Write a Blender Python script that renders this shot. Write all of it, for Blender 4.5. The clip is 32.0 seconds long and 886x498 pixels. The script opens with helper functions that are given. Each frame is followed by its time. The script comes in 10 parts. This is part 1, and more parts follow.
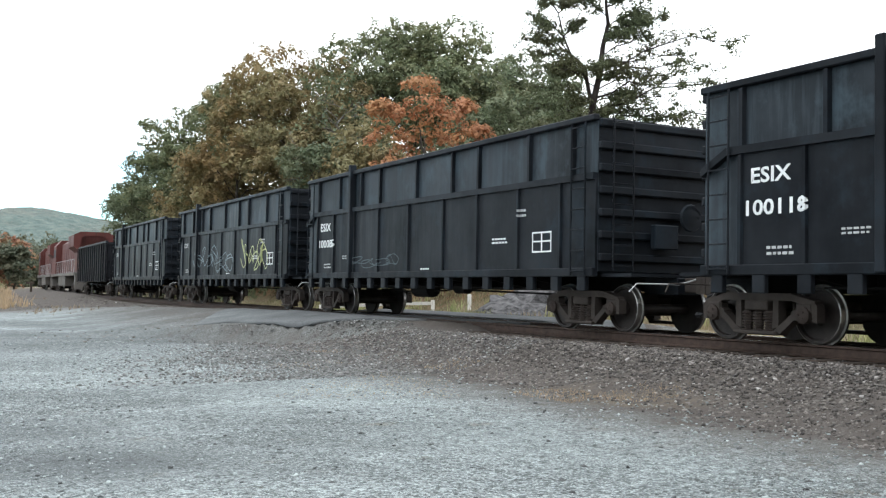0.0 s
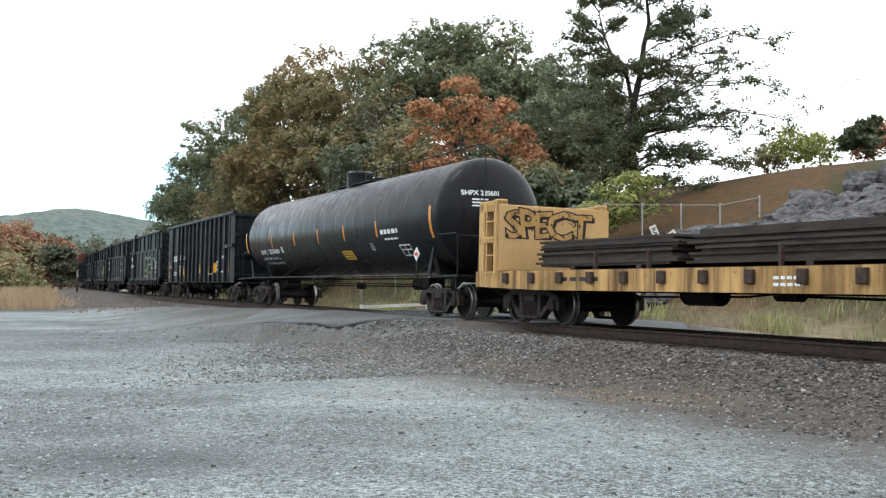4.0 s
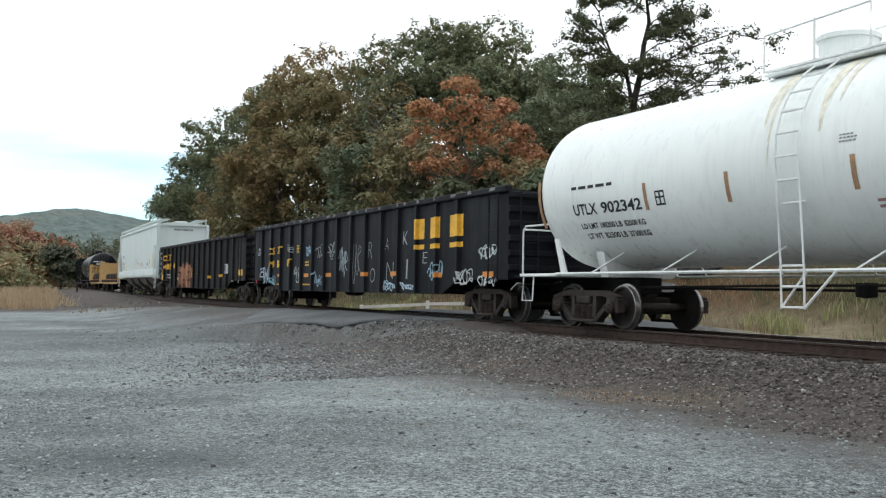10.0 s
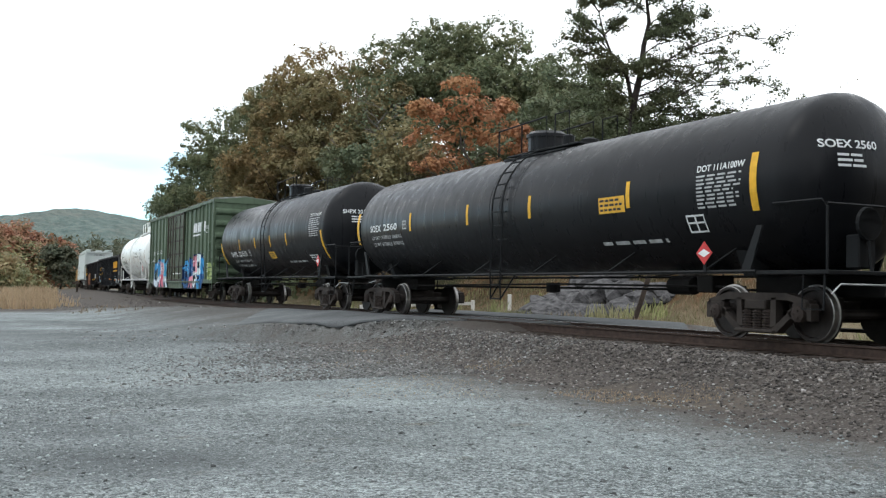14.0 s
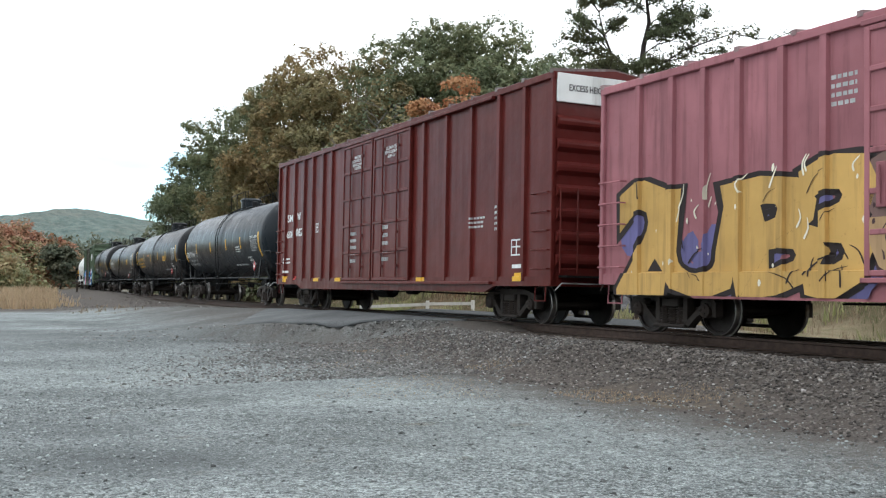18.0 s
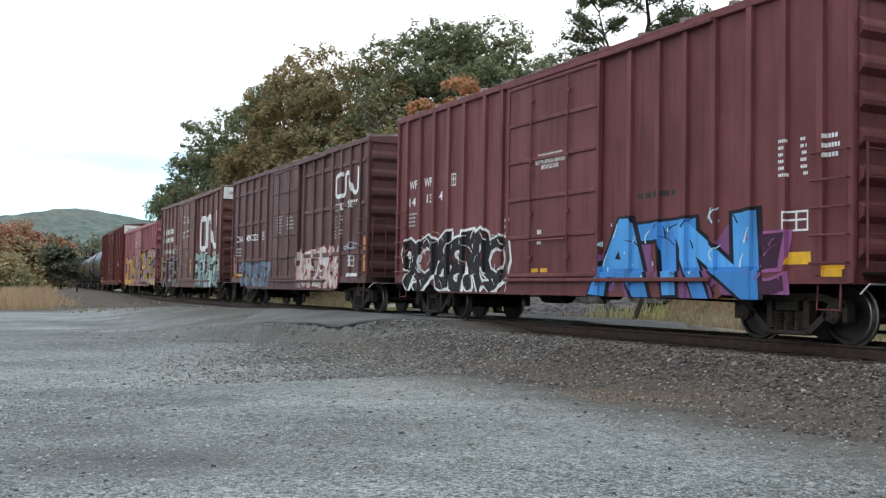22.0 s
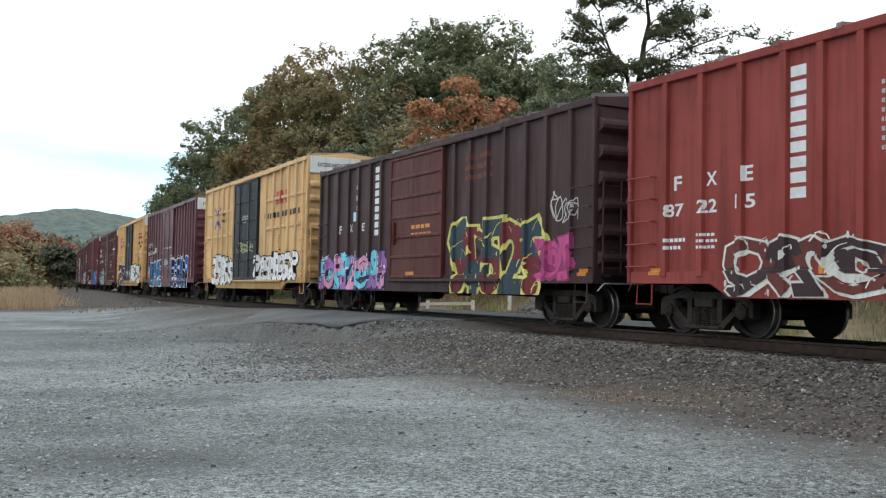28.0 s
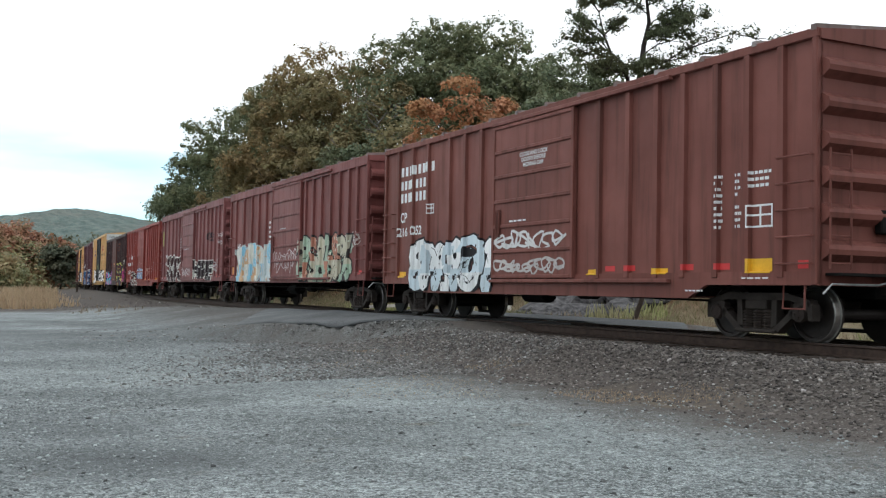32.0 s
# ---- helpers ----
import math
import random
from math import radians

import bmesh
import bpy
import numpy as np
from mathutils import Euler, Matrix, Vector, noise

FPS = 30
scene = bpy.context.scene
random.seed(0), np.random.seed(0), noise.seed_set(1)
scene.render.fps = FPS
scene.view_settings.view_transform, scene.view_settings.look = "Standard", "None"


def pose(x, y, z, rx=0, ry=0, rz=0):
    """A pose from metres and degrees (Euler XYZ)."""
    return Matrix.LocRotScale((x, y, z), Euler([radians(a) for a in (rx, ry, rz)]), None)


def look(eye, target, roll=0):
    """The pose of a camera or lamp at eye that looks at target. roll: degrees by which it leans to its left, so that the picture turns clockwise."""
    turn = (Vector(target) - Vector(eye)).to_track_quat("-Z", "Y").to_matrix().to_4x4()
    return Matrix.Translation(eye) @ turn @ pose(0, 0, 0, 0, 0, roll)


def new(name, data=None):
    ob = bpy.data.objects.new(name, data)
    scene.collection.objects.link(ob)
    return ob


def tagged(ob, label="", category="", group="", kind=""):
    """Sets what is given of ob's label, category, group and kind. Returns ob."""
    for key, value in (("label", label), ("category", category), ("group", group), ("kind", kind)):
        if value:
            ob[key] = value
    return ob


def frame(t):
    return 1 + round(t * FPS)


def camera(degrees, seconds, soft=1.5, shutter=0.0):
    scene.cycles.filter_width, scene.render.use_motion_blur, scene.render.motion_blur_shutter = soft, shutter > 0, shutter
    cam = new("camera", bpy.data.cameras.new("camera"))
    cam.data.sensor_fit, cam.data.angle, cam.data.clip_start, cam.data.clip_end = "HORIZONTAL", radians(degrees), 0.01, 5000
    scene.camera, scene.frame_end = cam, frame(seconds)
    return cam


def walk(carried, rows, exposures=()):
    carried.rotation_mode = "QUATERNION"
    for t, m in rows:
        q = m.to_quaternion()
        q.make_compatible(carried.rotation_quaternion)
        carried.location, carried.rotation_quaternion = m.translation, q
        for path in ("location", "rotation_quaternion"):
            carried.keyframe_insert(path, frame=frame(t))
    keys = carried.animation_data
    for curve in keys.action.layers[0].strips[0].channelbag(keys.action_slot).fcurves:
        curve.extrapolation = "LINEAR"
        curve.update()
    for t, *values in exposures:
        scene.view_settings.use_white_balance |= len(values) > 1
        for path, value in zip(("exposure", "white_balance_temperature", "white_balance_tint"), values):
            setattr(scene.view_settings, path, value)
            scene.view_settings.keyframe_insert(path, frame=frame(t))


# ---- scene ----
# ---------------------------------------------------------------- camera
cam = camera(46.98, 32.0, soft=1.25)
EYE = (0.0, 0.0, 0.868)
TILT, LEAN = 1.947, 0.217


def view(right):
    """The camera's pose, turned by that many degrees to the right of the track-side view."""
    return pose(*EYE) @ pose(0, 0, 0, 0, 0, -right) @ pose(0, 0, 0, 90 + TILT) @ pose(0, 0, 0, 0, 0, LEAN)


walk(cam, [(0.0, view(2.25)), (0.5, view(2.04)), (1.0, view(1.99)), (1.5, view(1.1)), (2.0, view(0.27)),
           (2.5, view(-0.29)), (3.0, view(0.0)), (3.5, view(0.0)), (32.0, view(0.0))],
     exposures=[(0.0, 0.14), (2.0, 0.06), (3.2, 0.06), (5.5, -0.44), (6.2, -0.52), (7.0, -0.98), (7.5, -0.94), (8.0, -0.86), (9.0, -0.56), (10.0, -0.56), (11.0, -0.92), (12.0, -0.78), (13.0, -0.54), (14.2, -0.37), (16.5, -0.34), (17.0, -0.32), (18.0, -0.24), (18.5, -0.42), (19.0, -0.59), (20.0, -0.54), (21.0, -0.46), (23.0, -0.41), (25.5, -0.4), (27.5, -0.5), (28.0, -0.52), (30.0, -0.57), (31.0, -0.54), (32.0, -0.6)])

# ---------------------------------------------------------------- sky and sun
SUN_EL, SUN_AZ = 66.0, 262.0      # degrees; azimuth clockwise from +y
world = bpy.data.worlds.new("sky")
scene.world = world
world.use_nodes = True
wn, wl = world.node_tree.nodes, world.node_tree.links
wn.clear()
sky = wn.new("ShaderNodeTexSky")
sky.sky_type, sky.sun_disc = "NISHITA", False
sky.sun_elevation, sky.sun_rotation = radians(SUN_EL), radians(SUN_AZ)
coord = wn.new("ShaderNodeTexCoord")
squash = wn.new("ShaderNodeMapping")
squash.inputs["Scale"].default_value = (1.0, 1.0, 5.0)
squash.inputs["Location"].default_value = (0.62, 0.1, 0.34)
cloud = wn.new("ShaderNodeTexNoise")
cloud.inputs["Scale"].default_value, cloud.inputs["Detail"].default_value = 2.3, 7.0
cloud.inputs["Roughness"].default_value = 0.5
ramp = wn.new("ShaderNodeValToRGB")
ramp.color_ramp.elements[0].position, ramp.color_ramp.elements[1].position = 0.30, 0.46
ramp.color_ramp.elements[0].color = (0.38, 0.38, 0.38, 1)
ramp.color_ramp.elements[1].color = (1, 1, 1, 1)
tune = wn.new("ShaderNodeMix")
tune.data_type, tune.blend_type = "RGBA", "MULTIPLY"
tune.inputs["Factor"].default_value = 1.0
tune.inputs["B"].default_value = (0.28, 0.38, 0.42, 1)
veil = wn.new("ShaderNodeMix")
veil.data_type = "RGBA"
veil.inputs["B"].default_value = (1.93, 2.02, 2.10, 1)
bg = wn.new("ShaderNodeBackground")
bg.inputs["Strength"].default_value = 1.0
wout = wn.new("ShaderNodeOutputWorld")
axes = wn.new("ShaderNodeSeparateXYZ")
wl.new(coord.outputs["Generated"], axes.inputs[0])


def world_math(op, p, q):
    n = wn.new("ShaderNodeMath")
    n.operation, n.use_clamp = op, op == "MULTIPLY"
    for k, v in enumerate((p, q)):
        if isinstance(v, float):
            n.inputs[k].default_value = v
        else:
            wl.new(v, n.inputs[k])
    return n.outputs[0]


def world_range(v, lo, hi):
    n = wn.new("ShaderNodeMapRange")
    n.interpolation_type = "SMOOTHSTEP"
    n.inputs["From Min"].default_value, n.inputs["From Max"].default_value = lo, hi
    wl.new(v, n.inputs["Value"])
    return n.outputs["Result"]


# thin broken cloud low in the west lets pale blue through
thin = world_math("MULTIPLY", world_range(axes.outputs["Z"], 0.21, 0.10), world_range(axes.outputs["X"], -0.12, -0.30))
wl.new(coord.outputs["Generated"], squash.inputs["Vector"])
wl.new(squash.outputs["Vector"], cloud.inputs["Vector"])
wl.new(cloud.outputs["Fac"], ramp.inputs["Fac"])
wl.new(sky.outputs["Color"], tune.inputs["A"])
gap = world_math("MULTIPLY", thin, world_range(cloud.outputs["Fac"], 0.70, 0.40))
wl.new(world_math("MULTIPLY", ramp.outputs["Color"], world_math("SUBTRACT", 1.0, gap)), veil.inputs["Factor"])
wl.new(tune.outputs["Result"], veil.inputs["A"])
wl.new(veil.outputs["Result"], bg.inputs["Color"])
wl.new(bg.outputs["Background"], wout.inputs["Surface"])

sun_data = bpy.data.lights.new("sun", "SUN")
sun_data.energy, sun_data.angle, sun_data.color = 0.6, radians(20), (1.0, 0.98, 0.95)
sun = new("sun", sun_data)
_a, _e = radians(SUN_AZ), radians(SUN_EL)
sun.matrix_world = look((60 * math.sin(_a) * math.cos(_e), 60 * math.cos(_a) * math.cos(_e), 60 * math.sin(_e)), (0, 0, 0))

# ---------------------------------------------------------------- materials


def node_mat(name):
    m = bpy.data.materials.new(name)
    m.use_nodes = True
    nt = m.node_tree
    return m, nt, nt.nodes["Principled BSDF"]


def noise_node(nt, vec, scale, detail=4, rough=0.6, squeeze=None):
    if squeeze:
        mp = nt.nodes.new("ShaderNodeMapping")
        mp.inputs["Scale"].default_value = squeeze
        nt.links.new(vec, mp.inputs["Vector"])
        vec = mp.outputs["Vector"]
    n = nt.nodes.new("ShaderNodeTexNoise")
    n.inputs["Scale"].default_value, n.inputs["Detail"].default_value, n.inputs["Roughness"].default_value = scale, detail, rough
    nt.links.new(vec, n.inputs["Vector"])
    return n.outputs["Fac"]


def ramp_node(nt, fac, lo, hi, a=0.0, b=1.0):
    r = nt.nodes.new("ShaderNodeMapRange")
    r.inputs["From Min"].default_value, r.inputs["From Max"].default_value = lo, hi
    r.inputs["To Min"].default_value, r.inputs["To Max"].default_value = a, b
    nt.links.new(fac, r.inputs["Value"])
    return r.outputs["Result"]


def mix_node(nt, fac, a, b):
    x = nt.nodes.new("ShaderNodeMix")
    x.data_type = "RGBA"
    for sock, v in (("Factor", fac), ("A", a), ("B", b)):
        if isinstance(v, (tuple, list)):
            x.inputs[sock].default_value = (*v[:3], 1)
        elif isinstance(v, float):
            x.inputs[sock].default_value = v
        else:
            nt.links.new(v, x.inputs[sock])
    return x.outputs["Result"]


def times(nt, a, k):
    n = nt.nodes.new("ShaderNodeMath")
    n.operation = "MULTIPLY"
    for i, v in enumerate((a, k)):
        if isinstance(v, (int, float)):
            n.inputs[i].default_value = v
        else:
            nt.links.new(v, n.inputs[i])
    return n.outputs[0]


def own_vector(nt, spread=40.0):
    """Object coordinates, shifted by a random amount object by object."""
    tc = nt.nodes.new("ShaderNodeTexCoord")
    oi = nt.nodes.new("ShaderNodeObjectInfo")
    add = nt.nodes.new("ShaderNodeVectorMath")
    add.operation = "ADD"
    sc = times(nt, oi.outputs["Random"], spread)
    nt.links.new(tc.outputs["Object"], add.inputs[0])
    nt.links.new(sc, add.inputs[1])
    return add.outputs[0]


def scaled(nt, colour, fac):
    """A colour made lighter or darker by a factor."""
    n = nt.nodes.new("ShaderNodeVectorMath")
    n.operation = "SCALE"
    nt.links.new(colour, n.inputs[0])
    nt.links.new(fac, n.inputs["Scale"])
    return n.outputs[0]


def bump(nt, bs, height, strength, distance):
    b = nt.nodes.new("ShaderNodeBump")
    b.inputs["Strength"].default_value, b.inputs["Distance"].default_value = strength, distance
    nt.links.new(height, b.inputs["Height"])
    nt.links.new(b.outputs["Normal"], bs.inputs["Normal"])


def lin(r, g, b):
    return tuple((c / 255 / 12.92) if c < 10.3 else ((c / 255 + 0.055) / 1.055) ** 2.4 for c in (r, g, b))


def paint(name, col, rough=0.5, grime=0.5, rust=0.25, grimecol=(0.03, 0.027, 0.024), rustcol=(0.11, 0.045, 0.022), fade=0.25, metallic=0.0, spec=0.12, lo=0.5, patch=None, coat=0.0, dent=0.035):
    """Weathered painted steel: faded patches, streaks that run down, rust in spots, fine dents."""
    m, nt, bs = node_mat(name)
    v = own_vector(nt)
    broad = noise_node(nt, v, 0.45, 5, 0.6)
    streak = noise_node(nt, v, 1.0, 5, 0.65, (5.0, 5.0, 0.35))
    fine = noise_node(nt, v, 9.0, 5, 0.7)
    pale = tuple(min(1, c * (1 + fade) + 0.02 * fade) for c in col)
    dark = tuple(c * (1 - 0.55 * fade) for c in col)
    c1 = mix_node(nt, ramp_node(nt, broad, 0.3, 0.7), dark, pale)
    if patch:
        c1 = mix_node(nt, ramp_node(nt, noise_node(nt, v, 1.1, 6, 0.68, (1.0, 1.0, 0.8)), 0.52, 0.66, 0.0, 0.75), c1, patch)
    c2 = mix_node(nt, ramp_node(nt, streak, lo, lo + 0.28, 0, grime), c1, grimecol)
    c3 = mix_node(nt, ramp_node(nt, fine, 0.62, 0.74, 0, rust), c2, rustcol)
    nt.links.new(c3, bs.inputs["Base Color"])
    nt.links.new(ramp_node(nt, streak, 0.3, 0.8, max(0.05, rough - 0.1), min(1, rough + 0.25)), bs.inputs["Roughness"])
    bs.inputs["Metallic"].default_value = metallic
    bs.inputs["Specular IOR Level"].default_value = spec
    bump(nt, bs, noise_node(nt, v, 1.5, 3, 0.5), 0.3, dent)
    if coat:
        bs.inputs["Coat Weight"].default_value, bs.inputs["Coat Roughness"].default_value = coat, 0.24
        nt.links.new(nt.nodes["Bump"].outputs["Normal"], bs.inputs["Coat Normal"])
    return m


def plain(name, col, rough=0.6, metallic=0.0, vary=0.25, scale=6.0, spec=0.25):
    m, nt, bs = node_mat(name)
    v = own_vector(nt)
    n = noise_node(nt, v, scale, 4, 0.6)
    c = mix_node(nt, ramp_node(nt, n, 0.3, 0.7), tuple(x * (1 - vary) for x in col), tuple(min(1, x * (1 + vary)) for x in col))
    nt.links.new(c, bs.inputs["Base Color"])
    bs.inputs["Roughness"].default_value, bs.inputs["Metallic"].default_value = rough, metallic
    bs.inputs["Specular IOR Level"].default_value = spec
    return m


def leaf_mat(name, a, b, c):
    m, nt, bs = node_mat(name)
    g = nt.nodes.new("ShaderNodeNewGeometry")
    tc = nt.nodes.new("ShaderNodeTexCoord")
    n = noise_node(nt, tc.outputs["Object"], 0.45, 3, 0.5)
    c1 = mix_node(nt, g.outputs["Random Per Island"], a, b)
    c2 = mix_node(nt, ramp_node(nt, n, 0.45, 0.62, 0.0, 0.8), c1, c)
    nt.links.new(c2, bs.inputs["Base Color"])
    bs.inputs["Roughness"].default_value = 0.6
    bs.inputs["Specular IOR Level"].default_value = 0.3
    trans = nt.nodes.new("ShaderNodeBsdfTranslucent")
    nt.links.new(c2, trans.inputs["Color"])
    mx = nt.nodes.new("ShaderNodeMixShader")
    mx.inputs["Fac"].default_value = 0.32
    out = nt.nodes["Material Output"]
    nt.links.new(bs.outputs[0], mx.inputs[1])
    nt.links.new(trans.outputs[0], mx.inputs[2])
    nt.links.new(mx.outputs[0], out.inputs["Surface"])
    return m


def stone_mat(name, a, b, c):
    m, nt, bs = node_mat(name)
    g = nt.nodes.new("ShaderNodeNewGeometry")
    cr = nt.nodes.new("ShaderNodeValToRGB")
    e = cr.color_ramp.elements
    e[0].color, e[1].color = (*a, 1), (*c, 1)
    mid = e.new(0.78)
    mid.color = (*b, 1)
    late = e.new(0.955)
    late.color = (*(1.35 * k for k in b), 1)
    nt.links.new(g.outputs["Random Per Island"], cr.inputs["Fac"])
    nt.links.new(cr.outputs["Color"], bs.inputs["Base Color"])
    bs.inputs["Roughness"].default_value = 0.9
    return m


STEEL = plain("wheel_steel", (0.028, 0.023, 0.021), 0.55, 0.2, 0.35)
TREAD = plain("polished_tread", (0.30, 0.29, 0.275), 0.36, 0.9, 0.3)
IRON = plain("cast_iron_dusty", (0.038, 0.031, 0.027), 0.8, 0.0, 0.35, 3.0)
IRONRED = plain("rusty_spring_steel", (0.036, 0.027, 0.023), 0.8, 0.0, 0.3)
BLACKU = plain("underframe_black", (0.009, 0.0085, 0.008), 0.8, 0.0, 0.4, 3.0, 0.12)
RAILSIDE = plain("rail_rust", (0.06, 0.04, 0.032), 0.75, 0.2, 0.35, 8.0)
RAILTOP = plain("rail_head", (0.45, 0.45, 0.46), 0.25, 0.9, 0.1)
TIE = plain("tie_wood", (0.055, 0.042, 0.034), 0.9, 0.0, 0.4, 5.0)
WHITE = plain("stencil_white", (0.72, 0.74, 0.74), 0.6, 0, 0.12)
DULLW = plain("faded_stencil_white", (0.42, 0.43, 0.43), 0.7, 0, 0.25)
YELLOW = plain("reflector_yellow", (0.72, 0.40, 0.03), 0.45, 0, 0.15)
ORANGE = plain("reflector_orange", (0.62, 0.24, 0.045), 0.45, 0, 0.2)
REDR = plain("reflector_red", (0.55, 0.05, 0.05), 0.4, 0, 0.1)
CSXY = plain("letter_yellow", (0.75, 0.42, 0.05), 0.55, 0, 0.2)
INK = plain("stencil_black", (0.03, 0.03, 0.033), 0.6, 0, 0.3)
BLUEL = plain("letter_blue", (0.06, 0.08, 0.3), 0.5, 0, 0.2)
REDL = plain("letter_red", (0.42, 0.06, 0.05), 0.5, 0, 0.2)
SPRAY = {}


def spray(r, g, b):
    if (r, g, b) not in SPRAY:
        SPRAY[r, g, b] = paint("spray_paint", tuple(min(0.8, 0.95 * c + 0.006) for c in lin(r, g, b)), 0.55, 0.55, 0.35, grimecol=(0.05, 0.042, 0.04), fade=0.3)
    return SPRAY[r, g, b]


# ---------------------------------------------------------------- mesh tools
class Mesh:
    """Collects vertices and faces of one part."""

    def __init__(self):
        self.v, self.f = [], []

    def poly(self, pts):
        n = len(self.v)
        self.v += [tuple(p) for p in pts]
        self.f.append(tuple(range(n, n + len(pts))))

    def hull(self, a, b, cap=True):
        """Two rings of equal length, joined into a closed body."""
        n, k = len(self.v), len(a)
        self.v += [tuple(p) for p in a] + [tuple(p) for p in b]
        for i in range(k):
            j = (i + 1) % k
            self.f.append((n + i, n + j, n + k + j, n + k + i))
        if cap:
            self.f.append(tuple(range(n + k - 1, n - 1, -1)))
            self.f.append(tuple(range(n + k, n + 2 * k)))

    def rings(self, rings, cap=True):
        n, k = len(self.v), len(rings[0])
        for r in rings:
            self.v += [tuple(p) for p in r]
        for q in range(len(rings) - 1):
            for i in range(k):
                j = (i + 1) % k
                a, b = n + q * k, n + (q + 1) * k
                self.f.append((a + i, a + j, b + j, b + i))
        if cap:
            self.f.append(tuple(range(n + k - 1, n - 1, -1)))
            m = n + (len(rings) - 1) * k
            self.f.append(tuple(range(m, m + k)))

    def box(self, x0, x1, y0, y1, z0, z1, c=0.0):
        """A box, with its edges along x, y and z cut by c."""
        if c <= 0:
            r = lambda z: [(x0, y0, z), (x1, y0, z), (x1, y1, z), (x0, y1, z)]
            self.hull(r(z0), r(z1))
            return
        o = lambda z, k: [(x0 + k, y0, z), (x1 - k, y0, z), (x1, y0 + k, z), (x1, y1 - k, z), (x1 - k, y1, z), (x0 + k, y1, z), (x0, y1 - k, z), (x0, y0 + k, z)]
        i = lambda z: [(x0 + c, y0 + c, z), (x1 - c, y0 + c, z), (x1 - c, y0 + c, z), (x1 - c, y1 - c, z), (x1 - c, y1 - c, z), (x0 + c, y1 - c, z), (x0 + c, y1 - c, z), (x0 + c, y0 + c, z)]
        self.rings([i(z0), o(z0 + c, c), o(z1 - c, c), i(z1)])

    def prism(self, pts, axis, a, b):
        """A polygon of (p, q) pairs pushed along an axis from a to b."""
        place = {"x": lambda p, t: (t, p[0], p[1]), "y": lambda p, t: (p[0], t, p[1]), "z": lambda p, t: (p[0], p[1], t)}[axis]
        self.hull([place(p, a) for p in pts], [place(p, b) for p in pts])

    def tube(self, path, r, sides=6, r2=None):
        path = [Vector(p) for p in path]
        rings = []
        for i, p in enumerate(path):
            d = (path[min(i + 1, len(path) - 1)] - path[max(i - 1, 0)]).normalized()
            side = d.cross(Vector((0, 0, 1)) if abs(d.z) < 0.9 else Vector((1, 0, 0))).normalized()
            up = side.cross(d)
            rr = r if r2 is None else r + (r2 - r) * i / (len(path) - 1)
            rings.append([p + (side * math.cos(a) + up * math.sin(a)) * rr for a in (2 * math.pi * k / sides for k in range(sides))])
        self.rings(rings)

    def lathe(self, prof, axis, centre, sides=20):
        """A profile of (along, radius) pairs turned about an axis."""
        c = Vector(centre)
        rings = []
        for t, r in prof:
            ring = []
            for k in range(sides):
                a = 2 * math.pi * k / sides
                p, q = r * math.cos(a), r * math.sin(a)
                ring.append(c + Vector({"x": (t, p, q), "y": (q, t, p), "z": (p, q, t)}[axis]))
            rings.append(ring)
        self.rings(rings)

    def data(self, name, smooth=False):
        me = bpy.data.meshes.new(name)
        me.from_pydata(self.v, [], self.f)
        if smooth:
            me.shade_smooth()
        return me


def fix_normals(me):
    b = bmesh.new()
    b.from_mesh(me)
    bmesh.ops.recalc_face_normals(b, faces=b.faces)
    b.to_mesh(me)
    b.free()


def part(name, mesh, mat, parent=None, label="", smooth=False):
    """Links a Mesh (or ready mesh data) as one object under a thing or a part."""
    me = mesh
    if isinstance(mesh, Mesh):
        me = mesh.data(name, smooth)
        if not smooth:
            fix_normals(me)
        me.materials.append(mat)
    ob = new(name, me)
    ob.parent = parent
    return tagged(ob, label) if label else ob


def thing(name, label, category, group="", kind=""):
    e = new(name)
    e.empty_display_size = 0.2
    return tagged(e, label, category, group, kind)


def array_mesh(name, co, quads, mat, smooth=False):
    """Mesh data from numpy arrays of places and equal-sided faces."""
    me = bpy.data.meshes.new(name)
    n, k = quads.shape
    me.vertices.add(len(co))
    me.vertices.foreach_set("co", np.ascontiguousarray(co, dtype=np.float32).ravel())
    me.loops.add(n * k)
    me.loops.foreach_set("vertex_index", np.ascontiguousarray(quads, dtype=np.int32).ravel())
    me.polygons.add(n)
    me.polygons.foreach_set("loop_start", np.arange(0, n * k, k, dtype=np.int32))
    me.polygons.foreach_set("loop_total", np.full(n, k, dtype=np.int32))
    me.update(calc_edges=True)
    if smooth:
        me.shade_smooth()
    me.materials.append(mat)
    return me


# ---------------------------------------------------------------- the line of the track
BANK = 0.97
KS = [-600, -60, 0, 40, 80, 140, 200, 300, 400, 700]
KV = [0.0, 0.00068, -0.0002338, -0.00134449, -0.00032116, -0.0010446, -0.00238754, -0.00297482, -0.00314848, -0.0031]
TS = np.arange(-560.0, 640.0, 0.5)
_k = np.interp(TS, KS, KV)
_k[TS < -60] = 0.0
_th = np.concatenate([[0], np.cumsum((_k[1:] + _k[:-1]) / 2 * 0.5)])
_i0 = int(np.argmin(abs(TS)))
TTH = _th - _th[_i0] + radians(116.6474)
_c, _s = np.cos(TTH), np.sin(TTH)
TX = np.concatenate([[0], np.cumsum((_c[1:] + _c[:-1]) / 2 * 0.5)])
TY = np.concatenate([[0], np.cumsum((_s[1:] + _s[:-1]) / 2 * 0.5)])
TX, TY = TX - TX[_i0] + 5.1189, TY - TY[_i0] + 17.8008


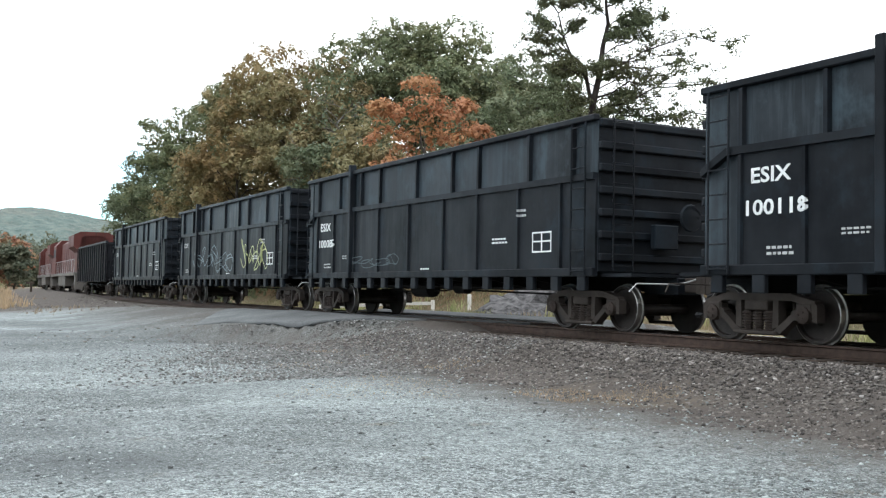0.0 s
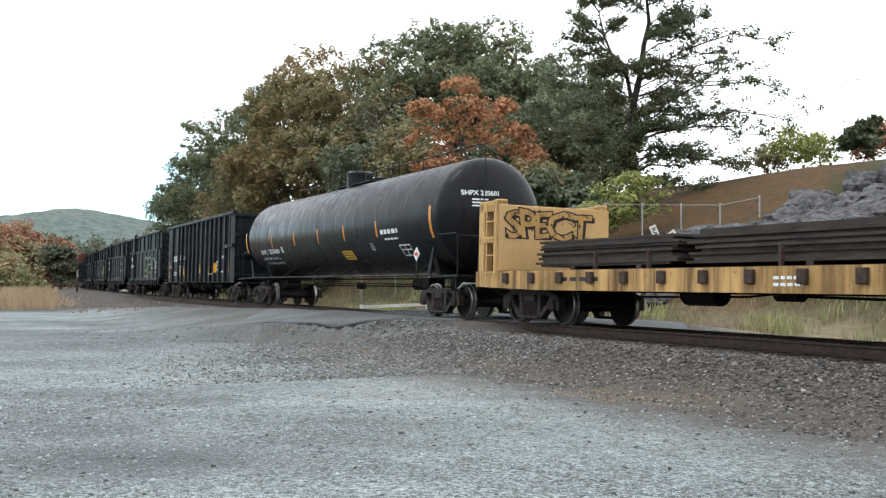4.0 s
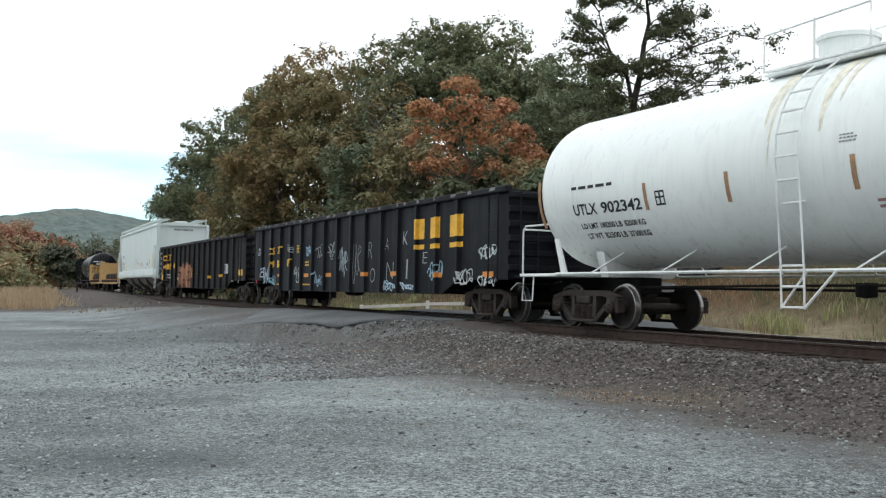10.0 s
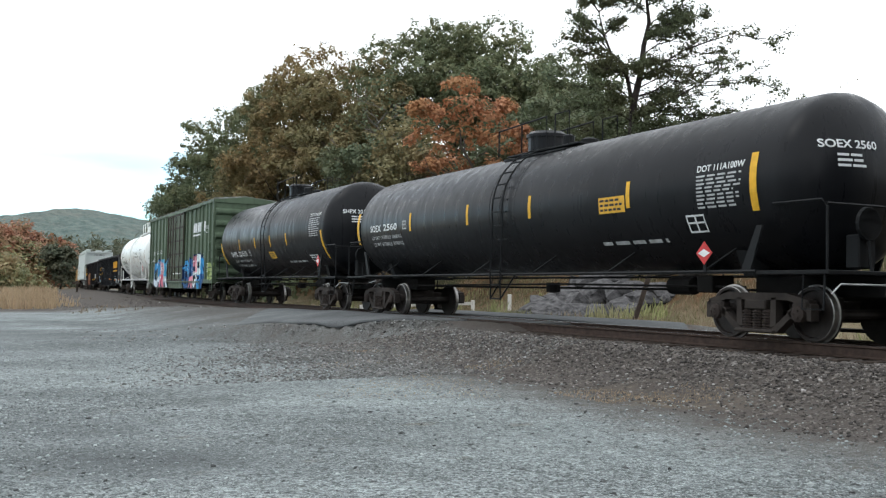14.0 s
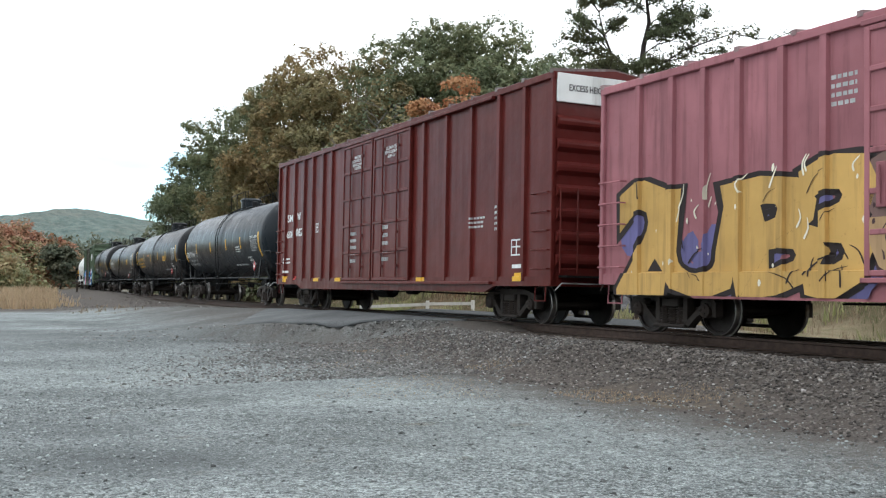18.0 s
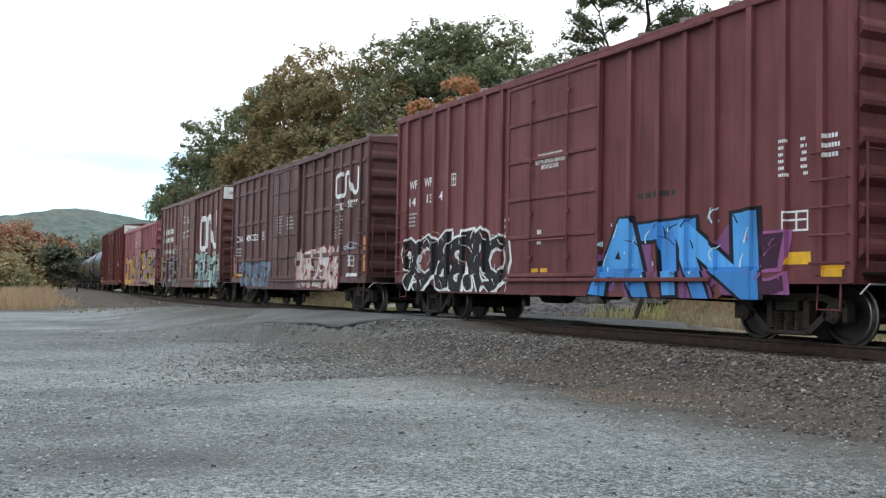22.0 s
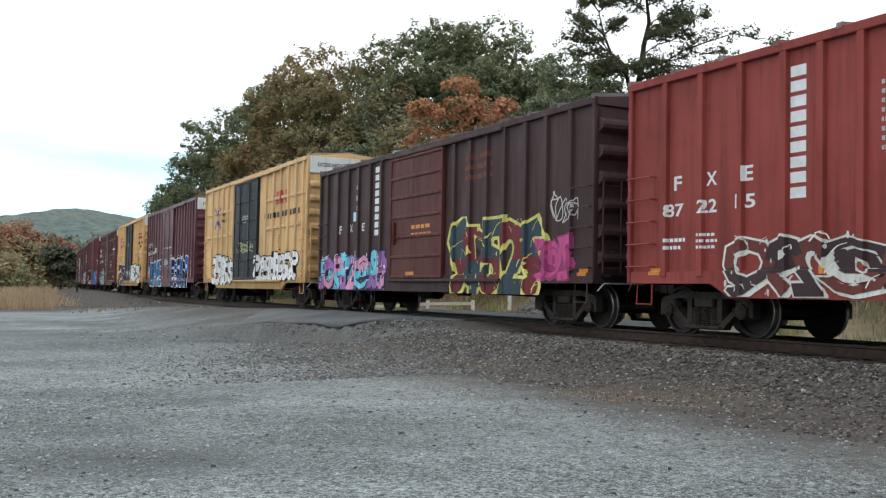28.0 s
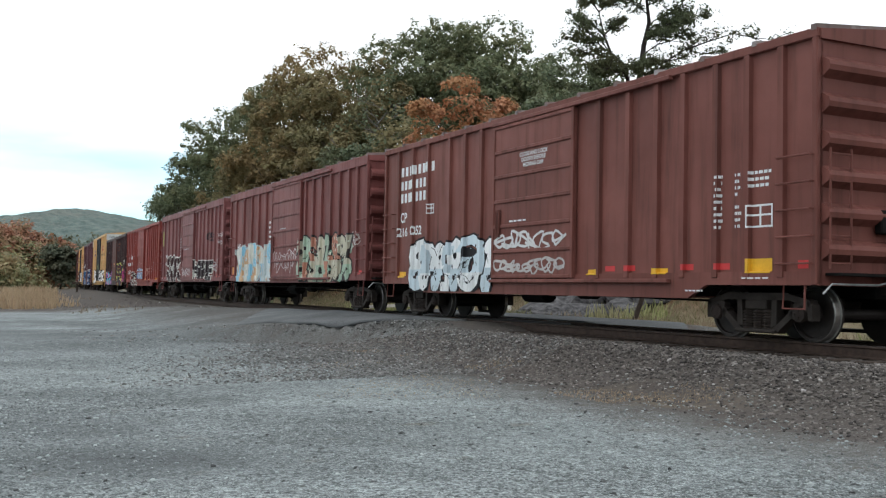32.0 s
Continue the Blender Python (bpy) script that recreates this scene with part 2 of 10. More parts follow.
def on_track(s, lat=0.0, z=0.0):
    x, y, th = np.interp(s, TS, TX), np.interp(s, TS, TY), np.interp(s, TS, TTH)
    e = radians(BANK)
    lat, z = lat * math.cos(e) - z * math.sin(e), z * math.cos(e) + lat * math.sin(e)
    return float(x - math.sin(th) * lat), float(y + math.cos(th) * lat), float(z), float(th)


def lateral(x, y):
    """Signed distance of places from the track's middle (positive on the camera's side), and their s."""
    x, y = np.asarray(x, float).ravel(), np.asarray(y, float).ravel()
    tx, ty, tt = TX[::4], TY[::4], TTH[::4]
    d, s = np.empty(len(x)), np.empty(len(x))
    for a in range(0, len(x), 4000):
        dx, dy = x[a:a + 4000, None] - tx, y[a:a + 4000, None] - ty
        i = np.argmin(dx * dx + dy * dy, axis=1)
        r = np.arange(len(i))
        d[a:a + 4000] = -np.sin(tt[i]) * dx[r, i] + np.cos(tt[i]) * dy[r, i]
        s[a:a + 4000] = TS[::4][i] + np.cos(tt[i]) * dx[r, i] + np.sin(tt[i]) * dy[r, i]
    return d, s


# ---------------------------------------------------------------- ground
LOT = -0.70


def smooth01(x):
    x = np.clip(x, 0, 1)
    return x * x * (3 - 2 * x)


def wave(x, y, f, seed):
    """Cheap smooth noise from a few sines."""
    r = np.random.RandomState(seed)
    o = 0
    for k in range(6):
        a, p, g = r.uniform(0, 6.283), r.uniform(0, 6.283), f * r.uniform(0.6, 1.7)
        o = o + np.sin((np.cos(a) * x + np.sin(a) * y) * g + p)
    return o / 6


CROSS = (5.8, 17.0)     # stretch of track that the road covers


def road_amount(d, s):
    """How far a place belongs to the raised asphalt apron of the level crossing, 0 to 1."""
    dn = np.maximum(d - 0.9, 0)
    lo = CROSS[0] + 2.35 * dn
    hi = np.minimum(CROSS[1] + 7.0 * dn, 54.0) + np.maximum(-d, 0)
    return smooth01((s - lo) / 1.3 + 0.5) * (1 - smooth01((s - hi) / 3.0 + 0.5)) * (1 - smooth01((d - 14) / 6))


def land(x, y):
    """Height of the ground, its distance from the track, and s."""
    x, y = np.asarray(x, float), np.asarray(y, float)
    d, s = lateral(x, y)
    d, s = d.reshape(x.shape), s.reshape(x.shape)
    lot = LOT + 0.035 * wave(x, y, 0.35, 1) + 0.012 * wave(x, y, 1.6, 2)
    toe = 3.65 + 0.25 * wave(x, y, 0.5, 3)
    k = smooth01((np.abs(d) - 1.75) / (toe - 1.75))
    z = -0.2 * (1 - k) + lot * k
    # the apron of the crossing
    ra = road_amount(d, s)
    up = smooth01((7.6 - d) / 6.6)
    z_road = lot * (1 - up) + (-0.03) * up + 0.02
    z = np.where(d > 0.9, z * (1 - ra) + np.maximum(z, z_road) * ra, z)
    zb = -0.035 + smooth01((-d - 2.5) / 6.0) * -0.4
    z = np.where(d < -0.9, z * (1 - ra) + np.maximum(z, zb) * ra, z)
    z = np.where((np.abs(d) <= 0.9), z * (1 - ra) + (-0.05) * ra, z)
    # the bank behind the track
    b = -d
    bank = 3.1 * smooth01((b - 9.0) / 6.5) + 4.2 * smooth01((b - 15.0) / 13.0) + 2.0 * smooth01((b - 30) / 40.0)
    fade = 1 - smooth01((s - 60) / 60.0) * 0.75
    rough = 0.35 * wave(x, y, 0.5, 5) * smooth01((b - 10) / 8)
    z = np.where(d < -3, z + (bank + rough) * fade * np.where(s < -400, 0, 1), z)
    # field on the left, slowly rising
    z = z + np.where((d > 0), 0.25 * smooth01((y - 58) / 30.0), 0)
    return z, d, s


def steps(parts):
    out = []
    for a, b, st in parts:
        out += list(np.arange(a, b, st))
    return np.array(out + [parts[-1][1]])


GXS = steps([(-4000, -400, 400), (-400, -120, 28), (-120, -40, 4), (-40, -14, 0.8), (-14, 14, 0.32), (14, 40, 1.0), (40, 160, 6), (160, 400, 40), (400, 4000, 400)])
GYS = steps([(-3000, -300, 300), (-300, -40, 26), (-40, 3, 3.0), (3, 48, 0.32), (48, 90, 0.9), (90, 160, 3.0), (160, 500, 17), (500, 4500, 400)])
gx, gy = np.meshgrid(GXS, GYS)
gz, gd, gs = land(gx, gy)

m_ground, nt, bs = node_mat("ground_surface")
tc = nt.nodes.new("ShaderNodeTexCoord")
V = tc.outputs["Object"]
zone = nt.nodes.new("ShaderNodeVertexColor")
zone.layer_name = "zone"
sep = nt.nodes.new("ShaderNodeSeparateColor")
nt.links.new(zone.outputs["Color"], sep.inputs["Color"])
big, mid, fin = noise_node(nt, V, 0.5, 5, 0.62, (0.6, 1.0, 1.0)), noise_node(nt, V, 2.2, 5, 0.65), noise_node(nt, V, 55.0, 3, 0.7)
wide = noise_node(nt, V, 0.11, 4, 0.6)
vor = nt.nodes.new("ShaderNodeTexVoronoi")
vor.inputs["Scale"].default_value = 34.0
nt.links.new(V, vor.inputs["Vector"])
grav = mix_node(nt, ramp_node(nt, big, 0.38, 0.62), (0.118, 0.131, 0.131), (0.262, 0.292, 0.290))
grav = mix_node(nt, ramp_node(nt, wide, 0.40, 0.62, 0.0, 0.5), grav, (0.27, 0.302, 0.300))
grav = mix_node(nt, ramp_node(nt, mid, 0.45, 0.72, 0, 0.6), grav, (0.12, 0.135, 0.134))
vsep = nt.nodes.new("ShaderNodeSeparateColor")
nt.links.new(vor.outputs["Color"], vsep.inputs["Color"])
chip = nt.nodes.new("ShaderNodeTexVoronoi")
chip.inputs["Scale"].default_value = 80.0
nt.links.new(V, chip.inputs["Vector"])
csep = nt.nodes.new("ShaderNodeSeparateColor")
nt.links.new(chip.outputs["Color"], csep.inputs["Color"])
clot = noise_node(nt, V, 9.0, 4, 0.75)
grav = scaled(nt, grav, ramp_node(nt, clot, 0.32, 0.68, 0.62, 1.4))
grav = scaled(nt, grav, ramp_node(nt, vsep.outputs[0], 0.0, 1.0, 0.48, 1.55))
grav = scaled(nt, grav, ramp_node(nt, csep.outputs[0], 0.0, 1.0, 0.52, 1.5))
grav = mix_node(nt, ramp_node(nt, csep.outputs[1], 0.88, 0.93, 0.0, 0.7), grav, (0.55, 0.60, 0.59))
lump = nt.nodes.new("ShaderNodeTexVoronoi")
lump.inputs["Scale"].default_value = 20.0
nt.links.new(V, lump.inputs["Vector"])
lsep = nt.nodes.new("ShaderNodeSeparateColor")
nt.links.new(lump.outputs["Color"], lsep.inputs["Color"])
grav = mix_node(nt, times(nt, ramp_node(nt, lsep.outputs[2], 0.86, 0.90, 0.0, 0.75), ramp_node(nt, lump.outputs["Distance"], 0.5, 0.3)), grav, (0.055, 0.06, 0.06))
worn = nt.nodes.new("ShaderNodeVertexColor")
worn.layer_name = "worn"
wsep = nt.nodes.new("ShaderNodeSeparateColor")
nt.links.new(worn.outputs["Color"], wsep.inputs["Color"])
grav = mix_node(nt, times(nt, wsep.outputs[0], ramp_node(nt, clot, 0.3, 0.6, 0.4, 0.9)), grav, (0.095, 0.104, 0.107))
grav = mix_node(nt, times(nt, wsep.outputs[1], ramp_node(nt, clot, 0.35, 0.7, 0.2, 0.6)), grav, (0.29, 0.325, 0.322))
bal = mix_node(nt, mid, (0.070, 0.060, 0.053), (0.135, 0.120, 0.108))
soil = mix_node(nt, ramp_node(nt, big, 0.35, 0.65), (0.25, 0.20, 0.13), (0.17, 0.145, 0.09))
soil = mix_node(nt, ramp_node(nt, mid, 0.5, 0.7), soil, (0.13, 0.13, 0.06))
slope = mix_node(nt, ramp_node(nt, mid, 0.4, 0.66), (0.12, 0.062, 0.028), (0.055, 0.05, 0.025))
slope = mix_node(nt, ramp_node(nt, wide, 0.46, 0.6, 0, 0.8), slope, (0.045, 0.05, 0.02))
edge = noise_node(nt, V, 1.6, 5, 0.7)


def broken(sock):
    """A zone's mask with a ragged edge."""
    a = nt.nodes.new("ShaderNodeMath")
    a.operation = "MULTIPLY_ADD"
    nt.links.new(edge, a.inputs[0])
    a.inputs[1].default_value = 0.9
    nt.links.new(sock, a.inputs[2])
    return ramp_node(nt, a.outputs[0], 0.55, 1.3)


col = mix_node(nt, broken(sep.outputs[0]), grav, bal)
col = mix_node(nt, times(nt, zone.outputs["Alpha"], ramp_node(nt, mid, 0.42, 0.6, 0.0, 0.6)), col, (0.17, 0.132, 0.088))
col = mix_node(nt, broken(sep.outputs[1]), col, soil)
col = mix_node(nt, broken(sep.outputs[2]), col, slope)
nt.links.new(col, bs.inputs["Base Color"])
bs.inputs["Roughness"].default_value = 0.95
bs.inputs["Specular IOR Level"].default_value = 0.2
hsum = nt.nodes.new("ShaderNodeMath")
hsum.operation = "ADD"
nt.links.new(vor.outputs["Distance"], hsum.inputs[0])
nt.links.new(fin, hsum.inputs[1])
bump(nt, bs, hsum.outputs[0], 0.9, 0.02)

ny, nx = gx.shape
idx = np.arange(nx * ny).reshape(ny, nx)
quads = np.stack([idx[:-1, :-1], idx[:-1, 1:], idx[1:, 1:], idx[1:, :-1]], -1).reshape(-1, 4)
me = array_mesh("ground", np.stack([gx.ravel(), gy.ravel(), gz.ravel()], 1), quads, m_ground, True)
att = me.color_attributes.new("zone", "FLOAT_COLOR", "POINT")
bz = (1 - smooth01((np.abs(gd) - 3.0) / 4.2)) * (1 - 0.4 * smooth01((gs - 4.5) / 2.5) * (1 - smooth01((gs - 34) / 8)) * smooth01((gd - 1.2) / 0.8))
bz = np.maximum(bz, 0.85 * smooth01((gs - 38) / 8) * (gd > 0) * (1 - smooth01((gd - 9 - 0.05 * gs) / 4)))
bz = np.maximum(bz, 0.9 * smooth01((gy - 58 + 0.776 * (gx + 22)) / 2.0 + 0.5) * smooth01((gx + 29) / 4.0) * (gd > 0) * (gs < 160))
gz_ = np.where(gd < 0, smooth01((-gd - 4.5) / 2.5), smooth01((gy - 66 + 0.35 * (gx + 40)) / 6.0) * smooth01((gd - 9) / 4) + smooth01((gy - 120) / 60))
hz = smooth01((-gd - 9.0) / 3.0)
toe_ = np.exp(-((gd - 3.75 + 0.25 * wave(gx, gy, 0.7, 41)) / 0.55) ** 2) * (1 - smooth01((gs - 4.0) / 4.0)) + 0.1 * np.exp(-((gd - 5.8) / 1.4) ** 2) * smooth01((gs - 4) / 3) * (gs < 30)
buf = np.stack([bz, np.clip(gz_, 0, 1), hz, np.clip(toe_ * smooth01(0.45 + 2.2 * wave(gx, gy, 0.9, 43)), 0, 1)], -1).reshape(-1)
att.data.foreach_set("color", buf.astype(np.float32))
# darker, muddier stretches and paler wheel tracks of the lot: (x, y, half length, half width, strength)
def blot(rows):
    return np.clip(sum(k * np.exp(-((gx - x) / a) ** 2 - ((gy - y + 0.12 * (gx - x)) / b) ** 2) for x, y, a, b, k in rows) * (0.7 + 0.6 * wave(gx, gy, 1.3, 47)), 0, 1)


dark_ = blot(((-4.0, 10.4, 1.9, 1.5, 1.2), (-2.3, 9.2, 1.0, 0.6, 0.5), (-8.8, 26.0, 5.5, 3.5, 0.75), (-12, 20.5, 5.0, 2.5, 0.8), (-3.2, 8.4, 1.6, 0.8, 0.7), (-10.5, 31.0, 9.0, 4.0, 0.9), (-9.0, 38.0, 10.0, 4.0, 0.7), (-3.0, 27.5, 3.0, 1.6, 0.6), (0.2, 22.0, 3.0, 1.2, 0.5), (0.6, 20.6, 2.6, 0.8, 0.6), (-6.5, 14.2, 1.8, 0.7, 0.45), (3.9, 10.6, 1.6, 0.5, 0.5), (-0.6, 8.4, 1.2, 0.4, 0.3)))
pale_ = blot(((0.7, 10.8, 2.2, 1.7, 0.9), (-4.6, 16.5, 3.2, 1.6, 0.7), (-0.9, 14.2, 1.8, 1.2, 0.6), (2.4, 9.4, 1.2, 0.9, 0.4), (-17.0, 48.0, 14.0, 3.0, 0.35)))
wr = me.color_attributes.new("worn", "FLOAT_COLOR", "POINT")
wr.data.foreach_set("color", np.stack([dark_, pale_, 0 * dark_, 0 * dark_ + 1], -1).reshape(-1).astype(np.float32))
ground = tagged(new("ground", me), "grey crushed-stone lot with grassy bank behind the track", "ground", kind="structure")

# ---------------------------------------------------------------- road over the crossing
m_road, nt, bs = node_mat("worn_asphalt")
tc = nt.nodes.new("ShaderNodeTexCoord")
V = tc.outputs["Object"]
a1, a2, a3 = noise_node(nt, V, 0.5, 5, 0.6), noise_node(nt, V, 4.0, 5, 0.7), noise_node(nt, V, 90, 2, 0.6)
rc = mix_node(nt, ramp_node(nt, a1, 0.35, 0.65), (0.045, 0.048, 0.05), (0.10, 0.106, 0.108))
rc = mix_node(nt, ramp_node(nt, a2, 0.55, 0.75, 0, 0.5), rc, (0.15, 0.157, 0.157))
sx = nt.nodes.new("ShaderNodeSeparateXYZ")
nt.links.new(V, sx.inputs[0])
dust = times(nt, ramp_node(nt, sx.outputs["X"], -2.5, -10.0), ramp_node(nt, a1, 0.3, 0.6, 0.45, 0.95))
a4, a5 = noise_node(nt, V, 1.4, 6, 0.7), noise_node(nt, V, 26, 4, 0.75)
rc = mix_node(nt, dust, rc, (0.135, 0.150, 0.150))
rc = mix_node(nt, times(nt, dust, ramp_node(nt, a4, 0.52, 0.66, 0.0, 0.8)), rc, (0.26, 0.29, 0.285))
rc = scaled(nt, rc, ramp_node(nt, a5, 0.3, 0.7, 0.62, 1.4))
nt.links.new(rc, bs.inputs["Base Color"])
bs.inputs["Roughness"].default_value = 0.9
bump(nt, bs, a3, 0.5, 0.006)


def within(poly, x, y):
    """Which places lie inside a plan outline."""
    ins = np.zeros(x.shape, bool)
    for (xi, yi), (xj, yj) in zip(poly, np.roll(poly, 1, 0)):
        ins ^= ((yi > y) != (yj > y)) & (x < (xj - xi) * (y - yi) / (yj - yi + 1e-9) + xi)
    return ins


def road_sheet(name, poly, lift, grid, x0, x1):
    """Asphalt laid over the ground inside a plan outline, with a broken edge and a thickness of its own."""
    px = np.array(poly)
    xs, ys = np.arange(x0, x1, grid), np.arange(px[:, 1].min(), min(px[:, 1].max(), 64 if x0 > -40 else 99), grid)
    X, Y = np.meshgrid(xs, ys)
    Xw, Yw = X + 0.25 * wave(X, Y, 1.5, 11), Y + 0.3 * wave(X, Y, 1.3, 12)
    ins = within(px, Xw, Yw)
    Z, d, s = land(X, Y)
    Z = Z + lift
    ins &= ~((np.abs(d) < 0.95))
    k = np.arange(X.size).reshape(X.shape)
    cell = ins[:-1, :-1] & ins[1:, :-1] & ins[:-1, 1:] & ins[1:, 1:]
    q = np.stack([k[:-1, :-1], k[:-1, 1:], k[1:, 1:], k[1:, :-1]], -1)[cell]
    used, inv = np.unique(q, return_inverse=True)
    q = inv.reshape(q.shape)
    co = np.stack([X.ravel()[used], Y.ravel()[used], Z.ravel()[used]], 1)
    # soften the outline
    edges = np.sort(np.concatenate([q[:, [0, 1]], q[:, [1, 2]], q[:, [2, 3]], q[:, [3, 0]]]), 1)
    rim, count = np.unique(edges, axis=0, return_counts=True)
    rim = rim[count == 1]
    for k in range(10):
        acc, num = np.zeros((len(co), 2)), np.zeros(len(co))
        for i, j in ((0, 1), (1, 0)):
            np.add.at(acc, rim[:, i], co[rim[:, j], :2])
            np.add.at(num, rim[:, i], 1)
        on = num > 0
        co[on, :2] = 0.5 * co[on, :2] + 0.5 * acc[on] / num[on, None]
    co[:, 2] = land(co[:, 0], co[:, 1])[0] + lift - 0.09 * smooth01((-co[:, 0] - 4.5) / 4.0)     # runs out under the gravel of the lot
    ob = new(name, array_mesh(name, co, q, m_road, True))
    sol = ob.modifiers.new("thickness", "SOLIDIFY")
    sol.thickness, sol.offset = 0.06, -1
    return tagged(ob, "worn grey asphalt road rising to the level crossing", "road", kind="structure")


ROAD_PLAN = [(2.1, 22.3), (1.1, 23.7), (-1.3, 25.6), (-2.7, 26.4), (-5.1, 29.2), (-6.4, 30.1), (-10.5, 33.0), (-16.3, 37.5), (-42, 57), (-70, 80),
             (-76, 96), (-45, 74), (-25.3, 58.3), (-19.1, 54.4), (-11.6, 46.2), (-8.6, 40.5), (-6.7, 38.5), (-4.6, 34.0), (-3.8, 32.4), (-2.0, 33.0),
             (-1.0, 38.0), (0.5, 44.0), (4.0, 44.0), (6.0, 34.0), (6.0, 24.0)]
road_sheet("road", ROAD_PLAN, 0.035, 0.16, -14.0, 6.2)

# panels between and beside the rails on the crossing
fill = thing("crossing_panel", "dark asphalt filling between the rails of the level crossing", "crossing", kind="structure")
for la, lb in ((-0.63, 0.63),):
    mm = Mesh()
    ss = np.arange(CROSS[0] + 0.3, CROSS[1] + 0.01, 1.0)
    mm.rings([[on_track(s, la, -0.2)[:3], on_track(s, lb, -0.2)[:3], on_track(s, lb, -0.015)[:3], on_track(s, la, -0.015)[:3]] for s in ss])
    part("filling", mm, m_road, fill)

# ---------------------------------------------------------------- rails and ties
track = thing("railway_track", "single railway track with rusty rails on crushed stone", "track", kind="structure")
HEAD = [(-0.036, -0.002), (0.036, -0.002), (0.037, -0.03), (0.012, -0.045), (0.009, -0.15), (0.07, -0.168), (0.07, -0.18), (-0.07, -0.18), (-0.07, -0.168), (-0.009, -0.15), (-0.012, -0.045), (-0.037, -0.03)]
for side in (0.755, -0.755):
    r1, r2 = Mesh(), Mesh()
    ss = np.arange(-60, 300, 2.0)
    r1.rings([[on_track(s, side + p, q)[:3] for p, q in HEAD] for s in ss])
    r2.rings([[on_track(s, side + p, q)[:3] for p, q in ((-0.033, -0.002), (0.033, -0.002), (0.028, 0.001), (-0.028, 0.001))] for s in ss])
    rail = part("rail", r1, RAILSIDE, track, "rust-brown steel rail")
    part("rail_head", r2, RAILTOP, rail, "bright worn running surface")
tie = Mesh()
tie.box(-0.11, 0.11, -1.3, 1.3, -0.36, -0.185, 0.012)
tie_me = tie.data("tie")
tie_me.materials.append(TIE)
for i in range(150):
    s = -22 + i * 0.52
    if CROSS[0] < s < CROSS[1]:
        continue
    x, y, z, th = on_track(s)
    t_ob = part("tie", tie_me, TIE, track)
    t_ob.matrix_basis = Matrix.Translation((x, y, 0)) @ Matrix.Rotation(th + random.uniform(-0.01, 0.01), 4, "Z") @ Matrix.Rotation(radians(BANK), 4, "X")

# ---------------------------------------------------------------- loose stones
CUBE = np.array([[-1, -1, -1], [1, -1, -1], [1, 1, -1], [-1, 1, -1], [-1, -1, 1], [1, -1, 1], [1, 1, 1], [-1, 1, 1]], float)
CUBE_Q = np.array([[3, 2, 1, 0], [4, 5, 6, 7], [0, 1, 5, 4], [1, 2, 6, 5], [2, 3, 7, 6], [3, 0, 4, 7]])


def turns(n, rng):
    q = rng.normal(size=(n, 4))
    q /= np.linalg.norm(q, axis=1)[:, None]
    w, x, y, z = q.T
    return np.stack([1 - 2 * (y * y + z * z), 2 * (x * y - z * w), 2 * (x * z + y * w), 2 * (x * y + z * w), 1 - 2 * (x * x + z * z), 2 * (y * z - x * w),
                     2 * (x * z - y * w), 2 * (y * z + x * w), 1 - 2 * (x * x + y * y)], 1).reshape(n, 3, 3)


def stones(name, x, y, size, mat, label, seed, sink=0.25):
    rng = np.random.RandomState(seed)
    n = len(x)
    z = land(x, y)[0]
    body = CUBE[None] * (0.5 + 0.25 * rng.rand(n, 1, 3)) * (1 + 0.75 * (rng.rand(n, 8, 1) - 0.5)) * (0.6 + 0.8 * rng.rand(n, 1, 3)) * size[:, None, None] * 0.66
    body = np.einsum("nij,nkj->nki", turns(n, rng), body)
    body[:, :, 2] *= 0.62
    body += np.stack([x, y, z + size * (0.5 - sink) * 0.4], 1)[:, None, :]
    q = (CUBE_Q[None] + 8 * np.arange(n)[:, None, None]).reshape(-1, 4)
    ob = new(name, array_mesh(name, body.reshape(-1, 3), q, mat))
    return tagged(ob, label, "gravel", kind="stuff")


rng = np.random.RandomState(5)
BALLAST = stone_mat("ballast_stone", (0.030, 0.026, 0.024), (0.170, 0.152, 0.138), (0.44, 0.42, 0.40))
LOTSTONE = stone_mat("lot_stone", (0.10, 0.11, 0.11), (0.30, 0.335, 0.33), (0.5, 0.54, 0.53))
n = 125000
ss, dd = rng.uniform(-14, 34, n), np.where(rng.rand(n) < 0.93, rng.uniform(0.86, 4.9, n), rng.uniform(-3.2, -0.9, n))
keep = (road_amount(dd, ss) < 0.25)
keep &= rng.rand(n) < np.clip((ss + 16) / 4, 0, 1) * np.where(dd > 3.0, np.clip((4.7 - dd) / 1.7, 0, 1) ** 1.8, 1) * np.where(ss > 22, 0.5, 1)
ss, dd = ss[keep], dd[keep]
th = np.interp(ss, TS, TTH)
bx, by = np.interp(ss, TS, TX) - np.sin(th) * dd, np.interp(ss, TS, TY) + np.cos(th) * dd
bare = (np.abs(dd - 3.75) < 0.6) & (wave(bx, by, 0.9, 43) > 0.05) & (rng.rand(len(bx)) < 0.55)
bx, by = bx[~bare], by[~bare]
stones("ballast_stones", bx, by, 0.017 + 0.033 * rng.rand(len(bx)) ** 1.4, BALLAST, "grey-brown crushed ballast stones sloping down from the rails", 6, 0.2)
n = 60000
lx, ly = rng.uniform(-14, 9, n), 6.4 + 26 * rng.rand(n) ** 1.7
lx = np.where(np.abs(lx) > 0.5 * ly + 0.5, lx * 0.5, lx)
ld, ls = lateral(lx, ly)
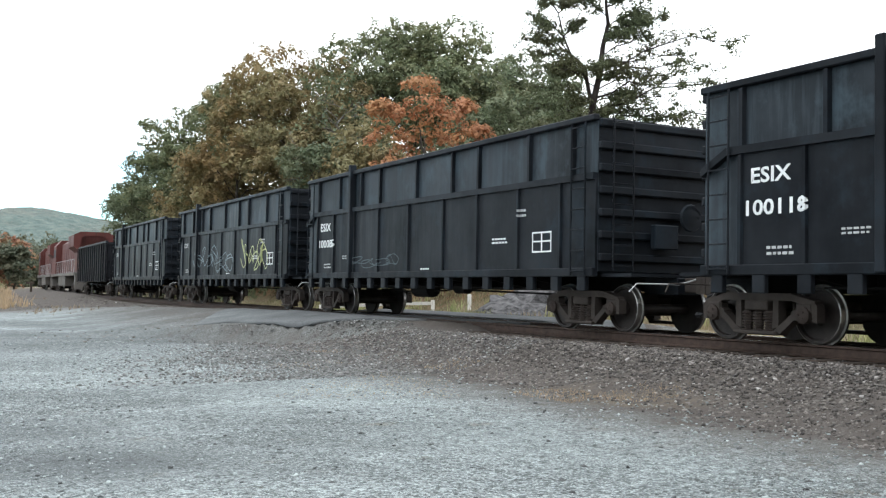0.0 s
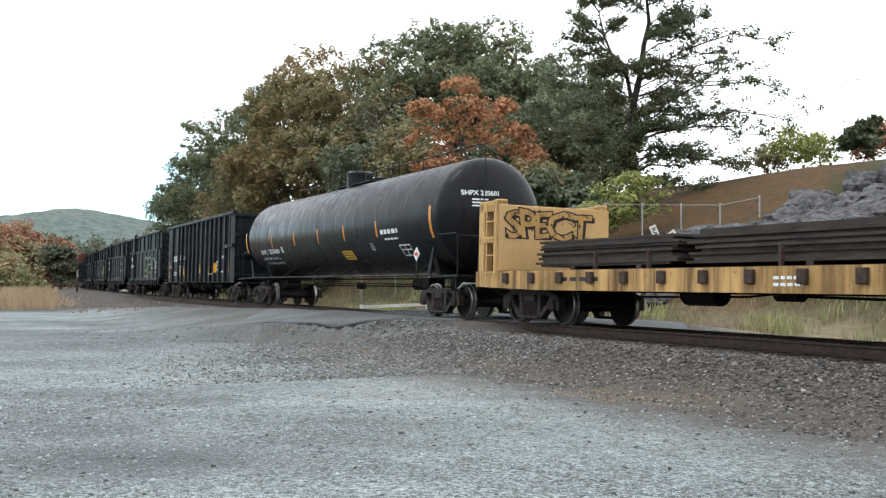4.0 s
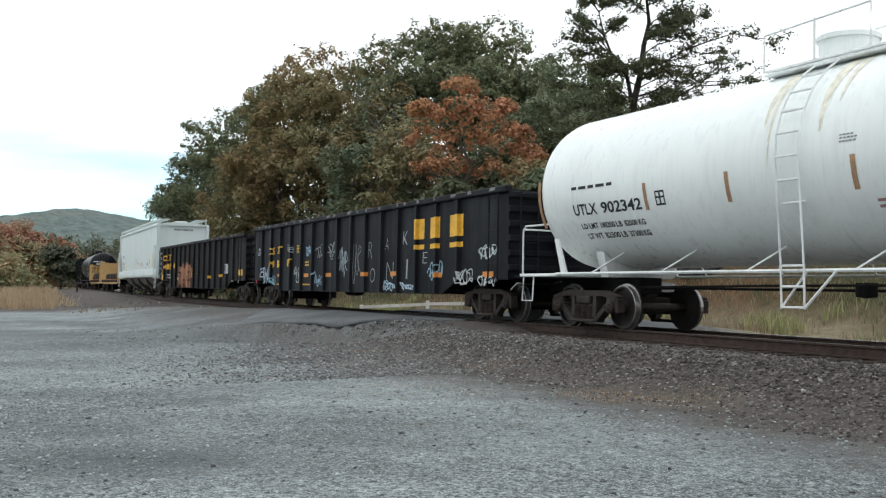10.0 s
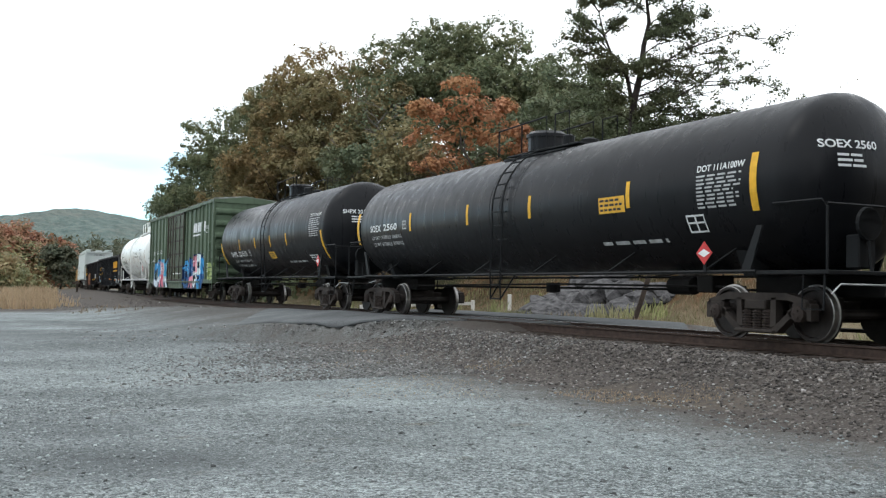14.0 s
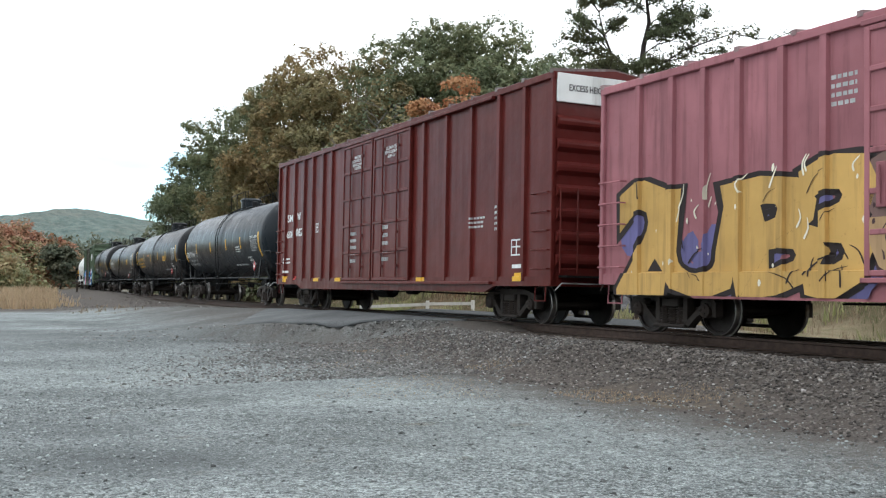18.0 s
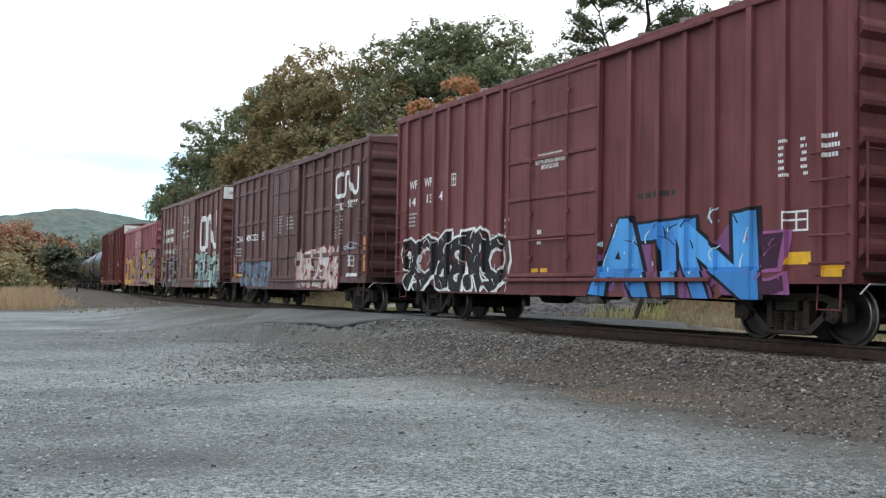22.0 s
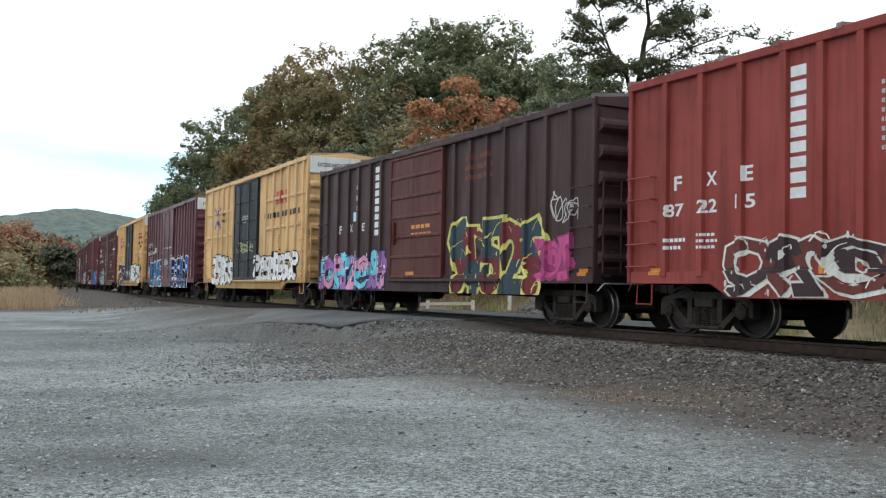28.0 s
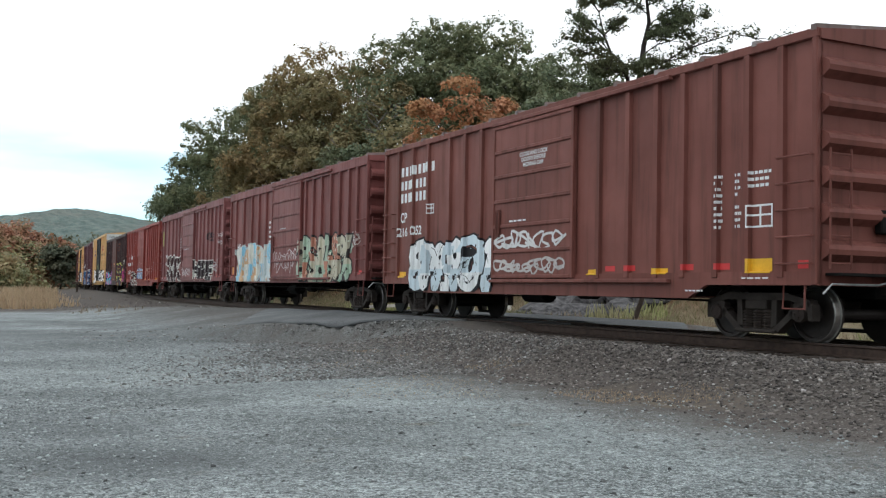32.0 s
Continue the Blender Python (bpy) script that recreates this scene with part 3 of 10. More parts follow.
keep = (ld > 3.0) & ((road_amount(ld, ls) < 0.3) | (rng.rand(n) < 0.25)) & (rng.rand(n) < np.clip(0.6 + 0.9 * wave(lx, ly, 0.8, 48), 0.2, 1))
lx, ly = lx[keep], ly[keep]
rx, ry = rng.uniform(-8.0, 4.5, 90000), rng.uniform(12.0, 29.0, 90000)
rd, rs_ = lateral(rx, ry)
keep = (rd > 1.6) & (rd < 11.0) & (rs_ > 2.0) & ~within(np.array(ROAD_PLAN), rx + 0.25 * wave(rx, ry, 1.5, 11), ry + 0.3 * wave(rx, ry, 1.3, 12))
keep &= rng.rand(len(rx)) < np.clip((11.0 - rd) / 4.5, 0, 1) * np.clip((rx + 6.0) / 5.0, 0, 1) * np.clip(0.85 + 0.5 * wave(rx, ry, 1.1, 46), 0.3, 1)
stones("verge_stones", rx[keep], ry[keep], 0.014 + 0.036 * rng.rand(int(keep.sum())) ** 1.5, stone_mat("verge_stone", (0.060, 0.058, 0.055), (0.205, 0.203, 0.194), (0.50, 0.51, 0.50)), "grey-brown loose stones below the edge of the road", 8, 0.25)
n = 16000
gx, gy = rng.uniform(-34, -6, n), rng.uniform(27, 72, n)
gd = lateral(gx, gy)[0]
keep = (gd > 1.7) & (gd < 9.0) & ~within(np.array(ROAD_PLAN), gx, gy - 0.4) & (rng.rand(n) < np.clip((9.5 - gd) / 6, 0, 1))
stones("lineside_stones", gx[keep], gy[keep], 0.02 + 0.05 * rng.rand(int(keep.sum())) ** 1.5, BALLAST, "grey-brown stones strewn beside the line beyond the road", 10, 0.3)
n = 1700
kx, ky = rng.uniform(-9, 7, n), 6.6 + 22 * rng.rand(n) ** 1.5
keep = lateral(kx, ky)[0] > 3.4
kx, ky = kx[keep], ky[keep]
stones("dark_lot_stones", kx, ky, 0.010 + 0.036 * rng.rand(len(kx)) ** 3, stone_mat("dark_stone", (0.030, 0.031, 0.031), (0.075, 0.079, 0.079), (0.16, 0.165, 0.165)), "dark grey stones scattered over the lot", 9, 0.42)
stones("lot_stones", lx, ly, 0.007 + 0.030 * rng.rand(len(lx)) ** 3, LOTSTONE, "pale grey crushed stone scattered over the lot", 7, 0.3)


# ---------------------------------------------------------------- grass
def blades(name, x, y, h, mat, label, seed, width=0.012):
    rng = np.random.RandomState(seed)
    n = len(x)
    z = land(x, y)[0] - 0.02
    a, lean = rng.uniform(0, 6.283, n), rng.uniform(0.05, 0.5, n)
    w = width * rng.uniform(0.6, 1.6, n)
    base = np.stack([x, y, z], 1)
    side = np.stack([-np.sin(a), np.cos(a), 0 * a], 1) * w[:, None]
    tip = np.stack([np.cos(a) * lean * h, np.sin(a) * lean * h, h], 1)
    co = np.stack([base - side, base + side, base + tip * [0.45, 0.45, 0.62] + side * 0.7, base + tip + side * 0.1], 1)
    q = np.arange(4 * n).reshape(n, 4)
    return tagged(new(name, array_mesh(name, co.reshape(-1, 3), q, mat)), label, "grass", kind="stuff")


STRAW = leaf_mat("dry_grass", (0.50, 0.365, 0.235), (0.34, 0.25, 0.16), (0.44, 0.34, 0.21))
GREENG = leaf_mat("green_grass", (0.17, 0.175, 0.085), (0.24, 0.22, 0.12), (0.12, 0.135, 0.06))
BANKGRASS = leaf_mat("bank_grass", (0.31, 0.24, 0.165), (0.22, 0.175, 0.115), (0.33, 0.25, 0.18))
rng = np.random.RandomState(15)


def strip(n, s0, s1, d0, d1):
    s, d = rng.uniform(s0, s1, n), rng.uniform(d0, d1, n)
    th = np.interp(s, TS, TTH)
    return np.interp(s, TS, TX) - np.sin(th) * d, np.interp(s, TS, TY) + np.cos(th) * d


x, y = strip(24000, -12, 60, -13.5, -6.0)
keep = wave(x, y, 0.6, 33) + 0.6 * wave(x, y, 2.1, 30) > -0.1
x, y = x[keep], y[keep]
blades("tall_grass", x, y, rng.uniform(0.1, 0.42, len(x)) * (0.75 + 0.5 * wave(x, y, 1.3, 31)), BANKGRASS, "dry straw-coloured grass behind the track", 16)
x, y = strip(26000, -12, 55, -14.0, -6.5)
keep = wave(x, y, 0.5, 34) + 0.5 * wave(x, y, 1.7, 32) > 0.0
x, y = x[keep], y[keep]
blades("green_grass", x, y, rng.uniform(0.1, 0.42, len(x)) * (0.8 + 0.5 * wave(x, y, 1.1, 29)), GREENG, "green-yellow weeds behind the track", 17)
WEED = leaf_mat("tall_weeds", (0.22, 0.25, 0.10), (0.42, 0.42, 0.20), (0.34, 0.30, 0.17))
x, y = strip(14000, -12, 40, -11.5, -6.0)
keep = wave(x, y, 0.9, 44) + 0.6 * wave(x, y, 2.6, 45) > 0.34
x, y = x[keep], y[keep]
blades("tall_weeds", x, y, rng.uniform(0.2, 0.7, len(x)), WEED, "clumps of tall yellow-green weeds behind the track", 21, 0.022)
n = 30000
x, y = rng.uniform(-62, -22, n), rng.uniform(58, 105, n)
edge = x + 0.372 * y - 1.6 * wave(x, y, 0.35, 35) - 1.2 * wave(x, y, 1.1, 36)
keep = ((edge < -1.0) | ((edge < 5.0) & (rng.rand(n) < 0.32 * np.exp(-0.5 * (edge + 1.0))))) & (lateral(x, y)[0] > 5) & (wave(x, y, 0.9, 50) > -0.55)
high = np.clip(0.85 - 0.16 * edge, 0.3, 1.1)
x, y, high = x[keep], y[keep], high[keep]
blades("meadow_grass", x, y, high * rng.uniform(0.3, 1.0, len(x)) * (0.9 + 0.5 * wave(x, y, 0.5, 49)), STRAW, "tall dry tan grass beside the road", 18, 0.03)
n = 9000
x, y = rng.uniform(-48, -12, n), rng.uniform(44, 100, n)
d = lateral(x, y)[0]
keep = (d > 3.2) & (x > -0.372 * y) & (wave(x, y, 0.4, 51) + 0.6 * wave(x, y, 1.4, 52) > 0.35)
x, y = x[keep], y[keep]
blades("gravel_weeds", x, y, rng.uniform(0.04, 0.22, len(x)), BANKGRASS, "thin brown weeds on the gravel beside the line", 22, 0.03)
x, y = strip(30000, -14, 12, 2.9, 4.6)
keep = wave(x, y, 0.9, 43) + 0.45 * wave(x, y, 3.0, 37) > 0.3
x, y = x[keep], y[keep]
blades("ballast_weeds", x, y, rng.uniform(0.015, 0.06, len(x)), STRAW, "thin tan weeds at the foot of the ballast", 19, 0.006)
x, y = rng.uniform(-3.2, 0.8, 9000), rng.uniform(14.0, 23.5, 9000)
d, s = lateral(x, y)
keep = (d > 4.5) & (d < 8.5) & (wave(x, y, 0.9, 38) + 0.35 * wave(x, y, 3.0, 39) > 0.3) & (road_amount(d, s) < 0.6)
x, y = x[keep], y[keep]
blades("roadside_weeds", x, y, rng.uniform(0.012, 0.05, len(x)), STRAW, "thin tan weeds below the edge of the road", 20, 0.006)


# ---------------------------------------------------------------- trees
BARK = plain("bark", (0.075, 0.062, 0.052), 0.95, 0, 0.35, 3.0)
PALEBARK = plain("pale_grey_bark", (0.17, 0.155, 0.14), 0.95, 0, 0.3, 3.0)
PINEBARK = plain("pine_bark", (0.045, 0.036, 0.032), 0.95, 0, 0.35, 3.0)
OAK = leaf_mat("leaves_green", (0.110, 0.134, 0.072), (0.239, 0.270, 0.148), (0.193, 0.187, 0.096))
OAKDARK = leaf_mat("leaves_dark_green", (0.085, 0.110, 0.064), (0.193, 0.228, 0.131), (0.145, 0.152, 0.083))
# FARA and HAZE hold the haze of distance in their leaf colours
FARA = leaf_mat("leaves_far_autumn", (0.266, 0.137, 0.092), (0.462, 0.231, 0.147), (0.280, 0.231, 0.119))
FARG = leaf_mat("leaves_far_green", (0.169, 0.182, 0.097), (0.304, 0.304, 0.155), (0.338, 0.230, 0.121))
HAZE = leaf_mat("leaves_far", (0.085, 0.105, 0.075), (0.145, 0.160, 0.105), (0.125, 0.115, 0.072))
OLIVE = leaf_mat("leaves_olive", (0.141, 0.128, 0.062), (0.288, 0.255, 0.128), (0.288, 0.215, 0.108))
BROWN = leaf_mat("leaves_brown", (0.181, 0.132, 0.062), (0.363, 0.255, 0.123), (0.228, 0.202, 0.094))
RUST = leaf_mat("leaves_orange", (0.30, 0.135, 0.070), (0.58, 0.29, 0.155), (0.44, 0.24, 0.11))
PINE = leaf_mat("pine_needles", (0.060, 0.076, 0.040), (0.150, 0.175, 0.090), (0.120, 0.120, 0.060))
LIME = leaf_mat("leaves_lime", (0.24, 0.27, 0.07), (0.36, 0.36, 0.13), (0.15, 0.2, 0.05))
CRIM = leaf_mat("leaves_crimson", (0.20, 0.085, 0.055), (0.32, 0.14, 0.085), (0.22, 0.13, 0.07))


def leaf_cloud(centres, radii, per, size, seed, flat=1.0, out=None):
    """Folded diamond leaves round many small clump centres, most of them facing outwards and up."""
    rng = np.random.RandomState(seed)
    k = len(centres)
    n = k * per
    c = np.repeat(centres, per, 0)
    r = np.repeat(radii, per)
    v = rng.normal(size=(n, 3))
    v /= np.linalg.norm(v, axis=1)[:, None]
    p = c + v * (r * rng.rand(n) ** 0.45)[:, None] * [1, 1, flat]
    s = size * rng.uniform(0.55, 1.5, n)
    nor = 0.7 * v + [0, 0, 0.55] + rng.normal(scale=0.45, size=(n, 3))
    if out is not None:
        nor = nor + 0.6 * np.repeat(out, per, 0)
    nor /= np.linalg.norm(nor, axis=1)[:, None]
    a = np.cross(nor, rng.normal(size=(n, 3)))
    a /= np.linalg.norm(a, axis=1)[:, None] + 1e-9
    b = np.cross(nor, a)
    a, b, fold = a * s[:, None], b * (s * 0.55)[:, None], nor * (s * 0.2)[:, None]
    co = np.stack([p - a, p - b * 0.9 + fold, p + a, p + b + fold], 1).reshape(-1, 3)
    return co, np.arange(4 * n).reshape(n, 4)


def lobes(big, rad, per, rng, size):
    """Clump centres over the upper shells of the large lobes of a crown, their radii and outward ways."""
    c, o = np.repeat(big, per, 0), rng.normal(size=(len(big) * per, 3))
    o[:, 2] = np.where(o[:, 2] < -0.35, -o[:, 2], o[:, 2])
    o /= np.linalg.norm(o, axis=1)[:, None]
    p = c + o * (np.repeat(rad, per) * rng.uniform(0.55, 1.08, len(c)))[:, None] * [1, 1, 0.72]
    return p, size * rng.uniform(0.55, 1.25, len(p)), o


def limbs(base, h, spread, seed, r0, up=0.55, kinds=(9, 4)):
    """A tapered trunk with limbs and twigs; returns the mesh and the tips of the twigs."""
    rng = random.Random(seed)
    m, tips = Mesh(), []
    lean = Vector((rng.uniform(-0.06, 0.06), rng.uniform(-0.06, 0.06), 1))
    pts = [Vector((rng.uniform(-0.12, 0.12) * i, rng.uniform(-0.12, 0.12) * i, 0)) + lean * (h * 0.82 * i / 7) for i in range(8)]
    m.tube([(0, 0, -0.5)] + pts, r0 * 1.25, 8, r0 * 0.16)
    for i in range(kinds[0] + int(h * 0.5)):
        f = rng.uniform(0.25, 0.98)
        j = min(6, int(f * 7))
        o = pts[j].lerp(pts[j + 1], f * 7 - j)
        a = rng.uniform(0, 6.283)
        ln = spread * (1.15 - 0.55 * abs(f - 0.5)) * rng.uniform(0.6, 1.1)
        d = Vector((math.cos(a), math.sin(a), up * rng.uniform(0.3, 1.4)))
        q = [o + d * (ln * t / 4) + Vector((rng.uniform(-1, 1), rng.uniform(-1, 1), rng.uniform(-0.4, 1))) * 0.09 * ln * (t > 0) for t in range(5)]
        r = r0 * 0.42 * (1.1 - f)
        m.tube(q, max(0.03, r), 5, 0.015)
        tips += [q[2], q[3], q[4]]
        for k in range(kinds[1]):
            o2 = q[1 + k % 3].lerp(q[2 + k % 3], rng.random())
            d2 = (d + Vector((rng.uniform(-1, 1), rng.uniform(-1, 1), rng.uniform(-0.3, 0.9))) * 0.9).normalized()
            e = o2 + d2 * ln * rng.uniform(0.3, 0.55)
            m.tube([o2, o2.lerp(e, 0.5) + Vector((0, 0, 0.1)), e], max(0.018, r * 0.4), 4, 0.01)
            tips += [e, o2.lerp(e, 0.6)]
    tips.append(pts[-1])
    return m, np.array([tuple(t) for t in tips])


def tree(name, x, y, h, spread, mat, seed, label, dense=34, leaf=0.17, clump=0.85, bark=BARK, r0=None, category="tree", low=0.0, extra=1, shape=None):
    z = float(land(np.array([x]), np.array([y]))[0][0])
    t = thing(name, label, category)
    t.matrix_basis = pose(x, y, z)
    m, tips = limbs((0, 0, 0), 0.88 * h, spread, seed, r0 or 0.022 * h)
    rng = np.random.RandomState(seed)
    R = 1.25 * spread
    tips = tips * [0.85 * R / np.percentile(np.hypot(tips[:, 0], tips[:, 1]), 95)] * [1, 1, 0] + tips * [0, 0, 1]
    kr = 0.85 * R / max(0.1, float(np.percentile([math.hypot(p[0], p[1]) for p in m.v], 97)))
    m.v = [(p[0] * kr, p[1] * kr, p[2]) for p in m.v]
    # large lobes over the outside of the crown, each of many clumps
    nl = max(7, int(9 + 1.1 * h)) if extra else 2
    v = rng.normal(size=(nl, 3))
    v[:, 2] = np.abs(v[:, 2]) - 0.75 * rng.rand(nl)
    v /= np.linalg.norm(v, axis=1)[:, None]
    big = v * rng.uniform(0.55, 0.92, (nl, 1)) * [R, R, 0.47 * h] + [0, 0, 0.54 * h]
    rad = R * rng.uniform(0.24, 0.44, nl)
    if shape:
        big = np.array([(p[0], rng.uniform(-0.5, 0.3) * p[2], p[1]) for p in shape])
        rad = np.array([p[2] for p in shape])
    per = int((9 + 6 * extra) * max(1.0, np.mean(rad) / (1.6 * clump)) ** 1.5) if extra else 3
    c, cr, o = lobes(big, rad, per, rng, 0.62 * clump)
    tp = tips + rng.normal(scale=0.2 * clump, size=tips.shape)
    inside = (tp[:, 0] ** 2 + tp[:, 1] ** 2) / R ** 2 + ((tp[:, 2] - 0.52 * h) / (0.48 * h)) ** 2 < 1.0
    tp = tp[inside]
    if shape:
        tp = tp[:0]
    c, cr = np.concatenate([c, tp]), np.concatenate([cr, 0.6 * clump * rng.uniform(0.4, 1.0, len(tp))])
    o = np.concatenate([o, np.zeros((len(tp), 3))])
    ok = c[:, 2] > low
    co, q = leaf_cloud(c[ok], cr[ok], dense, leaf, seed + 1, 0.75, o[ok])
    part("trunk", m, bark, t, smooth=True)
    part("crown", array_mesh("crown", co, q, mat), mat, t)
    return t


def at(px, dist):
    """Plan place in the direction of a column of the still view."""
    return (px - 784) / 1804 * dist, dist


WOOD = "trees of the wood behind the track"
for name, x, y, top, spread, mat, seed, dense, lab in (
        ("oak_tree", -32.0, 122, 14.9, 2.5, OAKDARK, 101, 22, "small dark green oak at the end of the wood"),
        ("oak_tree", -28.6, 118, 16.5, 4.2, OAKDARK, 121, 34, "small green oak near the end of the wood"),
        ("oak_tree", -25.8, 112, 17.1, 4.6, OAKDARK, 102, 40, "dark green oak with an uneven crown"),
        ("oak_tree", -21.4, 106, 20.6, 5.2, OAK, 103, 42, "tall green oak with an arching crown"),
        ("oak_tree", -16.6, 100, 21.3, 3.9, OAK, 122, 42, "tall green oak with an arching crown"),
        ("oak_tree", -13.6, 96, 22.3, 4.8, OLIVE, 104, 42, "olive and brown autumn oak"),
        ("oak_tree", -10.7, 92, 22.8, 4.6, BROWN, 105, 30, "brownish autumn oak with thinning leaves"),
        ("oak_tree", -13.9, 90, 15.6, 4.2, BROWN, 123, 42, "brown autumn oak at the edge of the wood"),
        ("oak_tree", -18.4, 94, 11.9, 4.0, OLIVE, 106, 40, "low olive-brown tree at the edge of the wood"),
        ("maple_tree", -7.3, 88, 22.1, 4.8, OLIVE, 107, 40, "olive-green tree thinning at the top"),
        ("oak_tree", -8.6, 84, 15.3, 4.0, OLIVE, 124, 42, "olive-brown tree at the edge of the wood"),
        ("ash_tree", -4.3, 80, 19.6, 3.6, OAKDARK, 108, 5, "half-bare grey-green tree with many fine twigs"),
        ("ash_tree", -2.4, 74, 15.0, 2.4, OLIVE, 129, 3, "nearly bare tree with pale grey stems"),
        ("ash_tree", -6.6, 78, 13.8, 2.6, OLIVE, 130, 3, "nearly bare tree with pale grey stems"),
        ("oak_tree", -1.9, 90, 24.1, 5.0, OAK, 109, 40, "tall dark green oak"),
        ("oak_tree", 0.8, 92, 25.3, 4.6, OAK, 125, 42, "tall dark green oak"),
        ("oak_tree", 3.2, 88, 24.0, 4.6, OAK, 110, 40, "tall green oak with a rounded crown"),
        ("oak_tree", 6.2, 86, 22.0, 4.8, OAK, 126, 38, "tall green oak with a rounded crown"),
        ("oak_tree", 8.9, 84, 20.2, 4.2, OAKDARK, 111, 38, "green oak behind the orange maple"),
        ("oak_tree", 9.9, 76, 16.9, 3.6, OAKDARK, 112, 36, "dark green tree beside the pine"),
        ("oak_tree", 6.8, 70, 13.9, 3.4, OAKDARK, 127, 40, "dark green tree behind the orange maple"),
        ("cedar_tree", 8.6, 68, 12.4, 2.0, PINE, 113, 46, "dense dark evergreen beside the orange maple"),
        ("cedar_tree", 10.4, 66, 12.5, 2.2, PINE, 114, 46, "dense dark evergreen below the pine"),
        ("oak_tree", -5.2, 76, 13.5, 3.2, OAKDARK, 115, 36, "shaded green tree at the foot of the wood"),
        ("oak_tree", -2.6, 72, 12.5, 2.8, OLIVE, 116, 24, "shaded green tree with bare stems"),
        ("oak_tree", 4.0, 68, 10.3, 3.0, OAKDARK, 128, 36, "shaded green tree at the foot of the wood")):
    base = float(land(np.array([x]), np.array([float(y)]))[0][0])
    tagged(tree(name, x, y, top - base, spread, mat, seed, lab, int(dense * 0.62), 0.15 if mat is not PINE else 0.11, 0.95, extra=1, bark=PALEBARK if name == "ash_tree" else BARK), group=WOOD)

x, y = at(822, 62)
MAPLE = ((-0.3, 10.4, 1.1), (0.2, 9.0, 1.5), (-1.6, 8.6, 1.5), (1.5, 8.3, 1.5), (-2.7, 8.9, 1.0), (-2.3, 7.2, 1.4), (0.2, 7.0, 1.7), (2.3, 6.9, 1.4), (3.6, 6.6, 1.0), (-0.9, 5.6, 1.5), (1.7, 5.2, 1.5), (3.5, 5.0, 1.35), (4.4, 5.9, 1.0), (4.6, 4.7, 0.8), (3.2, 7.6, 1.0), (-2.3, 5.4, 1.0), (2.4, 9.3, 0.8))
tagged(tree("maple_tree", x, y, 11.0, 2.9, RUST, 120, "bright orange autumn maple in front of the wood", 15, 0.13, 0.66, extra=2, shape=MAPLE), group=WOOD)

# undergrowth along the foot of the wood
rng = np.random.RandomState(77)
SHRUBS = "shrubs on the bank"
for i in range(34):
    px = rng.uniform(260, 1010)
    dist = np.interp(px, [260, 500, 800, 1010], [98, 80, 62, 54]) + rng.uniform(-3, 5)
    x, y = at(px, dist)
    mat = (OAKDARK, OLIVE, OAKDARK, BROWN)[i % 4]
    h = rng.uniform(2.2, 5.0)
    tagged(tree("shrub", x, y, h, h * 0.42, mat, 200 + i, "tangled autumn shrub on the bank" if mat is not OAKDARK else "dark green shrub on the bank", 10, 0.15, 0.6,
                r0=0.05, category="shrub"), group=SHRUBS)
for px, dist, h, mat, lab in ((868, 50, 3.2, OAK, "young green sapling by the fence"), (1135, 49, 3.4, LIME, "thin yellow-green sumac by the fence"), (800, 56, 3.5, CRIM, "reddish shrub below the maple"),
                              (1070, 50, 2.8, LIME, "thin yellow-green sumac by the fence"), (945, 53, 1.6, CRIM, "low crimson shrub on the bank"),
                              (1530, 52, 2.6, PINE, "dark evergreen shrub on the ridge"), (1400, 60, 3.0, LIME, "thin yellow-green tree on the ridge"),
                              (1450, 62, 3.2, LIME, "thin yellow-green tree on the ridge"), (1560, 56, 3.4, RUST, "orange-yellow shrub on the ridge"), (1360, 62, 2.8, OLIVE, "thin shrub on the ridge")):
    x, y = at(px, dist)
    thin = 5 if "thin" in lab else 16
    tagged(tree("shrub", x, y, h, h * 0.4, mat, 300 + px, lab, thin, 0.11, 0.5, r0=0.05, category="shrub"), group=SHRUBS)
x, y = at(1580, 58)
tree("bare_tree", x, y, 6.6, 2.4, OLIVE, 330, "nearly bare small tree on the ridge", 1, 0.08, 0.35, r0=0.09, extra=0)


def bough(m, tips, o, dx, dz, depth, r, rng):
    """A pine branch from o, swaying out by dx and dz, with side twigs near its end."""
    n = 6
    q = [o + Vector((dx * k / n, depth * k / n, dz * k / n + abs(dx) * 0.10 * math.sin(math.pi * k / n))) + Vector((rng.uniform(-1, 1), rng.uniform(-1, 1), rng.uniform(-1, 1))) * 0.05 * abs(dx) * (0 < k < n) for k in range(n + 1)]
    m.tube(q, r, 5, 0.018)
    ln = math.hypot(dx, dz)
    for k in range(2, n + 1):
        for j in range(4):
            a = rng.uniform(0, 6.283)
            e = q[k] + Vector((0.4 * dx / ln + 0.8 * math.cos(a), 0.8 * math.sin(a), rng.uniform(-0.65, 0.8))) * rng.uniform(0.3, 0.4 + 0.17 * ln)
            m.tube([q[k], q[k].lerp(e, 0.5) + Vector((0, 0, 0.05)), e], 0.022, 4, 0.008)
            tips += [e, q[k].lerp(e, 0.65)]
        tips.append(q[k])


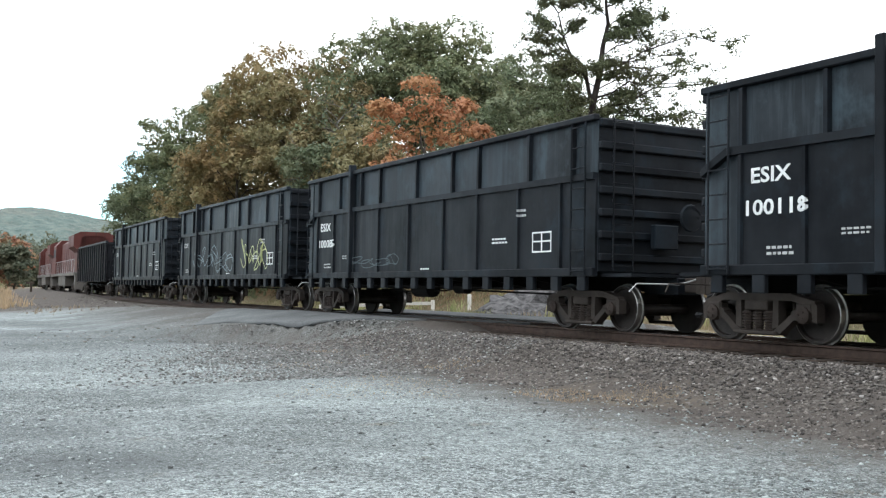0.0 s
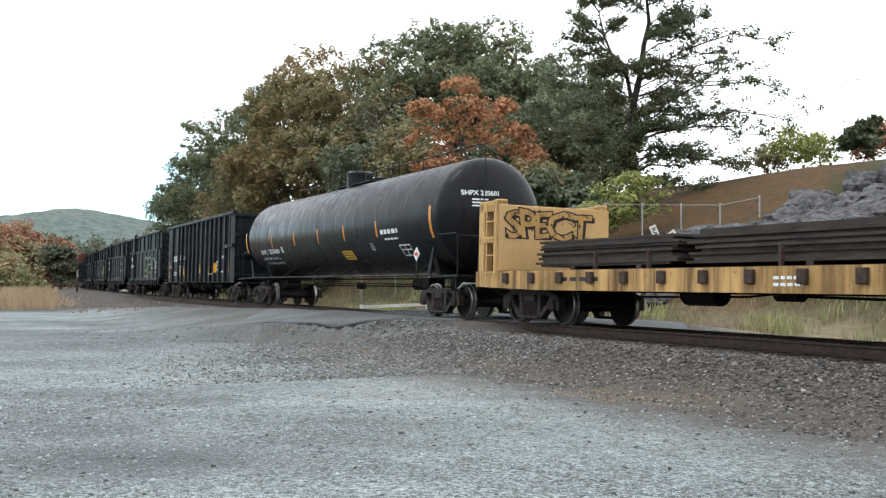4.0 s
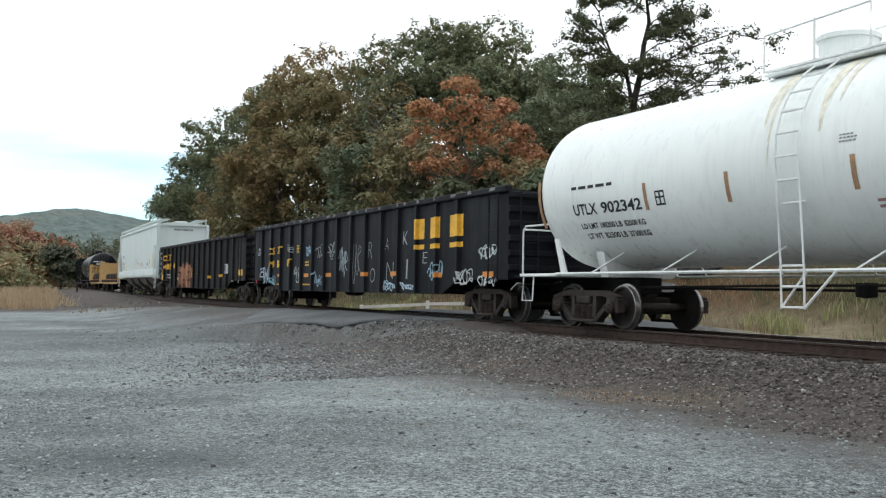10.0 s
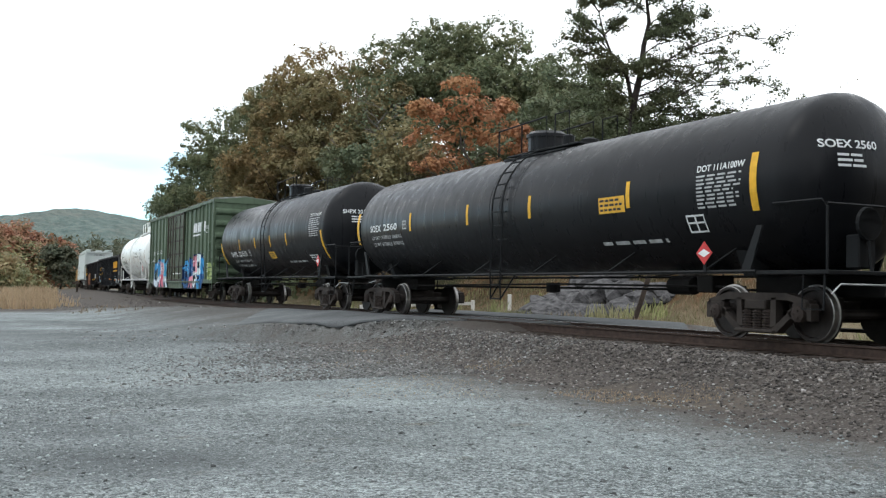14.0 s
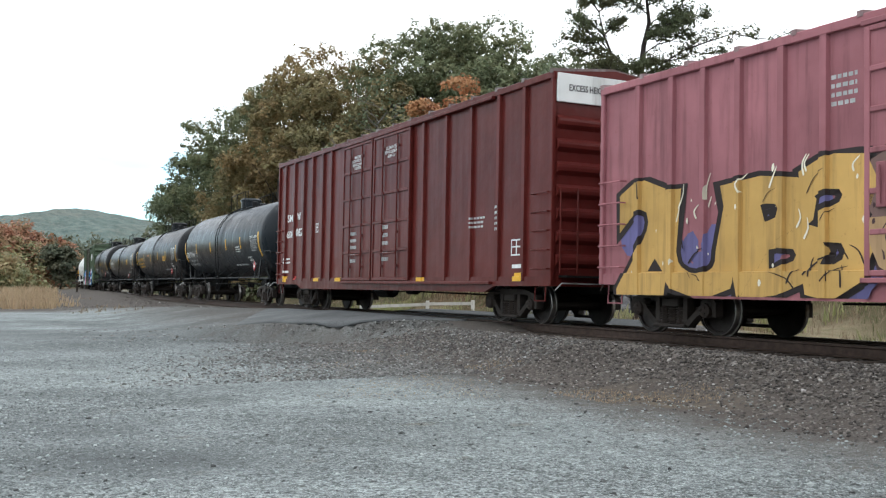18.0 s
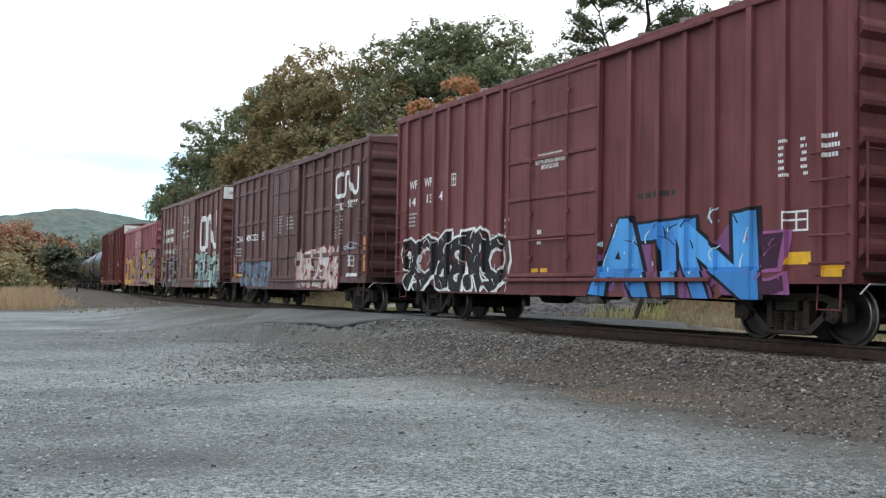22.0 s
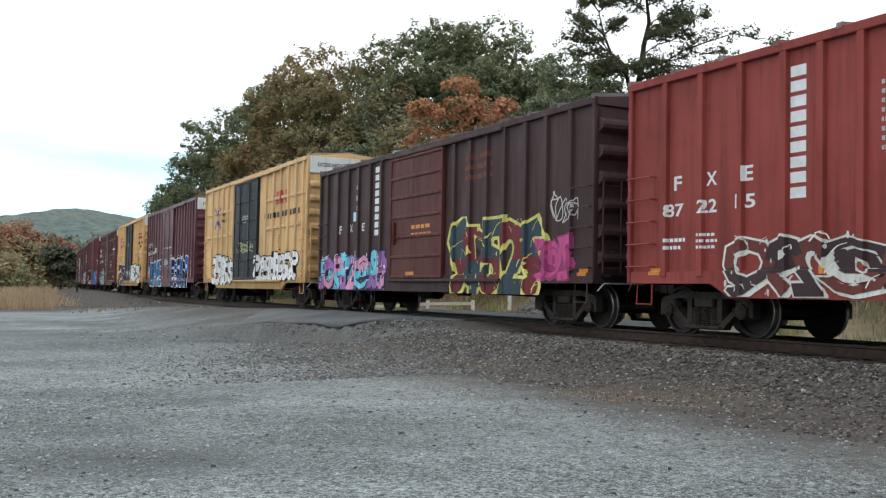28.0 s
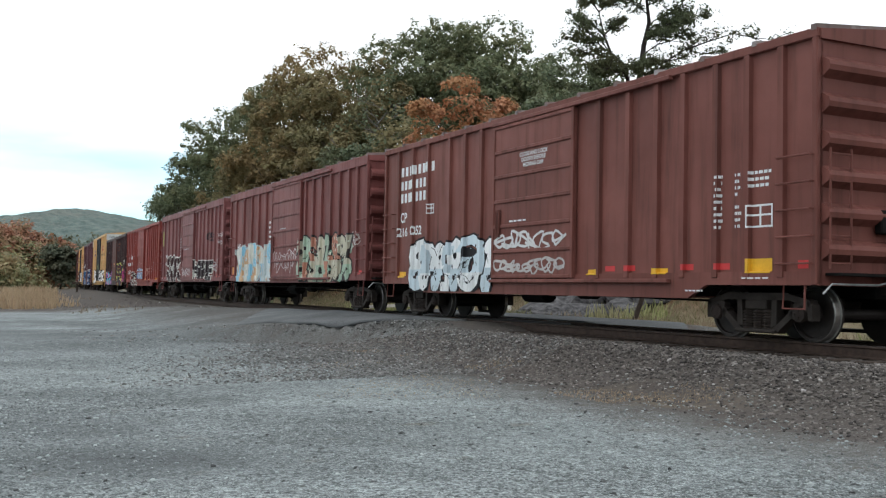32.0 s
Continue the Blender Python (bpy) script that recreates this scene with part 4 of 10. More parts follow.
def pine(x, y, seed):
    """A tall old pine, forked above the middle, with long level boughs."""
    z = float(land(np.array([x]), np.array([y]))[0][0])
    t = thing("pine_tree", "tall open pine with a dark forked trunk and long level boughs", "tree")
    t.matrix_basis = pose(x, y, 0)
    rng = random.Random(seed)
    m, tips = Mesh(), []
    stem = [Vector(p) for p in ((0, 0, z - 0.6), (0.05, 0, 6.0), (-0.1, 0, 8.5), (0.0, 0, 10.8), (0.42, 0, 12.6), (0.6, 0.1, 14.1), (0.9, 0.1, 15.4), (0.75, 0, 16.6), (1.0, 0, 18.4))]
    m.tube(stem, 0.3, 9, 0.05)
    left = [stem[3] + Vector(p) for p in ((0, 0, -0.3), (-0.32, 0.1, 1.5), (-0.6, 0.1, 2.3), (-1.2, 0.2, 2.9), (-1.6, 0.2, 3.9), (-1.9, 0.1, 5.2))]
    m.tube(left, 0.13, 7, 0.04)
    # heights above the rail, reach to the side and rise of the boughs
    for h0, dx, dz in ((6.2, 3.6, 0.1), (6.6, -2.6, 0.2), (6.8, 2.6, 0.8), (7.6, 3.2, 0.7), (8.4, -2.8, 0.6), (9.1, 3.0, 0.8), (9.9, 3.6, 0.2), (10.8, 2.8, 0.7), (11.6, 3.4, 0.2), (11.8, -2.6, 0.8), (12.6, -2.0, 0.6), (7.0, 4.6, 0.2), (7.4, 5.6, 0.5), (7.9, -2.4, -0.2), (8.2, 4.0, 0.3), (8.6, 6.4, 0.2), (9.0, 8.4, 0.9), (9.3, 5.0, 0.6), (9.8, -2.8, 0.1),
                       (10.2, 7.2, 0.7), (10.5, 4.2, 0.5), (11.0, -3.0, 0.3), (11.2, 5.4, 0.4), (12.0, 6.6, 1.3), (12.4, 4.4, 1.1), (12.9, 5.8, 0.4), (13.6, 3.0, 1.2), (14.3, 2.2, 1.6), (14.8, 3.2, 1.0), (15.2, 2.0, 1.0), (15.8, -1.6, 0.8), (16.3, 1.9, 0.6), (16.8, -1.4, 0.7), (17.4, 1.0, 0.8)):
        k = max(i for i in range(len(stem)) if stem[i].z <= h0)
        o = stem[k].lerp(stem[k + 1], (h0 - stem[k].z) / (stem[k + 1].z - stem[k].z))
        bough(m, tips, o, dx * rng.uniform(0.9, 1.05), dz + rng.uniform(-0.5, 0.5), rng.uniform(-0.8, 0.4) * abs(dx), 0.028 + 0.006 * abs(dx), rng)
        if rng.random() < 0.45:
            bough(m, tips, o, rng.uniform(-1.2, 1.6), rng.uniform(-0.2, 0.8), rng.uniform(-2.2, -0.9), 0.03, rng)
    for k, dx, dz in ((1, -1.6, 0.4), (2, -2.2, 0.5), (2, -1.4, -0.3), (3, -1.9, 1.2), (3, -2.6, 0.6), (4, -1.6, 0.9), (4, 0.9, 0.8), (5, -0.9, 0.9), (5, 0.8, 0.6)):
        bough(m, tips, left[k], dx, dz, rng.uniform(-0.5, 0.5) * abs(dx), 0.05, rng)
    part("trunk", m, PINEBARK, t, smooth=True)
    c = np.array([tuple(p) for p in tips])
    rs = np.random.RandomState(seed)
    c = c[rs.rand(len(c)) < 0.92] + [0, 0, 0.06]
    co, q = leaf_cloud(c, 0.42 * rs.uniform(0.4, 1.3, len(c)), 22, 0.075, seed, 0.75)
    part("crown", array_mesh("crown", co, q, PINE), PINE, t)
    return t


x, y = at(1122, 56)
pine(x, y, 41)

# trees far down the line, left of the track
FAR = "trees beyond the meadow"
for i, (x, y, h, sp, mat) in enumerate(((-70, 150, 10.0, 4.2, FARA), (-68, 160, 11.5, 4.5, FARA), (-64, 152, 9.6, 4.0, FARG), (-62, 166, 11.0, 4.2, FARA), (-59, 154, 8.6, 3.6, FARG), (-58, 168, 9.4, 3.8, FARA),
                                        (-66, 142, 6.0, 3.0, FARG), (-61, 142, 5.0, 2.6, FARA), (-56, 158, 7.0, 2.6, FARA), (-50.5, 152, 7.0, 2.6, HAZE), (-48.5, 165, 6.2, 2.4, HAZE))):
    tagged(tree("far_tree", x - 6.5, y, h, sp, mat, 400 + i, "autumn tree beyond the dry meadow", 16, 0.24, 1.2), group=FAR)


def far_wood(name, n, xr, yr, hr, mat, seed, label, leaf=0.6):
    """A distant wood as one mass of leaf clumps, uneven on top."""
    rs = np.random.RandomState(seed)
    x, y = rs.uniform(*xr, n), rs.uniform(*yr, n)
    d = lateral(x, y)[0]
    x, y = x[np.abs(d) > 9], y[np.abs(d) > 9]
    h = rs.uniform(*hr, len(x))
    z = land(x, y)[0]
    cs = []
    for k in range(9):
        f = (k + 0.5) / 9
        cs.append(np.stack([x + rs.normal(scale=2.2 * (1.15 - f), size=len(x)), y + rs.normal(scale=2.0, size=len(x)), z + h * f], 1))
    c = np.concatenate(cs)
    co, q = leaf_cloud(c, 1.7 * rs.uniform(0.6, 1.3, len(c)), 16 if leaf > 0.5 else 34, leaf, seed, 0.8)
    return tagged(new(name, array_mesh(name, co, q, mat)), label, "wood", kind="stuff")


far_wood("far_wood", 60, (-66, -56), (150, 168), (4.5, 7.5), FARA, 61, "rust and olive thicket sloping down towards the line", 0.3)
far_wood("far_wood", 130, (-118, -84), (262, 300), (7, 12), HAZE, 62, "dark green wood closing the line where it bends away", 0.45)
far_wood("far_wood", 90, (-150, -78), (300, 380), (12, 18), HAZE, 51, "distant green wood at the foot of the hill")
far_wood("far_wood", 60, (-190, -92), (300, 420), (11, 17), HAZE, 52, "distant olive wood at the foot of the hill")
far_wood("far_wood", 26, (-95, -40), (430, 520), (30, 38), HAZE, 53, "distant wooded slope beside the line")
# next two woods stay unseen, added to darken side light and reflections on wagons
far_wood("far_wood", 190, (-95, 25), (-64, -46), (13, 18), HAZE, 55, "autumn wood along the far side of the lot")
far_wood("far_wood", 110, (-98, -80), (-50, 70), (12, 17), HAZE, 56, "autumn wood along the end of the lot")
far_wood("far_wood", 90, (-84, -53), (136, 150), (2.5, 5.5), FARG, 59, "green and tan thicket beyond the dry meadow", 0.3)
far_wood("far_wood", 110, (-86, -60), (150, 166), (7, 10.5), FARA, 60, "rust-red thicket beyond the dry meadow", 0.3)
far_wood("understory", 130, (-36, 20), (100, 128), (6, 11), OAKDARK, 57, "dark undergrowth filling the wood below the crowns", 0.3)
far_wood("understory", 60, (-20, 12), (72, 96), (2.5, 5), OAKDARK, 58, "dark tangled undergrowth at the foot of the wood", 0.2)
far_wood("far_wood", 24, (-52, -30), (135, 190), (7, 10), HAZE, 54, "green wood along the inside of the bend")

# the hill on the horizon
hx, hy = np.meshgrid(np.linspace(-1, 1, 150), np.linspace(-1, 1, 60))
prof = np.clip(1 - np.abs(hx) ** 1.2, 0, 1) * np.clip(1 - np.abs(hy) ** 2, 0, 1)
HX, HY = -622 + hx * 520, 1750 + hy * 420
HZ = -4 + 129 * prof ** 0.8 * (1 + 0.05 * wave(hx, hy, 4, 61)) + 2.2 * wave(HX, HY, 0.08, 62) * (prof > 0.02) + 1.6 * wave(HX, HY, 0.2, 63) * (prof > 0.02)
HZ += np.random.RandomState(3).uniform(-1.8, 1.8, HZ.shape) * (prof > 0.02)
m_hill, nt, bs = node_mat("wooded_hillside")
tc = nt.nodes.new("ShaderNodeTexCoord")
V = tc.outputs["Object"]
h1, h2, h3 = noise_node(nt, V, 0.012, 5, 0.6), noise_node(nt, V, 0.055, 5, 0.7), noise_node(nt, V, 0.2, 3, 0.7)
# blue-grey distance haze is mixed into these hillside colours
hc = mix_node(nt, ramp_node(nt, h2, 0.35, 0.65), (0.070, 0.112, 0.106), (0.160, 0.208, 0.182))
hc = mix_node(nt, ramp_node(nt, h1, 0.44, 0.64, 0, 0.3), hc, (0.215, 0.19, 0.155))
hc = mix_node(nt, ramp_node(nt, h3, 0.52, 0.72, 0, 0.5), hc, (0.22, 0.2, 0.165))
nt.links.new(hc, bs.inputs["Base Color"])
bs.inputs["Roughness"].default_value = 1.0
bump(nt, bs, h2, 1.0, 14.0)
k = np.arange(hx.size).reshape(hx.shape)
q = np.stack([k[:-1, :-1], k[:-1, 1:], k[1:, 1:], k[1:, :-1]], -1).reshape(-1, 4)
tagged(new("hill", array_mesh("hill", np.stack([HX.ravel(), HY.ravel(), HZ.ravel()], 1), q, m_hill, True)), "long rounded wooded hill on the horizon", "hill", kind="structure")

# ---------------------------------------------------------------- rock on the bank, fences and signs
ROCK = plain("bank_rock", (0.085, 0.082, 0.083), 0.9, 0, 0.8, 3.5)
rng = np.random.RandomState(91)
rocks = "rocks of the outcrop"
for i in range(190):
    px, dist = rng.uniform(930, 1640) if i > 40 else rng.uniform(1380, 1640), rng.uniform(36.5, 43) if i > 40 else rng.uniform(36, 42)
    x, y = at(px, dist)
    z = float(land(np.array([x]), np.array([y]))[0][0])
    b = bmesh.new()
    bmesh.ops.create_icosphere(b, subdivisions=2, radius=1.0)
    for v in b.verts:
        k = 1 + 0.4 * noise.noise(v.co * 1.7 + Vector((i * 3.1, 0, 0)))
        v.co = Vector((round(v.co.x * k * 3) / 3 * 0.6 + v.co.x * k * 0.4, v.co.y * k, round(v.co.z * k * 2.5) / 2.5 * 0.6 + v.co.z * k * 0.4))
    rm = bpy.data.meshes.new("rock")
    b.to_mesh(rm)
    b.free()
    rm.materials.append(ROCK)
    o = tagged(new("rock", rm), "grey weathered rock of the outcrop on the bank", "rock", rocks)
    s = rng.uniform(0.25, 0.95)
    o.matrix_basis = Matrix.Translation((x, y, z + 0.05)) @ Matrix.Rotation(rng.uniform(0, 6), 4, "Z") @ Matrix.Diagonal((s * 1.3, s, s * 0.75, 1))

GALV = plain("galvanised_steel", (0.36, 0.37, 0.37), 0.5, 0.6, 0.2)
fence = thing("chain_link_fence", "rusty chain-link fence on steel posts along the bank", "fence")
tops = []
for px, dist in ((640, 63), (700, 60), (760, 57), (825, 54.5), (912, 52), (960, 50.5), (1015, 49), (1072, 48), (1137, 47), (1206, 46), (1275, 45), (1345, 44)):
    x, y = at(px, dist)
    z = float(land(np.array([x]), np.array([y]))[0][0])
    m = Mesh()
    hp = min(2.1, max(0.9, 0.868 + 0.0793 * dist - z))
    m.tube([(x, y, z - 0.3), (x, y, z + hp)], 0.035, 8)
    m.tube([(x, y, z + hp), (x, y, z + hp + 0.04)], 0.045, 8, 0.01)
    part("post", m, GALV, fence)
    tops.append((Vector((x, y, z)), Vector((x, y, z + hp))))
for (a, a1), (b, b1) in zip(tops, tops[1:]):
    m = Mesh()
    m.tube([a1 - Vector((0, 0, 0.05)), b1 - Vector((0, 0, 0.05))], 0.012, 6)
    part("top_rail", m, GALV, fence)
    m = Mesh()
    n = int((b - a).length / 0.22)
    for i in range(n):
        f, g = i / n, min(1, (i + 5) / n)
        m.tube([a.lerp(b, f) + Vector((0, 0, 0.08)), a1.lerp(b1, g) - Vector((0, 0, 0.08))], 0.0035, 3)
        m.tube([a.lerp(b, g) + Vector((0, 0, 0.08)), a1.lerp(b1, f) - Vector((0, 0, 0.08))], 0.0035, 3)
    part("wire_mesh", m, RAILSIDE, fence)

WPAINT = paint("white_board_paint", (0.62, 0.6, 0.56), 0.7, 0.4, 0.2)
gate = thing("board_fence", "low white board fence on posts behind the crossing", "fence")
posts = []
for px, dist, h in ((640, 49.5, 0.55), (757, 46, 0.82), (837, 45, 0.78), (902, 44.5, 0.7)):
    x, y = at(px, dist)
    z = float(land(np.array([x]), np.array([y]))[0][0])
    m = Mesh()
    m.box(x - 0.08, x + 0.08, y - 0.08, y + 0.08, z - 0.2, z + h, 0.012)
    part("post", m, WPAINT, gate)
    posts.append((x, y, z, h))
for (x0, y0, z0, h0), (x1, y1, z1, h1), f in ((posts[1], posts[2], 0.82), (posts[0], posts[1], 0.8), (posts[0], posts[1], 0.3)):
    m = Mesh()
    a, b = Vector((x0, y0 - 0.1, z0 + h0 * f)), Vector((x1, y1 - 0.1, z1 + h1 * (f if f > 0.5 else 0.0)))
    m.hull([a + Vector(o) for o in ((0, 0, -0.07), (0, 0.035, -0.07), (0, 0.035, 0.07), (0, 0, 0.07))], [b + Vector(o) for o in ((0, 0, -0.07), (0, 0.035, -0.07), (0, 0.035, 0.07), (0, 0, 0.07))])
    part("board", m, WPAINT, gate)


# ---------------------------------------------------------------- lettering and sprayed paint on curved or ribbed sides
LETTERS, WIDTH = {}, {}


def letter_tris(text):
    """Triangles of a line of text in Blender's own font, scaled to a unit box."""
    if text not in LETTERS:
        cu = bpy.data.curves.new("text", "FONT")
        cu.body, cu.resolution_u, cu.offset = text, 3, 0.022
        ob = bpy.data.objects.new("text", cu)
        me = bpy.data.meshes.new_from_object(ob)
        co = np.array([v.co[:2] for v in me.vertices])
        lo, hi = co.min(0), co.max(0)
        co = (co - lo) / np.maximum(hi - lo, 1e-6)
        LETTERS[text] = [[tuple(co[i]) for i in p.vertices] for p in me.polygons]
        bpy.data.meshes.remove(me)
        bpy.data.objects.remove(ob)
        bpy.data.curves.remove(cu)
    return LETTERS[text]


def letters(text, u0, z0, u1, z1, bold=0.0):
    return [[(u0 + a * (u1 - u0), z0 + b * (z1 - z0)) for a, b in t] for t in letter_tris(text)]


def bars(u0, z0, u1, z1, rows, seed=0, words=5):
    """Plain bars in place of lines of print."""
    rng = random.Random(seed * 7 + rows)
    out = []
    h = (z1 - z0) / rows
    for r in range(rows):
        u, end = u0, u0 + (u1 - u0) * rng.uniform(0.75, 1.0)
        for w in range(words):
            e = min(end, u + (u1 - u0) / words * rng.uniform(0.6, 0.95))
            if e - u > 0.02:
                out.append([(u, z0 + h * r + 0.26 * h), (e, z0 + h * r + 0.26 * h), (e, z0 + h * r + 0.74 * h), (u, z0 + h * r + 0.74 * h)])
            u = e + 0.05 * (u1 - u0)
            if u >= end:
                break
    return out


def blocks(u0, z0, u1, z1, n, slant=0.0, gap=0.38):
    """A row of plain blocks, one for each letter of an owner's name."""
    w = (u1 - u0) / n
    out = []
    for i in range(n):
        a, b = u0 + i * w, u0 + (i + 1 - gap) * w
        out.append([(a, z0), (b, z0), (b + slant, z1), (a + slant, z1)])
    return out


def ribbon(pts, w, closed=False):
    """A stroke of width w along a line, as convex pieces."""
    out = []
    if closed:
        pts = list(pts) + [pts[0]]
    for (a, b), (c, d) in zip(pts, pts[1:]):
        l = math.hypot(c - a, d - b)
        if l < 1e-6:
            continue
        ux, uz = (c - a) / l, (d - b) / l
        px, pz = -uz * w / 2, ux * w / 2
        out.append([(a + px, b + pz), (a - px, b - pz), (c - px, d - pz), (c + px, d + pz)])
    for a, b in pts[1:-1] if len(pts) > 2 else []:
        out.append([(a + w / 2 * math.cos(k * math.pi / 4), b + w / 2 * math.sin(k * math.pi / 4)) for k in range(8)])
    return out


def curve(pts, k=4):
    """A smooth line through a few points."""
    P = [pts[0]] + list(pts) + [pts[-1]]
    out = []
    for a, b, c, e in zip(P, P[1:], P[2:], P[3:]):
        for j in range(k):
            t = j / k
            out.append(tuple(0.5 * (2 * q + (r - p) * t + (2 * p - 5 * q + 4 * r - s) * t * t + (3 * q - p - 3 * r + s) * t ** 3) for p, q, r, s in zip(a, b, c, e)))
    return out + [tuple(pts[-1])]


def stroke(pts, w, taper=0.0):
    """A band along a smooth line, with rounded ends; it may narrow towards its end."""
    n, L, R = len(pts), [], []
    for i, (a, b) in enumerate(pts):
        (p, q), (r, s) = pts[max(0, i - 1)], pts[min(n - 1, i + 1)]
        l = math.hypot(r - p, s - q) or 1.0
        h = w / 2 * (1 - taper * i / (n - 1)) * (0.72 if i in (0, n - 1) else 1.0)
        L.append((a - (s - q) / l * h, b + (r - p) / l * h))
        R.append((a + (s - q) / l * h, b - (r - p) / l * h))
    return [[L[i], R[i], R[i + 1], L[i + 1]] for i in range(n - 1)]


def glyph(ch, grow):
    """Triangles of one sign swollen by grow, in the unit box of its own plain form."""
    if (ch, grow) not in LETTERS:
        out = []
        for off in (0.0, grow):
            cu = bpy.data.curves.new("text", "FONT")
            cu.body, cu.resolution_u, cu.offset = ch, 2, off
            ob = bpy.data.objects.new("text", cu)
            me = bpy.data.meshes.new_from_object(ob)
            co = np.array([v.co[:2] for v in me.vertices])
            if not out:
                lo, size = co.min(0), np.maximum(co.max(0) - co.min(0), 0.2)
            out.append([[tuple((co[i] - lo) / size) for i in p.vertices] for p in me.polygons])
            bpy.data.meshes.remove(me)
            bpy.data.objects.remove(ob)
            bpy.data.curves.remove(cu)
        LETTERS[ch, grow], WIDTH[ch] = out[1], float(size[0])
    return LETTERS[ch, grow]


WILD = "&3?6%2S@B5$Z8Q"


def forms(word, n, u0, u1, z0, z1, seed, lap=1.08):
    """One bent, leaning sign after another: returns a function that gives the polygons of the i-th, swollen by grow. Without a word the signs are turned and mirrored and spell nothing."""
    rng = random.Random(seed)
    signs = list(word) if word else [rng.choice(WILD) for _ in range(int(1.35 * n + 0.5))]
    n, hh, rows = len(signs), z1 - z0, []
    for ch in signs:
        glyph(ch, 0.04)
    wide = [max(0.3, WIDTH[ch]) * rng.uniform(0.9, 1.12) for ch in signs]
    u, k = u0, (u1 - u0) / sum(wide)
    for ch, w in zip(signs, wide):
        w *= k
        flip = (-1 if rng.random() < 0.6 else 1, -1 if rng.random() < 0.5 else 1) if not word else (1, 1)
        lo, hi = rng.uniform(0.0, 0.09) * hh, rng.uniform(0.86, 1.0) * hh
        rows.append((ch, flip, u + w / 2, w, rng.uniform(-0.16, 0.2) * w, rng.uniform(-0.10, 0.10), lo, hi, rng.uniform(-0.1, 0.1) * w))
        u += w

    def polys(i, grow, dx=0.0, dz=0.0):
        ch, flip, mid, w, lean, turn, lo, hi, bow = rows[i]
        out = []
        for t in glyph(ch, grow):
            q = []
            for a, b in t:
                a, b = (a - 0.5) * flip[0], (b - 0.5) * flip[1]
                a, b = a + b * turn, b - a * turn
                q.append((mid + a * w * lap * (1 + 0.25 * b) + lean * b + bow * (1 - 4 * b * b) + dx, z0 + lo + (b + 0.5) * (hi - lo) + dz))
            out.append(q)
        return out
    return n, polys


def scrawl(u0, u1, z0, z1, n, seed):
    """The centre line of a quick running scrawl, with loops, hooks and a tail, that spells nothing."""
    rng = random.Random(seed)
    n = int(1.5 * n + 0.5)
    w, hh, pts = (u1 - u0) / n, z1 - z0, []
    for i in range(n):
        u = u0 + i * w
        top, low = z0 + hh * rng.uniform(0.6, 1.0), z0 + hh * rng.uniform(0.0, 0.3)
        turn, f = rng.uniform(0, 6.283), rng.choice((-1, 1))
        m = rng.randrange(4, 8)
        for j in range(m):
            a = turn + f * j * rng.uniform(0.9, 1.7)
            pts.append((u + w * (0.5 + 0.75 * math.cos(a)), low + (top - low) * (0.5 + 0.5 * math.sin(a))))
    return curve(pts + [(u1 + 0.15 * w, z0 + hh * rng.uniform(0.1, 0.6))], 3)


def clip(poly, axis, lo, hi):
    """The part of a convex polygon between two values of one coordinate."""
    for sign, lim in ((1, lo), (-1, -hi)):
        out = []
        for i in range(len(poly)):
            p, q = poly[i - 1], poly[i]
            a, b = sign * p[axis] - lim, sign * q[axis] - lim
            if (a >= 0) != (b >= 0):
                t = a / (a - b)
                out.append((p[0] + (q[0] - p[0]) * t, p[1] + (q[1] - p[1]) * t))
            if b >= 0:
                out.append(q)
        poly = out
        if len(poly) < 3:
            return []
    return poly


def decal(name, polys, side, mat, parent, label="", lift=0.003, stack=0.00022):
    """Paint laid on a side: side = (cuts along u, cuts along z, place(u, z, lift))."""
    cu, cz, place = side
    m = Mesh()
    for k, poly in enumerate(polys):
        area = sum(poly[i - 1][0] * poly[i][1] - poly[i][0] * poly[i - 1][1] for i in range(len(poly)))
        if area > 0:
            poly = poly[::-1]
        off = lift + (k % 24) * stack
        us, zs = [p[0] for p in poly], [p[1] for p in poly]
        ca = [min(us)] + [c for c in cu if min(us) < c < max(us)] + [max(us)]
        cb = [min(zs)] + [c for c in cz if min(zs) < c < max(zs)] + [max(zs)]
        for a0, a1 in zip(ca, ca[1:]):
            s1 = clip(poly, 0, a0, a1) if len(ca) > 2 else poly
            if len(s1) < 3:
                continue
            for b0, b1 in zip(cb, cb[1:]):
                s2 = clip(s1, 1, b0, b1) if len(cb) > 2 else s1
                if len(s2) >= 3:
                    m.poly([place(p[0], p[1], off) for p in s2])
    if not m.f:
        return None
    me = m.data(name)
    me.materials.append(mat)
    ob = new(name, me)
    ob.parent = parent
    return tagged(ob, label) if label else ob


def rect(u0, z0, u1, z1):
    return [(u0, z0), (u1, z0), (u1, z1), (u0, z1)]


